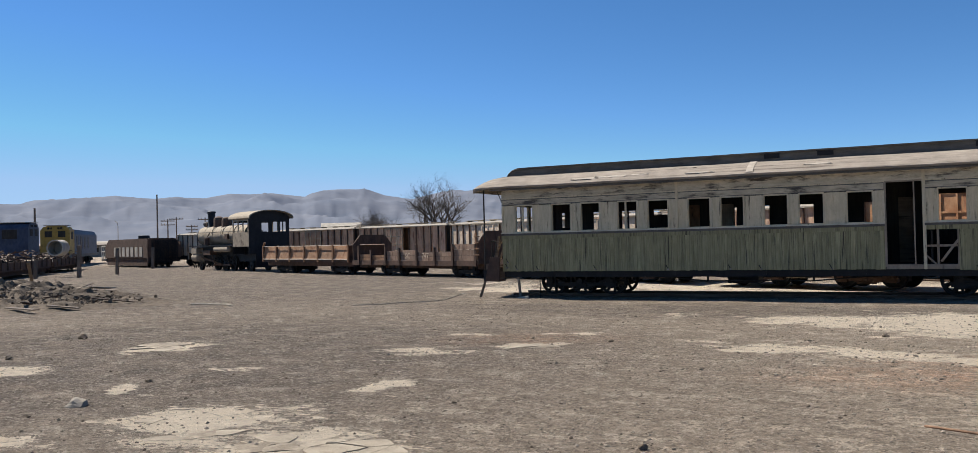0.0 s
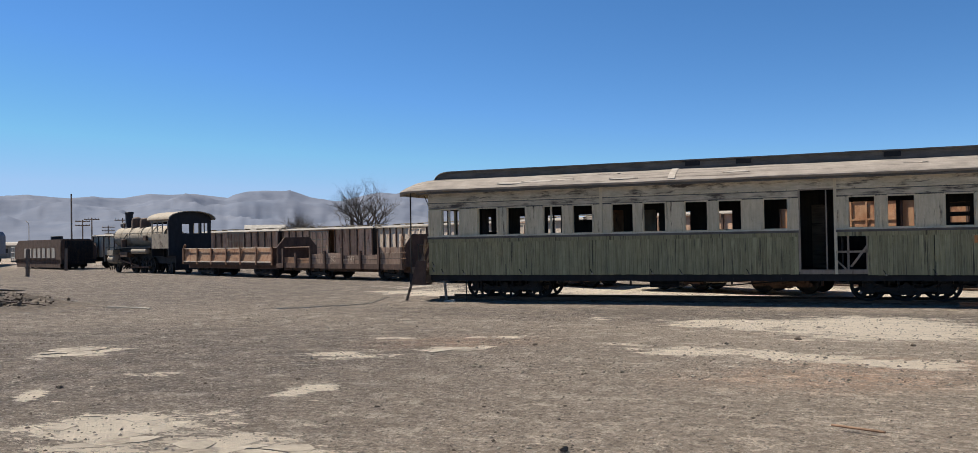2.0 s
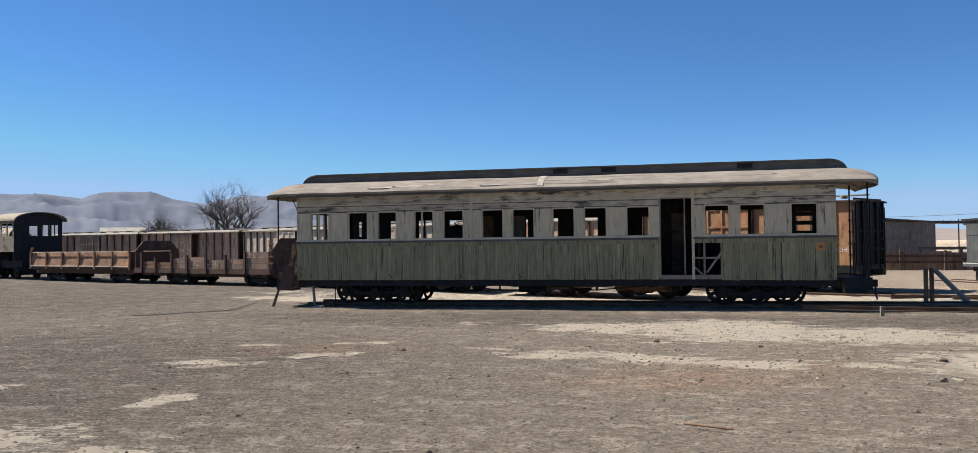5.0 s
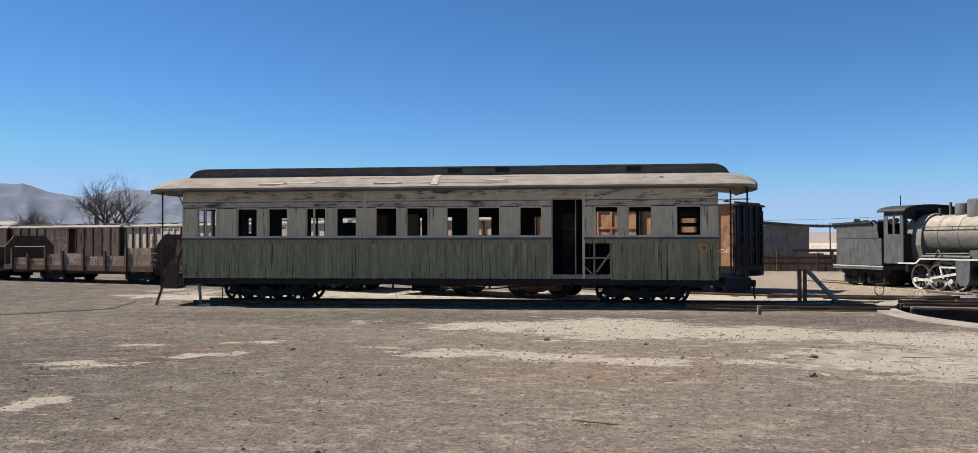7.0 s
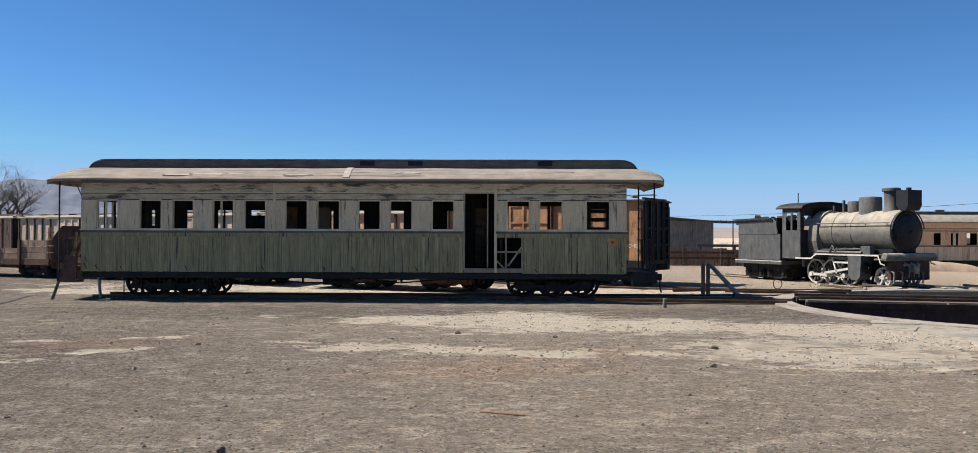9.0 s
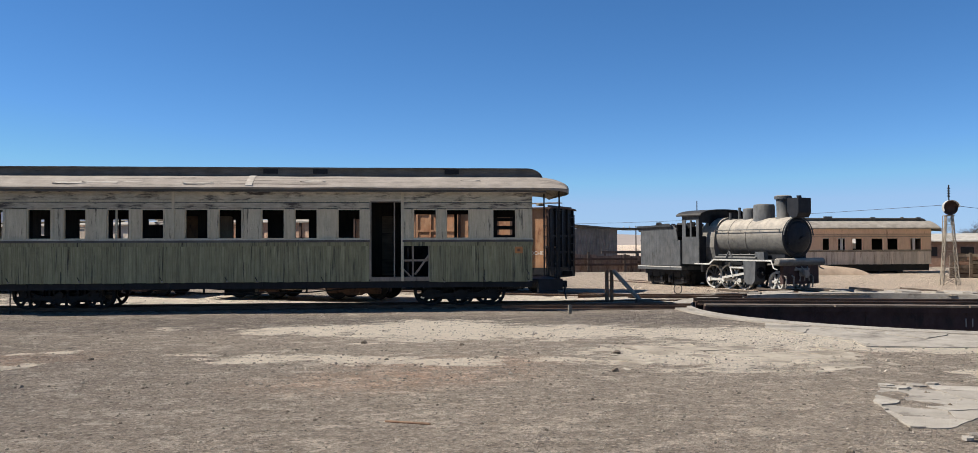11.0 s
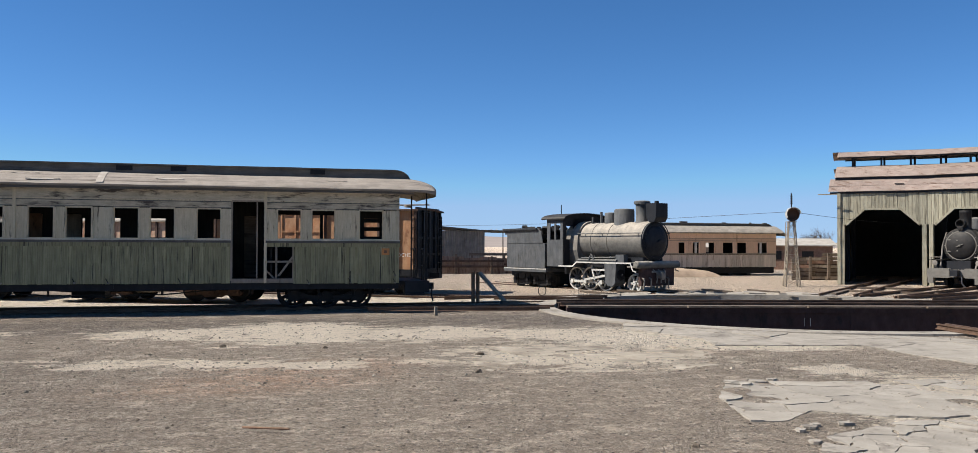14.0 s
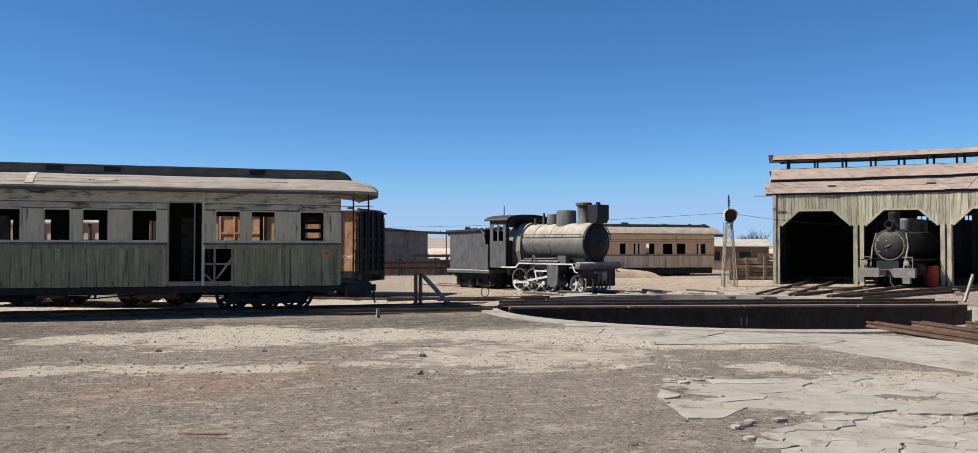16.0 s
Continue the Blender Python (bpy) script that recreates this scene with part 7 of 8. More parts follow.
for k in range(30):
    u, v = rng.uniform(-8.5, 8.0), rng.uniform(-2.0, 2.0)
    a = radians(158)
    x, y = -28.2 + u * math.cos(a) - v * math.sin(a), 19.9 + u * math.sin(a) + v * math.cos(a)
    le, w = rng.uniform(0.5, 2.2), rng.uniform(0.08, 0.26)
    bm = one(bx, -le / 2, le / 2, -w / 2, w / 2, -0.014, 0.014)
    f = max(0.0, 1 - (u / 9) ** 2) * max(0.0, 1 - (v / 2.6) ** 2)
    m = pose(x, y, 0.06 + 0.3 * f, rng.uniform(-8, 8), rng.uniform(-7, 7), rng.uniform(0, 180))
    if k == 0:
        bm.free()
        bm = one(bx, -0.9, 0.9, -0.45, 0.45, -0.01, 0.01)
        m = pose(-26.6, 21.6, 0.22, 5, 3, 150)
    if k == 1:
        bm.free()
        bm = one(bx, -1.3, 1.3, -0.06, 0.06, -0.03, 0.03)
        m = pose(-33.6, 24.0, 0.55, 0, 26, 140)
    solid("scrap_board", bm, PALEPAINT if k == 0 else rng.choice((SLEEPER, SLEEPER, SLEEPER, DARKRUST, DARKRUST, TANBOARD)), "pale sheet lying on the rubble heap" if k == 0 else "broken board lying on the rubble heap", "board", m, group="broken boards")


def rubble_chunks():
    """Clods and broken pieces lying over the heap, joined."""
    rg = np.random.default_rng(12)
    co, faces = [], []
    a = radians(158)
    for k in range(1400):
        u, v = rg.uniform(-8.0, 6.8), rg.normal(0, 0.7)
        f = max(0.0, 1 - (u / 9) ** 2) * max(0.0, 1 - (v / 2.6) ** 2)
        x, y = -28.2 + u * math.cos(a) - v * math.sin(a), 19.9 + u * math.sin(a) + v * math.cos(a)
        s = 0.012 + 0.042 * rg.random() ** 2.5
        q = Euler((rg.uniform(0, 6), rg.uniform(0, 6), rg.uniform(0, 6)))
        n = len(co)
        for c in [(i, j, l) for i in (-1, 1) for j in (-1, 1) for l in (-1, 1)]:
            p = Vector([c[i] * s * rg.uniform(0.5, 1.2) for i in range(3)])
            p.rotate(q)
            co.append((x + p.x, y + p.y, 0.03 + 0.3 * f ** 0.8 + p.z))
        faces += [(n + i, n + j, n + l, n + o) for i, j, l, o in ((0, 1, 3, 2), (4, 6, 7, 5), (0, 4, 5, 1), (2, 3, 7, 6), (0, 2, 6, 4), (1, 5, 7, 3))]
    me = bpy.data.meshes.new("rubble_chunks")
    me.from_pydata(co, [], faces)
    me.materials.append(DIRT)
    tagged(new("rubble_chunks", me), "dark clods and broken pieces over the heap", "rubble", kind="stuff")


rubble_chunks()


# ---- turntable ----
BRIDGE = -12.6


def turntable():
    t = thing("turntable", pose(PIT.x, PIT.y, 0, 0, 0, BRIDGE), "rust-red plate-girder turntable bridge with timber deck", "turntable")
    for s in (-1, 1):
        bm = bmesh.new()
        y = s * 0.98
        slab_of(bm, [(-6.1, -0.02), (6.1, -0.02), (6.1, -0.46), (4.6, -0.86), (-4.6, -0.86), (-6.1, -0.46)], "y", y - 0.02, y + 0.02)
        bx(bm, -6.1, 6.1, y - 0.1, y + 0.1, -0.02, 0.10)
        beam(bm, (-4.6, y, -0.87), (4.6, y, -0.87), 0.28, 0.03)
        for k in range(11):
            x = -5.75 + k * 1.15
            bx(bm, x - 0.015, x + 0.015, y - 0.035, y + 0.035, -0.46 if abs(x) > 4.6 else -0.84, -0.02)
        part("girder", bm, MAROON, t, "dark red riveted plate girder")
    rng = random.Random(2)
    me = mesh_of("deck_timber", one(bx, -0.1, 0.1, -0.85, 0.85, 0.01, 0.10), POLEWOOD, 0.01)
    for k in range(29):
        if rng.random() < 0.92:
            part("deck_timber", me, POLEWOOD, t, m=pose(-5.98 + k * 0.427, rng.uniform(-0.06, 0.06), 0, 0, 0, rng.uniform(-1.5, 1.5)))
    for s in (-1, 1):
        bm = bmesh.new()
        rail_bar(bm, Vector((-6.2, s * 0.53, 0.10)), Vector((6.2, s * 0.53, 0.10)))
        part("rail", bm, RAIL, t)
    for s in (-1, 1):
        for k in range(4):
            x = -6.1 + 3.05 * k
            part("walk_plank", one(bx, x + 0.02, x + 3.02, s * 0.95 - 0.2, s * 0.95 + 0.2, 0.105, 0.15), SLEEPER, t, "long dark walkway plank", m=pose(0, rng.uniform(-0.02, 0.02), 0))
    bm = bmesh.new()
    turned(bm, [(0, 0.5), (0.25, 0.45), (0.3, 0.3)], (0, 0, -1.12), (0, 0, 1), 20)
    part("pivot", bm, DARKRUST, t)
    bm = bmesh.new()
    for x in (-0.05, 0.1):
        bx(bm, x, x + 0.02, -1.012, -1.0, -0.36, -0.16)
    part("painted_mark", bm, PALEPAINT, t, "faded pale painted mark")


def rail_bar(bm, a, b):
    """A flat-bottomed rail from a to b, standing on those points."""
    ax = (b - a).normalized()
    side = ax.cross(Vector((0, 0, 1))).normalized()
    prof = [(-0.05, 0), (0.05, 0), (0.05, 0.015), (0.01, 0.03), (0.01, 0.075), (0.03, 0.085), (0.03, 0.11), (-0.03, 0.11), (-0.03, 0.085), (-0.01, 0.075), (-0.01, 0.03), (-0.05, 0.015)]
    r0 = [bm.verts.new(a + side * y + Vector((0, 0, z))) for y, z in prof]
    r1 = [bm.verts.new(b + side * y + Vector((0, 0, z))) for y, z in prof]
    n = len(prof)
    for k in range(n):
        bm.faces.new((r0[k], r0[(k + 1) % n], r1[(k + 1) % n], r1[k]))
    bm.faces.new(r0[::-1])
    bm.faces.new(r1)


turntable()


def track(a, b, label, sunk=0.05, sleepers=True):
    a, b = Vector((*a, 0)), Vector((*b, 0))
    d = (b - a).normalized()
    side = d.cross(Vector((0, 0, 1)))
    c = thing("track", Matrix.Identity(4), label, "railway track", "tracks", "structure")
    for s in (-1, 1):
        part("rail", one(rail_bar, a + side * 0.53 * s - Vector((0, 0, sunk)), b + side * 0.53 * s - Vector((0, 0, sunk))), RAIL, c)
    if sleepers:
        rng = random.Random(int(a.x * 10))
        me = mesh_of("sleeper", one(bx, -0.11, 0.11, -0.95, 0.95, -0.1, -0.005), SLEEPER)
        n = int((b - a).length / 0.7)
        ang = math.degrees(math.atan2(d.y, d.x))
        for k in range(n):
            p = a + d * (0.3 + 0.7 * k)
            part("sleeper", me, SLEEPER, c, m=pose(p.x, p.y, 0.025 + rng.uniform(-0.02, 0.012) - sunk + 0.02, 0, 0, ang + rng.uniform(-3, 3)))


def rim(angle, extra=0.0):
    return (PIT.x + (PR + extra) * math.cos(radians(angle)), PIT.y + (PR + extra) * math.sin(radians(angle)))


track((-11.0, 23.84), (8.0, 23.84), "half-buried rusted track under the green coach", 0.08)
track((-8.6, 36.1), (8.2, 26.0), "half-buried rusted track under the boxcars", 0.08)
track((9.3, 37.8), (13.6, 27.2), "half-buried rusted track under the grey locomotive", 0.08)
for s in (0.5, 1.5, 2.5):
    fx, fy, _ = in_shed(s, 6.0, 0)
    d = Vector((fx - PIT.x, fy - PIT.y)).normalized()
    track((PIT.x + d.x * (PR + 0.1), PIT.y + d.y * (PR + 0.1)), (fx, fy), "rusted track running into the engine shed", 0.0, False)
for a, b in (((7.3, 21.9), (3.0, 22.6)), ((7.0, 21.3), (2.4, 22.0)), ((6.6, 25.6), (9.9, 25.0)), ((5.2, 26.3), (10.4, 25.9))):
    pa, pb = Vector((*a, -0.02)), Vector((*b, -0.02))
    solid("loose_rail", one(rail_bar, pa, pb), RAIL, "loose rusted rail lying on the ground", "rail", group="loose rails")
for a, b in (((12.85, 14.5), (12.45, 10.8)), ((13.05, 14.5), (12.62, 10.8)), ((13.8, 14.3), (13.3, 11.2)), ((14.05, 14.3), (13.5, 11.2)), ((14.9, 14.0), (14.5, 12.0)), ((15.15, 14.0), (14.7, 12.0))):
    solid("loose_rail", one(rail_bar, Vector((*a, 0.04)), Vector((*b, 0.01))), RAIL, "pale rusted rail stacked by the turntable pit", "rail", group="loose rails")
rng = random.Random(14)
for k in range(4):
    x, y, _ = in_shed(rng.uniform(0, 3.0), -rng.uniform(3.5, 9.5), 0)
    if (Vector((x, y, 0)) - PIT).length < PR + 1.2:
        continue
    le = rng.uniform(1.8, 4.2)
    solid("old_sleeper", one(bx, -le / 2, le / 2, -0.09, 0.09, 0.0, 0.07), SLEEPER, "loose dark timber sleeper before the shed", "sleeper", pose(x, y, rng.choice((0.0, 0.0, 0.06)), 0, 0, rng.choice((-48, -55, 40, -30, -52)) + rng.uniform(-10, 10)), group="loose sleepers", bevel=0.01)
rng = random.Random(61)
for k in range(16):
    a = radians(50 + 80 * k / 15 + rng.uniform(-2, 2))
    d = PR + rng.uniform(0.7, 1.1)
    w, dp = rng.uniform(0.4, 0.8), rng.uniform(0.25, 0.45)
    bm = bmesh.new()
    slab_of(bm, [(w * math.cos(q) * rng.uniform(0.75, 1), dp * math.sin(q) * rng.uniform(0.75, 1)) for q in np.linspace(0, 2 * math.pi, 8)[:-1]], "z", -0.06, rng.uniform(0.02, 0.07))
    solid("rim_block", bm, CONCRETE, "broken concrete lump beside the turntable pit", "concrete lump", pose(PIT.x + d * math.cos(a), PIT.y + d * math.sin(a), 0, rng.uniform(-5, 5), rng.uniform(-5, 5), rng.uniform(0, 180)), group="broken rim lumps", bevel=0.012)
for k in range(5):
    a = radians(64 + 12 * k)
    x, y = PIT.x + (PR + 1.3) * math.cos(a), PIT.y + (PR + 1.3) * math.sin(a)
    solid("rim_timber", one(bx, -0.55, 0.55, -0.05, 0.05, 0.0, 0.07), SLEEPER, "dark decayed timber lying across the pit rim", "timber", pose(x, y, 0.05, 0, 3, -35 + rng.uniform(-14, 14)), group="timbers by the pit", bevel=0.01)
solid("leaning_bar", one(beam, (21.9, 20.75, 0.0), (22.5, 21.0, 0.8), 0.06, 0.12), DRYWOOD, "pale timber bar leaning over the rails", "bar")


def buffer_stop():
    c = thing("buffer_stop", pose(0, 0, 0), "rusted rail buffer stop with a slanting brace", "buffer stop")
    for x in (5.72, 5.86):
        part("upright", one(beam, (x, 24.6, -0.1), (x, 24.6, 0.88), 0.09, 0.1), RUST, c)
    part("brace", one(beam, (5.9, 24.55, 0.86), (6.5, 23.55, -0.02), 0.1, 0.08), DRYWOOD, c, "bare sun-bleached timber brace")
    part("brace_block", one(bx, 6.3, 6.75, 23.4, 23.7, -0.02, 0.1), SLEEPER, c)


buffer_stop()
bm = bmesh.new()
turned(bm, [(-0.01, 0.17), (0.01, 0.17), (0.01, 0.15), (-0.01, 0.15)], (0, 0, 0.17), (0, 1, 0), 22, True)
solid("iron_hoop", bm, IRON, "thin iron hoop standing on the sand", "hoop", pose(8.7, 27.4, 0, 0, 0, 20))
solid("ground_stake", one(bx, -0.04, 0.04, -0.04, 0.04, -0.16, 0.16), DRYWOOD, "short stake in the coach's shadow", "stake", pose(3.93, 20.8, 0))

# pit wall and its concrete rim
bm = bmesh.new()
n = 96
prof = [(PR, -1.15), (PR, 0.03), (PR + 0.5, 0.03), (PR + 0.5, -0.2), (PR + 0.35, -1.15)]
rings = []
for k in range(n):
    a = 2 * math.pi * k / n
    wob = 0.03 * noise.noise(Vector((math.cos(a) * 4, math.sin(a) * 4, 0)))
    rings.append([bm.verts.new((PIT.x + (r + (wob if j in (1, 2) else 0)) * math.cos(a), PIT.y + (r + (wob if j in (1, 2) else 0)) * math.sin(a), z)) for j, (r, z) in enumerate(prof)])
for k in range(n):
    p, q = rings[k], rings[(k + 1) % n]
    for j in range(len(prof)):
        j2 = (j + 1) % len(prof)
        bm.faces.new((p[j], q[j], q[j2], p[j2]))
solid("pit_wall", bm, CONCRETE, "round concrete wall of the turntable pit", "pit wall", kind="structure")
bm = bmesh.new()
turned(bm, [(0, PR + 0.2), (0.05, PR + 0.2)], (PIT.x, PIT.y, -1.2), (0, 0, 1), 64)
solid("pit_floor", bm, DIRT, "dark soil floor of the turntable pit", "pit floor", kind="structure")


# ---- broken concrete slabs ----
def clip(poly, px, py, nx, ny):
    out = []
    for k in range(len(poly)):
        a, b = poly[k], poly[(k + 1) % len(poly)]
        da, db = (a[0] - px) * nx + (a[1] - py) * ny, (b[0] - px) * nx + (b[1] - py) * ny
        if da <= 0:
            out.append(a)
        if da * db < 0:
            f = da / (da - db)
            out.append((a[0] + (b[0] - a[0]) * f, a[1] + (b[1] - a[1]) * f))
    return out


def cracked_slab(outline, cell, thick, seed, label, gap=0.012, tilt=0.4, drop=0.1, mt=None):
    """A slab broken into angular pieces, which stand a little uneven."""
    rng = random.Random(seed)
    cx = sum(p[0] for p in outline) / len(outline)
    cy = sum(p[1] for p in outline) / len(outline)
    c = thing("concrete_slab", pose(cx, cy, 0), label, "concrete slab", "broken slabs", "structure")
    out = [(x - cx, y - cy) for x, y in outline]
    xs, ys = [p[0] for p in out], [p[1] for p in out]
    seeds = []
    area = (max(xs) - min(xs) + 2 * cell) * (max(ys) - min(ys) + 2 * cell)
    for k in range(int(area / cell ** 2)):
        seeds.append((rng.uniform(min(xs) - cell, max(xs) + cell), rng.uniform(min(ys) - cell, max(ys) + cell)))
    for i, s in enumerate(seeds):
        poly = list(out)
        for j, o in enumerate(seeds):
            if i == j:
                continue
            dx, dy = o[0] - s[0], o[1] - s[1]
            d = math.hypot(dx, dy)
            if d > cell * 4:
                continue
            poly = clip(poly, (s[0] + o[0]) / 2 - dx / d * gap / 2, (s[1] + o[1]) / 2 - dy / d * gap / 2, dx / d, dy / d)
            if len(poly) < 3:
                break
        if len(poly) < 3:
            continue
        fine = []
        for k in range(len(poly)):
            a, b = poly[k], poly[(k + 1) % len(poly)]
            fine.append(a)
            ln = math.hypot(b[0] - a[0], b[1] - a[1])
            for q in range(1, int(ln / 0.12) + 1):
                f = q / (int(ln / 0.12) + 1)
                fine.append((a[0] + (b[0] - a[0]) * f + rng.uniform(-0.022, 0.022), a[1] + (b[1] - a[1]) * f + rng.uniform(-0.022, 0.022)))
        gx, gy = sum(p[0] for p in fine) / len(fine), sum(p[1] for p in fine) / len(fine)
        edge = min(abs(clip_side(out, (gx, gy))), 1.0)
        if edge < cell * 0.45 and rng.random() < drop:
            continue
        bm = bmesh.new()
        slab_of(bm, [(p[0] - gx, p[1] - gy) for p in fine], "z", -0.06, thick)
        lift = rng.uniform(-0.008, 0.006) + (rng.uniform(-0.006, 0.01) if edge < cell * 0.5 else 0)
        part("slab_piece", bm, mt or CONCRETE, c, m=pose(gx, gy, lift, rng.uniform(-tilt, tilt), rng.uniform(-tilt, tilt), 0))
    return c


def clip_side(poly, p):
    best = 1e9
    for k in range(len(poly)):
        a, b = poly[k], poly[(k + 1) % len(poly)]
        dx, dy = b[0] - a[0], b[1] - a[1]
        f = max(0, min(1, ((p[0] - a[0]) * dx + (p[1] - a[1]) * dy) / (dx * dx + dy * dy)))
        best = min(best, math.hypot(p[0] - a[0] - f * dx, p[1] - a[1] - f * dy))
    return best


cracked_slab([(5.5, 9.6), (4.85, 8.6), (4.5, 7.35), (4.85, 7.3), (5.4, 7.7), (6.0, 7.2), (7.2, 6.7), (9.5, 7.2), (8.8, 8.4), (8.3, 9.1), (6.5, 9.3)], 0.5, 0.006, 41, "pale cracked concrete slab with lifted edges", gap=0.005, tilt=0.12, drop=0.08)
cracked_slab([(4.0, 5.4), (4.3, 6.0), (4.8, 6.6), (6.0, 7.05), (6.6, 6.9), (7.1, 6.4), (6.6, 5.6), (5.4, 5.2)], 0.25, 0.006, 42, "pale concrete broken into small angular pieces", gap=0.008, tilt=0.5, drop=0.5)
cracked_slab([(7.6, 14.2), (7.3, 13.2), (9.8, 12.6), (9.7, 11.7), (9.8, 8.9), (12.8, 10.4), (12.3, 13.2), (10.4, 14.4), (8.6, 15.9), (7.4, 17.4), (6.9, 16.2)], 1.05, 0.006, 43, "worn concrete apron beside the turntable pit", gap=0.006, tilt=0.1, drop=0.05)
CRUST = worn("pale_mud_crust", (0.46, 0.395, 0.3), (0.39, 0.33, 0.25), (0.27, 0.222, 0.165), (1.2, 1.2, 1.2), grain=70, patch=2.4, cover=0.5, rough=0.97, bump=0.5, vary=0.06, which="object", stain=0.62)
for k, (outline, cell) in enumerate((
        ([(3.34, 13.68), (3.73, 14.21), (5.15, 13.49), (6.68, 13.12), (6.73, 11.19), (6.19, 10.41), (4.46, 10.46), (2.85, 11.07), (2.85, 12.1)], 0.55),
        ([(-6.57, 5.56), (-6.97, 6.13), (-6.88, 6.52), (-6.44, 6.67), (-5.63, 6.58), (-5.51, 6.0), (-5.62, 5.58), (-6.08, 5.34)], 0.28),
        ([(-5.24, 5.2), (-5.34, 5.81), (-4.83, 6.18), (-4.18, 6.17), (-3.75, 5.82), (-3.44, 5.21), (-4.64, 4.65)], 0.28),
        ([(-5.75, 11.49), (-5.79, 12.08), (-5.43, 12.47), (-5.03, 12.22), (-5.11, 11.74), (-5.47, 11.33)], 0.3),
        ([(-11.62, 10.0), (-12.01, 10.56), (-11.8, 10.97), (-11.11, 10.89), (-10.65, 10.27), (-10.91, 9.88)], 0.3))):
    cracked_slab(outline, cell, 0.002, 71 + k, "thin pale crust of dried mud, cracked and flaking", gap=0.004, tilt=0.25, drop=0.55, mt=CRUST)
for k, (x, y, w, d, a) in enumerate(((5.5, 9.5, 0.4, 0.3, 10), (5.85, 9.45, 0.4, 0.26, -12), (5.6, 9.3, 0.35, 0.25, 30), (6.1, 9.55, 0.3, 0.2, 20), (4.85, 6.95, 0.25, 0.2, 70), (4.98, 7.02, 0.2, 0.14, -25), (4.7, 6.85, 0.2, 0.14, 5), (5.3, 7.02, 0.3, 0.16, 8), (4.55, 6.4, 0.22, 0.2, 40))):
    bm = bmesh.new()
    r2 = random.Random(50 + k)
    slab_of(bm, [(w * 0.32 * math.cos(t) * r2.uniform(0.5, 1), d * 0.42 * math.sin(t) * r2.uniform(0.5, 1)) for t in np.linspace(0, 2 * math.pi, 9)[:-1]], "z", -0.01, 0.015)
    solid("slab_fragment", bm, CONCRETE, "loose broken fragment of pale concrete", "concrete fragment", pose(x, y, 0.012, r2.uniform(-4, 4), r2.uniform(-4, 4), a), group="slab fragments", bevel=0.003)


# ---- ground ----
def ground_height(x, y):
    p = Vector((x * 0.11, y * 0.11, 0.3))
    far = min(1.0, math.hypot(x, y) / 60)
    h = 0.05 * noise.noise(p) + 0.022 * noise.noise(p * 5.1) + 0.008 * noise.noise(p * 17)
    d = math.hypot(x - PIT.x, y - PIT.y)
    h *= min(1.0, max(0.0, (d - PR) / 2))
    dip = min(1.0, max(0.0, (y - 19.6) / 1.2)) * min(1.0, max(0.0, (29.5 - y) / 2)) * min(1.0, max(0.0, (6.5 - x) / 2)) * min(1.0, max(0.0, (x + 14) / 2))
    h -= 0.075 * dip
    return h * 0.7 - 0.012


CRUSTS = [(-6.16, 6.10, 0.75, 0.74, 20), (-4.47, 5.47, 0.79, 0.73, 21), (-11.43, 10.49, 0.57, 0.67, 15), (-11.30, 7.68, 0.47, 0.48, 18), (-7.31, 4.85, 0.30, 0.25, 21), (-8.62, 7.32, 0.15, 0.20, 18),
          (-5.70, 8.35, 0.29, 0.30, 18),
          (-1.6, 17.0, 1.25, 1.0, 4), (0.47, 16.9, 1.45, 1.9, 4), (3.09, 16.2, 1.46, 1.2, 4), (5.25, 15.5, 1.1, 1.1, 4), (6.9, 14.8, 1.5, 1.7, -17), (8.0, 13.0, 1.6, 0.6, -17),
          (-1.97, 12.74, 0.64, 0.4, 5), (-0.62, 12.5, 0.75, 0.5, 5), (0.5, 12.1, 0.55, 0.45, 5), (4.5, 12.5, 1.5, 1.4, 5), (7.4, 10.18, 0.52, 0.5, -17),
          (6.63, 7.0, 0.83, 0.8, -17), (8.5, 8.6, 1.2, 0.8, -17), (-12.0, 25.6, 2.2, 0.8, 0), (-2.0, 27.2, 11.0, 1.9, -6)]
FAINT = [(-5.56, 12.23, 0.75, 0.5, 15), (-5.51, 13.94, 0.7, 0.35, 14), (-7.16, 13.44, 0.6, 0.4, 14), (-6.8, 11.22, 1.2, 0.9, 8), (-8.3, 8.62, 0.7, 0.4, 18), (-4.69, 17.3, 0.8, 0.6, -11), (-2.19, 13.03, 0.6, 0.4, -17), (0.5, 12.3, 1.6, 0.6, 5), (2.2, 12.3, 1.2, 0.5, 5), (-3.2, 13.4, 0.8, 0.35, 10)]
PINKS = [(0.6, 11.9, 1.6, 0.8, 8), (-5.6, 12.9, 1.0, 0.5, 10), (0.0, 10.8, 1.9, 0.9, 15), (5.0, 12.2, 1.8, 0.8, 10), (-6.0, 13.0, 1.6, 1.0, 20)]
# dark cinder areas; the second one tints shade into the far left ground
CINDER_SHADES = [(-26, 26, 15, 14, 0), (-46, 44, 22, 20, 0), (-11, 10, 7.0, 6.0, 0), (-4, 19, 9, 2.2, 0), (5.5, 19.0, 3.0, 1.8, 0)]
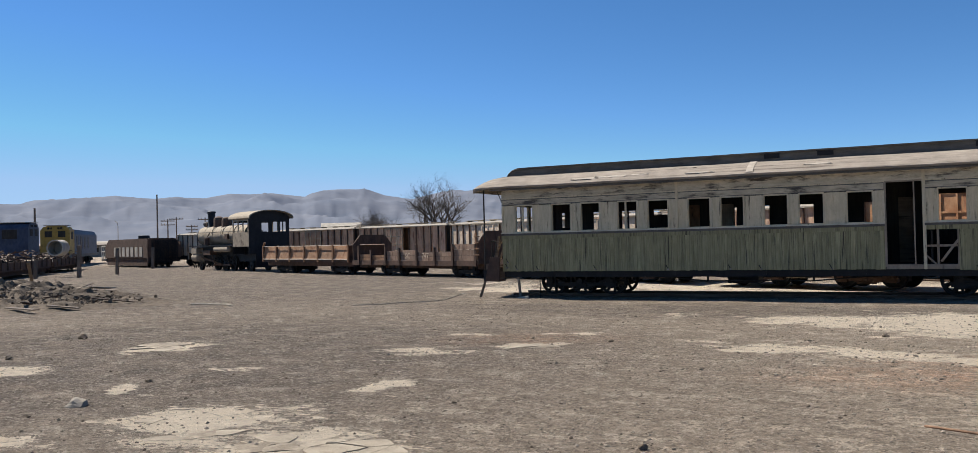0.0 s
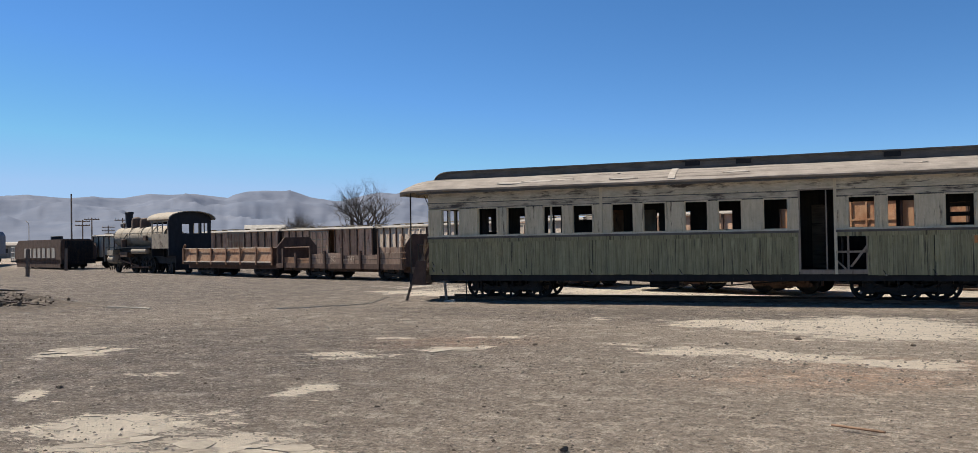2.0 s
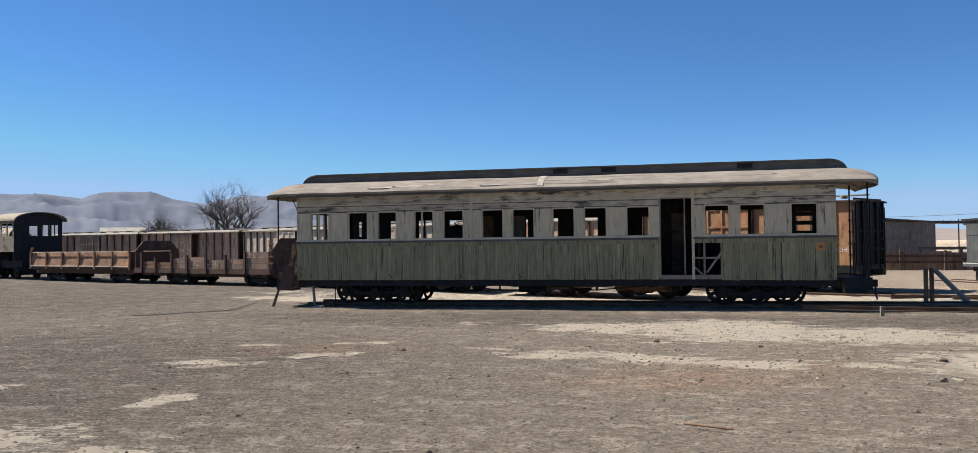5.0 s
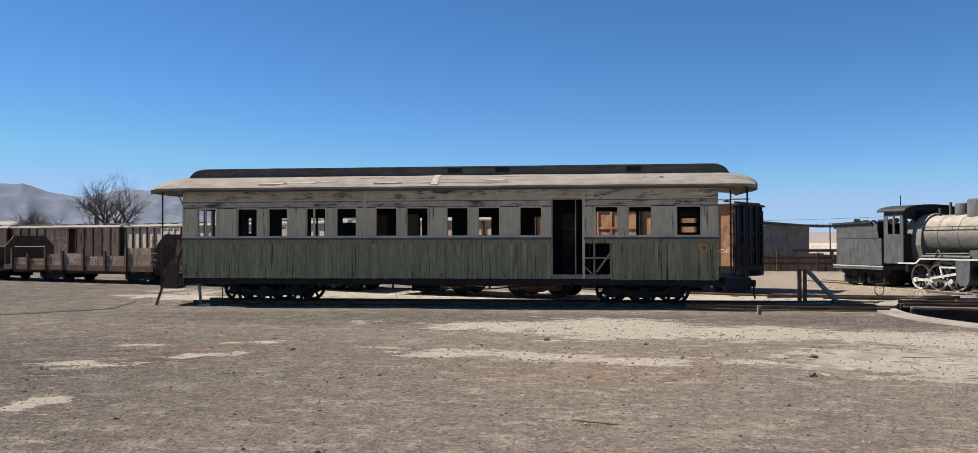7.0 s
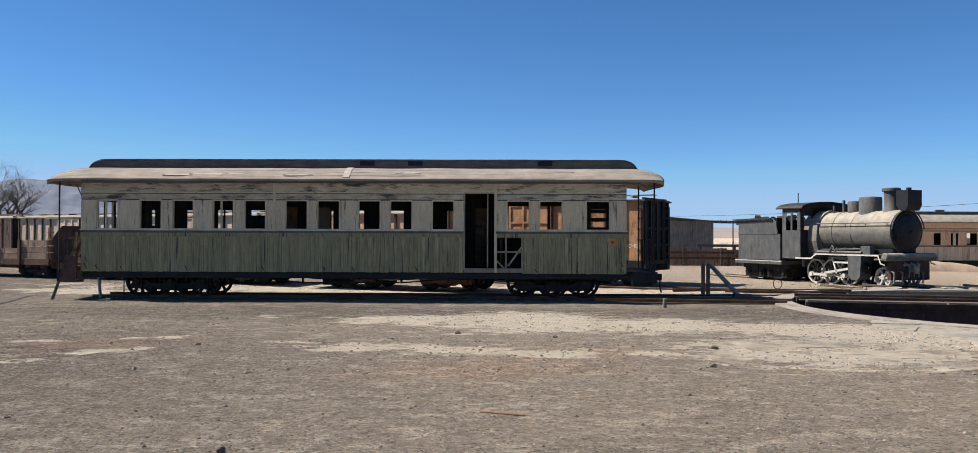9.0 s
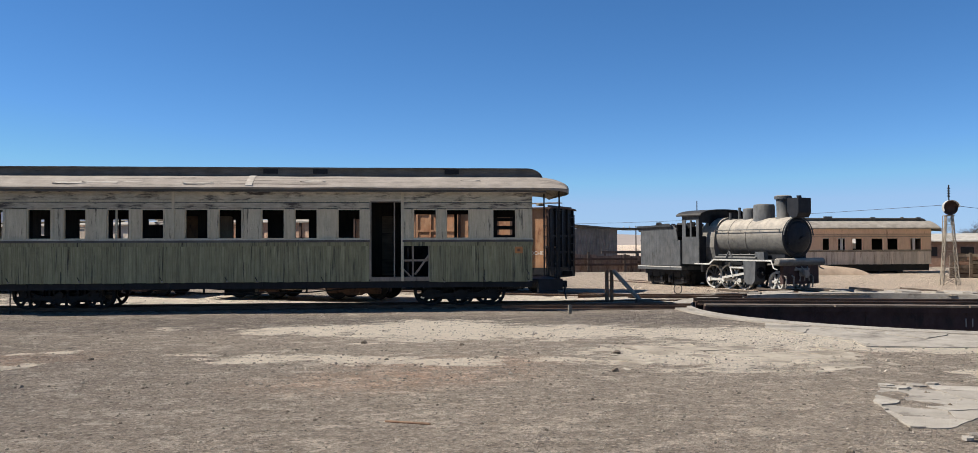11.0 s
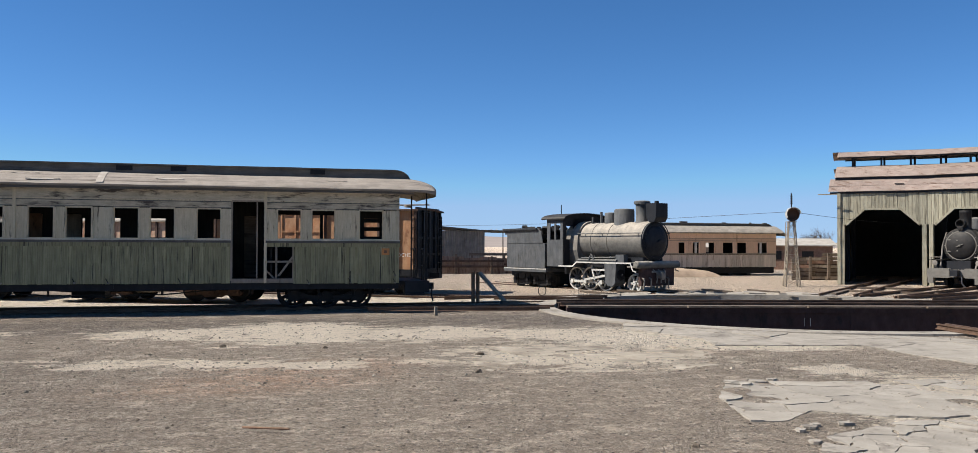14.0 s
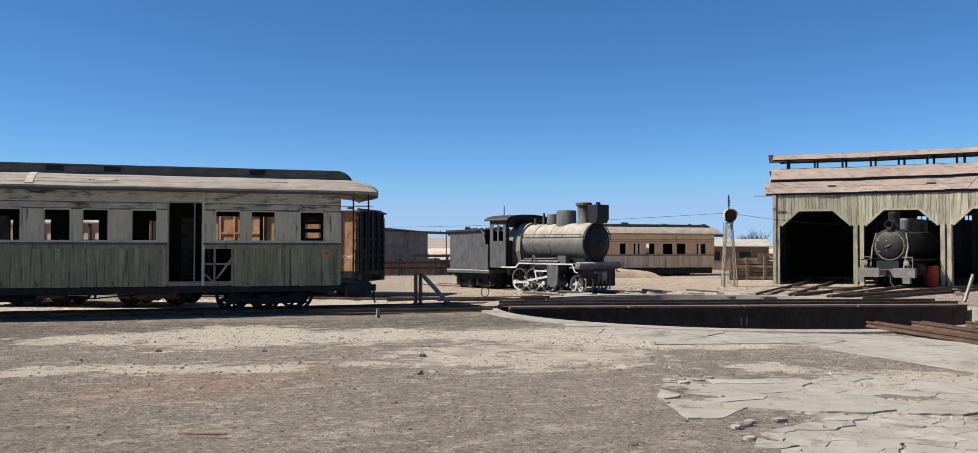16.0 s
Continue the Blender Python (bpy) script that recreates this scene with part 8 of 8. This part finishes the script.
EXTRA = [(21.5, 30.0, 9.0, 8.0, 0), (33, 30, 9, 14, 0), (18.0, 40.0, 14.0, 9.0, -20), (9.5, 31.5, 3.5, 5.0, -10)]


def ground():
    def lines(lo, hi, fine_lo, fine_hi, step):
        v = list(np.arange(fine_lo, fine_hi + 1e-6, step))
        a, s = fine_hi, step
        while a < hi:
            s *= 1.16
            a += s
            v.append(a)
        a, s = fine_lo, step
        while a > lo:
            s *= 1.16
            a -= s
            v.insert(0, a)
        return v
    xs, ys = lines(-4200, 4200, -14, 15, 0.11), lines(-900, 4200, 3.5, 20, 0.11)
    def spots(table, x, y, reach):
        s = 0.0
        for cx, cy, rx, ry, a in table:
            c0, s0 = math.cos(radians(a)), math.sin(radians(a))
            u, v = (x - cx) * c0 + (y - cy) * s0, -(x - cx) * s0 + (y - cy) * c0
            s = max(s, reach - math.hypot(u / rx, v / ry))
        return max(0.0, s)
    co, crust, warm, pink, cinder_shade = [], [], [], [], []
    for y in ys:
        for x in xs:
            co.append((x, y, ground_height(x, y)))
            if -20 < x < 20 and 3 < y < 30:
                q = Vector((x * 0.55, y * 0.9, 5.0))
                wx = 0.4 * noise.noise(q) + 0.3 * noise.noise(q * 2.7) + 0.22 * noise.noise(q * 6.5)
                q.z = 11.0
                wy = 0.25 * noise.noise(q) + 0.2 * noise.noise(q * 2.7) + 0.14 * noise.noise(q * 6.5)
                crust.append(max(spots(CRUSTS, x + wx, y + wy, 1.75), spots(FAINT, x + wx, y + wy, 1.0)) + 0.55 * noise.noise(q * 4.0) + 0.3 * noise.noise(Vector((q.x * 3, q.y * 11, 2.0))) + 0.1)
            else:
                crust.append(0.0)
            pink.append(spots(PINKS, x, y, 1.3))
            cinder_shade.append(min(1.0, spots(CINDER_SHADES, x, y, 1.6)))
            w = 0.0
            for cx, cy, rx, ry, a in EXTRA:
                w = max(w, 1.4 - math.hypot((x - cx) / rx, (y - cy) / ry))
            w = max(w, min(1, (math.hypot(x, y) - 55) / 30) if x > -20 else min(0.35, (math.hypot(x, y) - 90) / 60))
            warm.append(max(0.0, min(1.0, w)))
    nx = len(xs)
    faces = []
    for j in range(len(ys) - 1):
        for i in range(nx - 1):
            mx, my = (xs[i] + xs[i + 1]) / 2, (ys[j] + ys[j + 1]) / 2
            if math.hypot(mx - PIT.x, my - PIT.y) < PR + 0.22:
                continue
            faces.append((j * nx + i, j * nx + i + 1, (j + 1) * nx + i + 1, (j + 1) * nx + i))
    me = bpy.data.meshes.new("ground")
    me.from_pydata(co, [], faces)
    for name, vals in (("crust", crust), ("warm", warm), ("pink", pink), ("cinder_shade", cinder_shade)):
        at = me.attributes.new(name, "FLOAT", "POINT")
        at.data.foreach_set("value", np.array(vals, dtype=np.float32))
    me.polygons.foreach_set("use_smooth", [True] * len(me.polygons))
    m, t, b = nodes_of("gravelly_desert_ground")
    p = coords(t)
    big = noise_of(t, p, 0.35, 5, 0.6, 0.3, 0.7)
    mid = noise_of(t, coords(t, (1.0, 1.1, 1)), 2.4, 10, 0.75, 0.4, 0.62)
    col = mix_of(t, big, (0.29, 0.237, 0.18), (0.44, 0.36, 0.27))
    col = mix_of(t, math_of(t, "MULTIPLY", mid, 0.85), col, (0.56, 0.46, 0.35))
    small = noise_of(t, p, 11.0, 6, 0.7, 0.42, 0.62)
    col = mix_of(t, math_of(t, "MULTIPLY", small, 0.6), col, (0.17, 0.138, 0.102))
    fleck = noise_of(t, coords(t, (1, 1.2, 1)), 9.0, 8, 0.75, 0.59, 0.63)
    col = mix_of(t, math_of(t, "MULTIPLY", fleck, 0.8), col, (0.62, 0.53, 0.41))
    st = coords(t, (0.8, 1.1, 1))
    col = mix_of(t, math_of(t, "MULTIPLY", noise_of(t, st, 2.3, 12, 0.8, 0.535, 0.575), 0.8), col, (0.66, 0.56, 0.43))
    att = {}
    for name in ("crust", "warm", "pink", "cinder_shade"):
        a = t.nodes.new("ShaderNodeAttribute")
        a.attribute_name = name
        att[name] = a.outputs["Fac"]
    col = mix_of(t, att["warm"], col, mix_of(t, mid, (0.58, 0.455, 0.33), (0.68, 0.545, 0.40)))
    col = mix_of(t, math_of(t, "MULTIPLY", att["cinder_shade"], noise_of(t, p, 1.4, 8, 0.7, 0.2, 0.58)), col, mix_of(t, 1.0, col, (0.44, 0.45, 0.49), "MULTIPLY"))
    col = mix_of(t, math_of(t, "MULTIPLY", att["pink"], noise_of(t, p, 2.2, 8, 0.7, 0.3, 0.7)), col, mix_of(t, 1.0, col, (1.25, 1.0, 0.88), "MULTIPLY"))
    edge = math_of(t, "ADD", math_of(t, "MULTIPLY", noise_of(t, p, 0.8, 14, 0.8, 0.35, 0.65), 0.55), math_of(t, "MULTIPLY", noise_of(t, coords(t, (1, 2.2, 1)), 6.0, 10, 0.8, 0.38, 0.62), 0.75))
    k = math_of(t, "SUBTRACT", att["crust"], edge)
    r = t.nodes.new("ShaderNodeMapRange")
    r.inputs["From Min"].default_value, r.inputs["From Max"].default_value = 0.0, 0.09
    link(t, k, r.inputs["Value"])
    pale = mix_of(t, noise_of(t, p, 5.0, 5, 0.6, 0.3, 0.7), (0.73, 0.635, 0.49), (0.6, 0.515, 0.395))
    col = mix_of(t, math_of(t, "MULTIPLY", r.outputs[0], 0.95), col, pale)
    ck = t.nodes.new("ShaderNodeTexVoronoi")
    ck.feature = "DISTANCE_TO_EDGE"
    ck.inputs["Scale"].default_value = 2.3
    wp = t.nodes.new("ShaderNodeMix")
    wp.data_type = "VECTOR"
    wp.inputs[0].default_value = 0.12
    nw = t.nodes.new("ShaderNodeTexNoise")
    nw.inputs["Scale"].default_value, nw.inputs["Detail"].default_value = 3.0, 6.0
    link(t, p, nw.inputs["Vector"])
    link(t, p, wp.inputs[4])
    link(t, nw.outputs["Color"], wp.inputs[5])
    link(t, wp.outputs[1], ck.inputs["Vector"])
    crack = math_of(t, "MULTIPLY", math_of(t, "LESS_THAN", ck.outputs["Distance"], 0.022), math_of(t, "MULTIPLY", r.outputs[0], noise_of(t, p, 1.7, 4, 0.6, 0.45, 0.6)))
    col = mix_of(t, math_of(t, "MULTIPLY", crack, 0.6), col, (0.2, 0.165, 0.125))
    vo = t.nodes.new("ShaderNodeTexVoronoi")
    vo.inputs["Scale"].default_value = 34
    link(t, p, vo.inputs["Vector"])
    vs = t.nodes.new("ShaderNodeSeparateColor")
    link(t, vo.outputs["Color"], vs.inputs[0])
    peb = math_of(t, "GREATER_THAN", vs.outputs[0], 0.76)
    col = mix_of(t, math_of(t, "MULTIPLY", peb, math_of(t, "SUBTRACT", 0.7, math_of(t, "MULTIPLY", r.outputs[0], 0.6))), col, mix_of(t, vs.outputs[1], (0.10, 0.085, 0.068), (0.58, 0.50, 0.395)))
    grit = noise_of(t, p, 48, 4, 0.75, 0.39, 0.61)
    col = mix_of(t, math_of(t, "MULTIPLY", grit, math_of(t, "SUBTRACT", 0.55, math_of(t, "MULTIPLY", r.outputs[0], 0.42))), col, mix_of(t, 1.0, col, (0.32, 0.31, 0.3), "MULTIPLY"))
    col = mix_of(t, 1.0, col, (1.3, 1.285, 1.3), "MULTIPLY")
    link(t, col, b.inputs["Base Color"])
    b.inputs["Roughness"].default_value = 1.0
    b.inputs["Specular IOR Level"].default_value = 0.1
    h = math_of(t, "ADD", math_of(t, "MULTIPLY", grit, 0.35), math_of(t, "ADD", math_of(t, "MULTIPLY", mid, 1.2), math_of(t, "MULTIPLY", vo.outputs["Distance"], -0.6)))
    bump_of(t, b, math_of(t, "ADD", math_of(t, "ADD", h, math_of(t, "MULTIPLY", small, -0.5)), math_of(t, "MULTIPLY", r.outputs[0], 0.8)), 1.0, 0.07)
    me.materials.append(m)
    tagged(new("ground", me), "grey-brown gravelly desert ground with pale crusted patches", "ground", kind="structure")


ground()


def scatter(name, count, x0, x1, y0, y1, lo, hi, seed, label, power=3.0):
    """Many small stones, joined; a few corners each."""
    rg = np.random.default_rng(seed)
    base = np.array([(1, 0, 0), (-1, 0, 0), (0, 1, 0), (0, -1, 0), (0, 0, 1), (0, 0, -0.6), (0.62, 0.62, 0.45), (-0.62, 0.62, 0.4), (-0.62, -0.62, 0.45), (0.62, -0.62, 0.4)])
    tri = [(0, 6, 4), (6, 2, 4), (2, 7, 4), (7, 1, 4), (1, 8, 4), (8, 3, 4), (3, 9, 4), (9, 0, 4), (0, 2, 6), (2, 1, 7), (1, 3, 8), (3, 0, 9), (0, 5, 2), (2, 5, 1), (1, 5, 3), (3, 5, 0)]
    co, faces = [], []
    for k in range(count):
        y = y0 + (y1 - y0) * rg.random() ** 1.7
        x = rg.uniform(x0, x1) * (0.35 + 0.65 * (y - y0) / (y1 - y0)) if y1 > 30 else rg.uniform(x0, x1)
        if math.hypot(x - PIT.x, y - PIT.y) < PR + 0.6:
            continue
        s = lo + (hi - lo) * rg.random() ** power
        v = base * s * rg.uniform(0.7, 1.3, (10, 3)) * (1, rg.uniform(0.6, 1), rg.uniform(0.4, 0.8))
        a = rg.uniform(0, 6.28)
        ca, sa = math.cos(a), math.sin(a)
        n = len(co)
        z = ground_height(x, y) + s * 0.12
        co += [(x + p[0] * ca - p[1] * sa, y + p[0] * sa + p[1] * ca, z + p[2]) for p in v]
        faces += [(n + i, n + j, n + q) for i, j, q in tri]
    me = bpy.data.meshes.new(name)
    me.from_pydata(co, [], faces)
    me.materials.append(DIRT if name == "clods" else STONE)
    tagged(new(name, me), label, "gravel", kind="stuff")


scatter("gravel", 30000, -15, 14, 4.0, 21, 0.004, 0.022, 5, "loose gravel strewn over the yard")
scatter("clods", 1500, -20, 16, 5.0, 22, 0.008, 0.027, 8, "dark clods of soil strewn over the yard", 2.5)
scatter("pebbles", 4500, -42, 20, 10.5, 38, 0.008, 0.036, 6, "scattered larger pebbles and clods")

rng = random.Random(77)
for k, (x, y, s) in enumerate(((-8.1, 6.26, 0.16), (-4.4, 7.73, 0.07), (-2.12, 6.61, 0.09), (-4.5, 12.92, 0.1), (-8.62, 7.69, 0.09), (-0.7, 14.6, 0.12), (2.7, 11.0, 0.13), (3.15, 12.8, 0.16), (0.9, 14.1, 0.1), (-6.2, 9.0, 0.07), (-12.6, 8.6, 0.12), (3.5, 6.5, 0.09), (-14.0, 11.0, 0.2))):
    bm = bmesh.new()
    s *= 0.7 if k else 1.15
    bmesh.ops.create_icosphere(bm, subdivisions=2, radius=s * 0.6)
    for v in bm.verts:
        v.co *= 1 + 0.6 * noise.noise(v.co / s * 1.9 + Vector((k * 3.1, 0, 0)))
        v.co.z = max(v.co.z * 0.7, -s * 0.2)
    solid("stone", bm, DIRT if k else CONCRETE, "angular grey-brown stone on the gravel" if k else "pale angular stone on the gravel", "stone", pose(x, y, s * 0.06, 0, 0, rng.uniform(0, 360)), group="stones")
solid("iron_rod", one(tube, (-0.17, 8.03, 0.025), (0.24, 7.86, 0.025), 0.011, 0.011, 8), RUST, "short rusted iron rod lying on the gravel", "rod")
def ribbon(name, pts, r, mat, label, cat):
    bm = bmesh.new()
    for a, b in zip(pts, pts[1:]):
        tube(bm, (*a, ground_height(*a) + r), (*b, ground_height(*b) + r), r, n=6)
    solid(name, bm, mat, label, cat)
ribbon("bent_strip", [(-18.7, 18.25), (-18.1, 18.3), (-17.3, 18.15), (-16.8, 17.85)], 0.022, RAG, "pale bent strip lying on the ground", "strip")
ribbon("cable", [(-13.4, 18.6), (-12.9, 19.0), (-12.6, 19.6), (-12.3, 20.4), (-12.2, 21.2), (-12.5, 22.3), (-12.8, 23.6)], 0.012, RAG, "grey dusty cable trailing from the coach", "cable")


# ---- hills at the horizon ----
def hills(name, b0, b1, profile, d0, d1, mat, label, seed):
    az = [p[0] for p in profile]
    el = [p[1] for p in profile]
    nb, nr = 420, 34
    co, faces = [], []
    for i in range(nb + 1):
        b = b0 + (b1 - b0) * i / nb
        for j in range(nr + 1):
            f = j / nr
            away = max(0.0, 1 - f / 0.847)
            bent = b + 5.0 * away * noise.noise(Vector((b * 0.22, f * 2.6, seed))) + 2.0 * away * noise.noise(Vector((b * 0.7, f * 6.0, seed)))
            top = math.tan(radians(float(np.interp(bent, az, el)))) * (d0 + (d1 - d0) * 0.847) + 1.65
            d = d0 + (d1 - d0) * f
            x, y = d * math.sin(radians(b)), d * math.cos(radians(b))
            g = math.sin(min(1.0, f * 1.18) * math.pi / 2) ** 1.4
            q = Vector((x * 0.0034 + seed, y * 0.0034, 0))
            rid = abs(noise.noise(q)) + 0.5 * abs(noise.noise(q * 2.3)) + 0.28 * abs(noise.noise(q * 5.1)) + 0.14 * abs(noise.noise(q * 11))
            z = top * g * (1 - 0.62 * rid * max(0.0, 1 - (f / 0.847) ** 2.2)) - 4 * (1 - f)
            if f > 0.86:
                z -= (f - 0.86) * top * 2.5
            co.append((x, y, z))
    for i in range(nb):
        for j in range(nr):
            a = i * (nr + 1) + j
            faces.append((a, a + 1, a + nr + 2, a + nr + 1))
    me = bpy.data.meshes.new(name)
    me.from_pydata(co, [], faces)
    me.polygons.foreach_set("use_smooth", [True] * len(me.polygons))
    me.materials.append(mat)
    tagged(new(name, me), label, "hills", kind="structure")


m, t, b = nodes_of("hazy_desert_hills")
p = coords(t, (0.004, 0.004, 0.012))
# no haze in the air: its bluish veil is put into the hill colour
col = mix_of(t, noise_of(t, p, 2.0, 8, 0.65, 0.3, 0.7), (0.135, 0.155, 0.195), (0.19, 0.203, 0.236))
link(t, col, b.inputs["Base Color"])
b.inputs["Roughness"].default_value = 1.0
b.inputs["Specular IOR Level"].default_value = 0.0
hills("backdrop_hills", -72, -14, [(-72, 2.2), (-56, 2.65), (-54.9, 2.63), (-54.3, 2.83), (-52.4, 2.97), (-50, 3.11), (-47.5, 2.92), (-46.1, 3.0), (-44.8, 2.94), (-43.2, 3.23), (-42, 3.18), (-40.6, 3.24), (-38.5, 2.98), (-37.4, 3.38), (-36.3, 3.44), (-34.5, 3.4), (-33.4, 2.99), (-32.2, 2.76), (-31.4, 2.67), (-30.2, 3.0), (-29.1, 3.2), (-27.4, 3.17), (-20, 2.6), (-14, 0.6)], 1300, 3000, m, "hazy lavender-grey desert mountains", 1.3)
m2, t, b = nodes_of("pale_sand_rise")
p = coords(t, (0.01, 0.01, 0.05))
link(t, mix_of(t, noise_of(t, p, 2.0, 6, 0.6, 0.3, 0.7), (0.265, 0.225, 0.2), (0.32, 0.275, 0.24)), b.inputs["Base Color"])
b.inputs["Roughness"].default_value = 1.0
b.inputs["Specular IOR Level"].default_value = 0.0
hills("backdrop_rise", -14, 75, [(-14, 0.6), (5, 0.75), (13.3, 0.62), (18, 0.45), (34, 0.25), (75, 0.3)], 500, 1500, m2, "low pale sand rise at the horizon", 4.1)
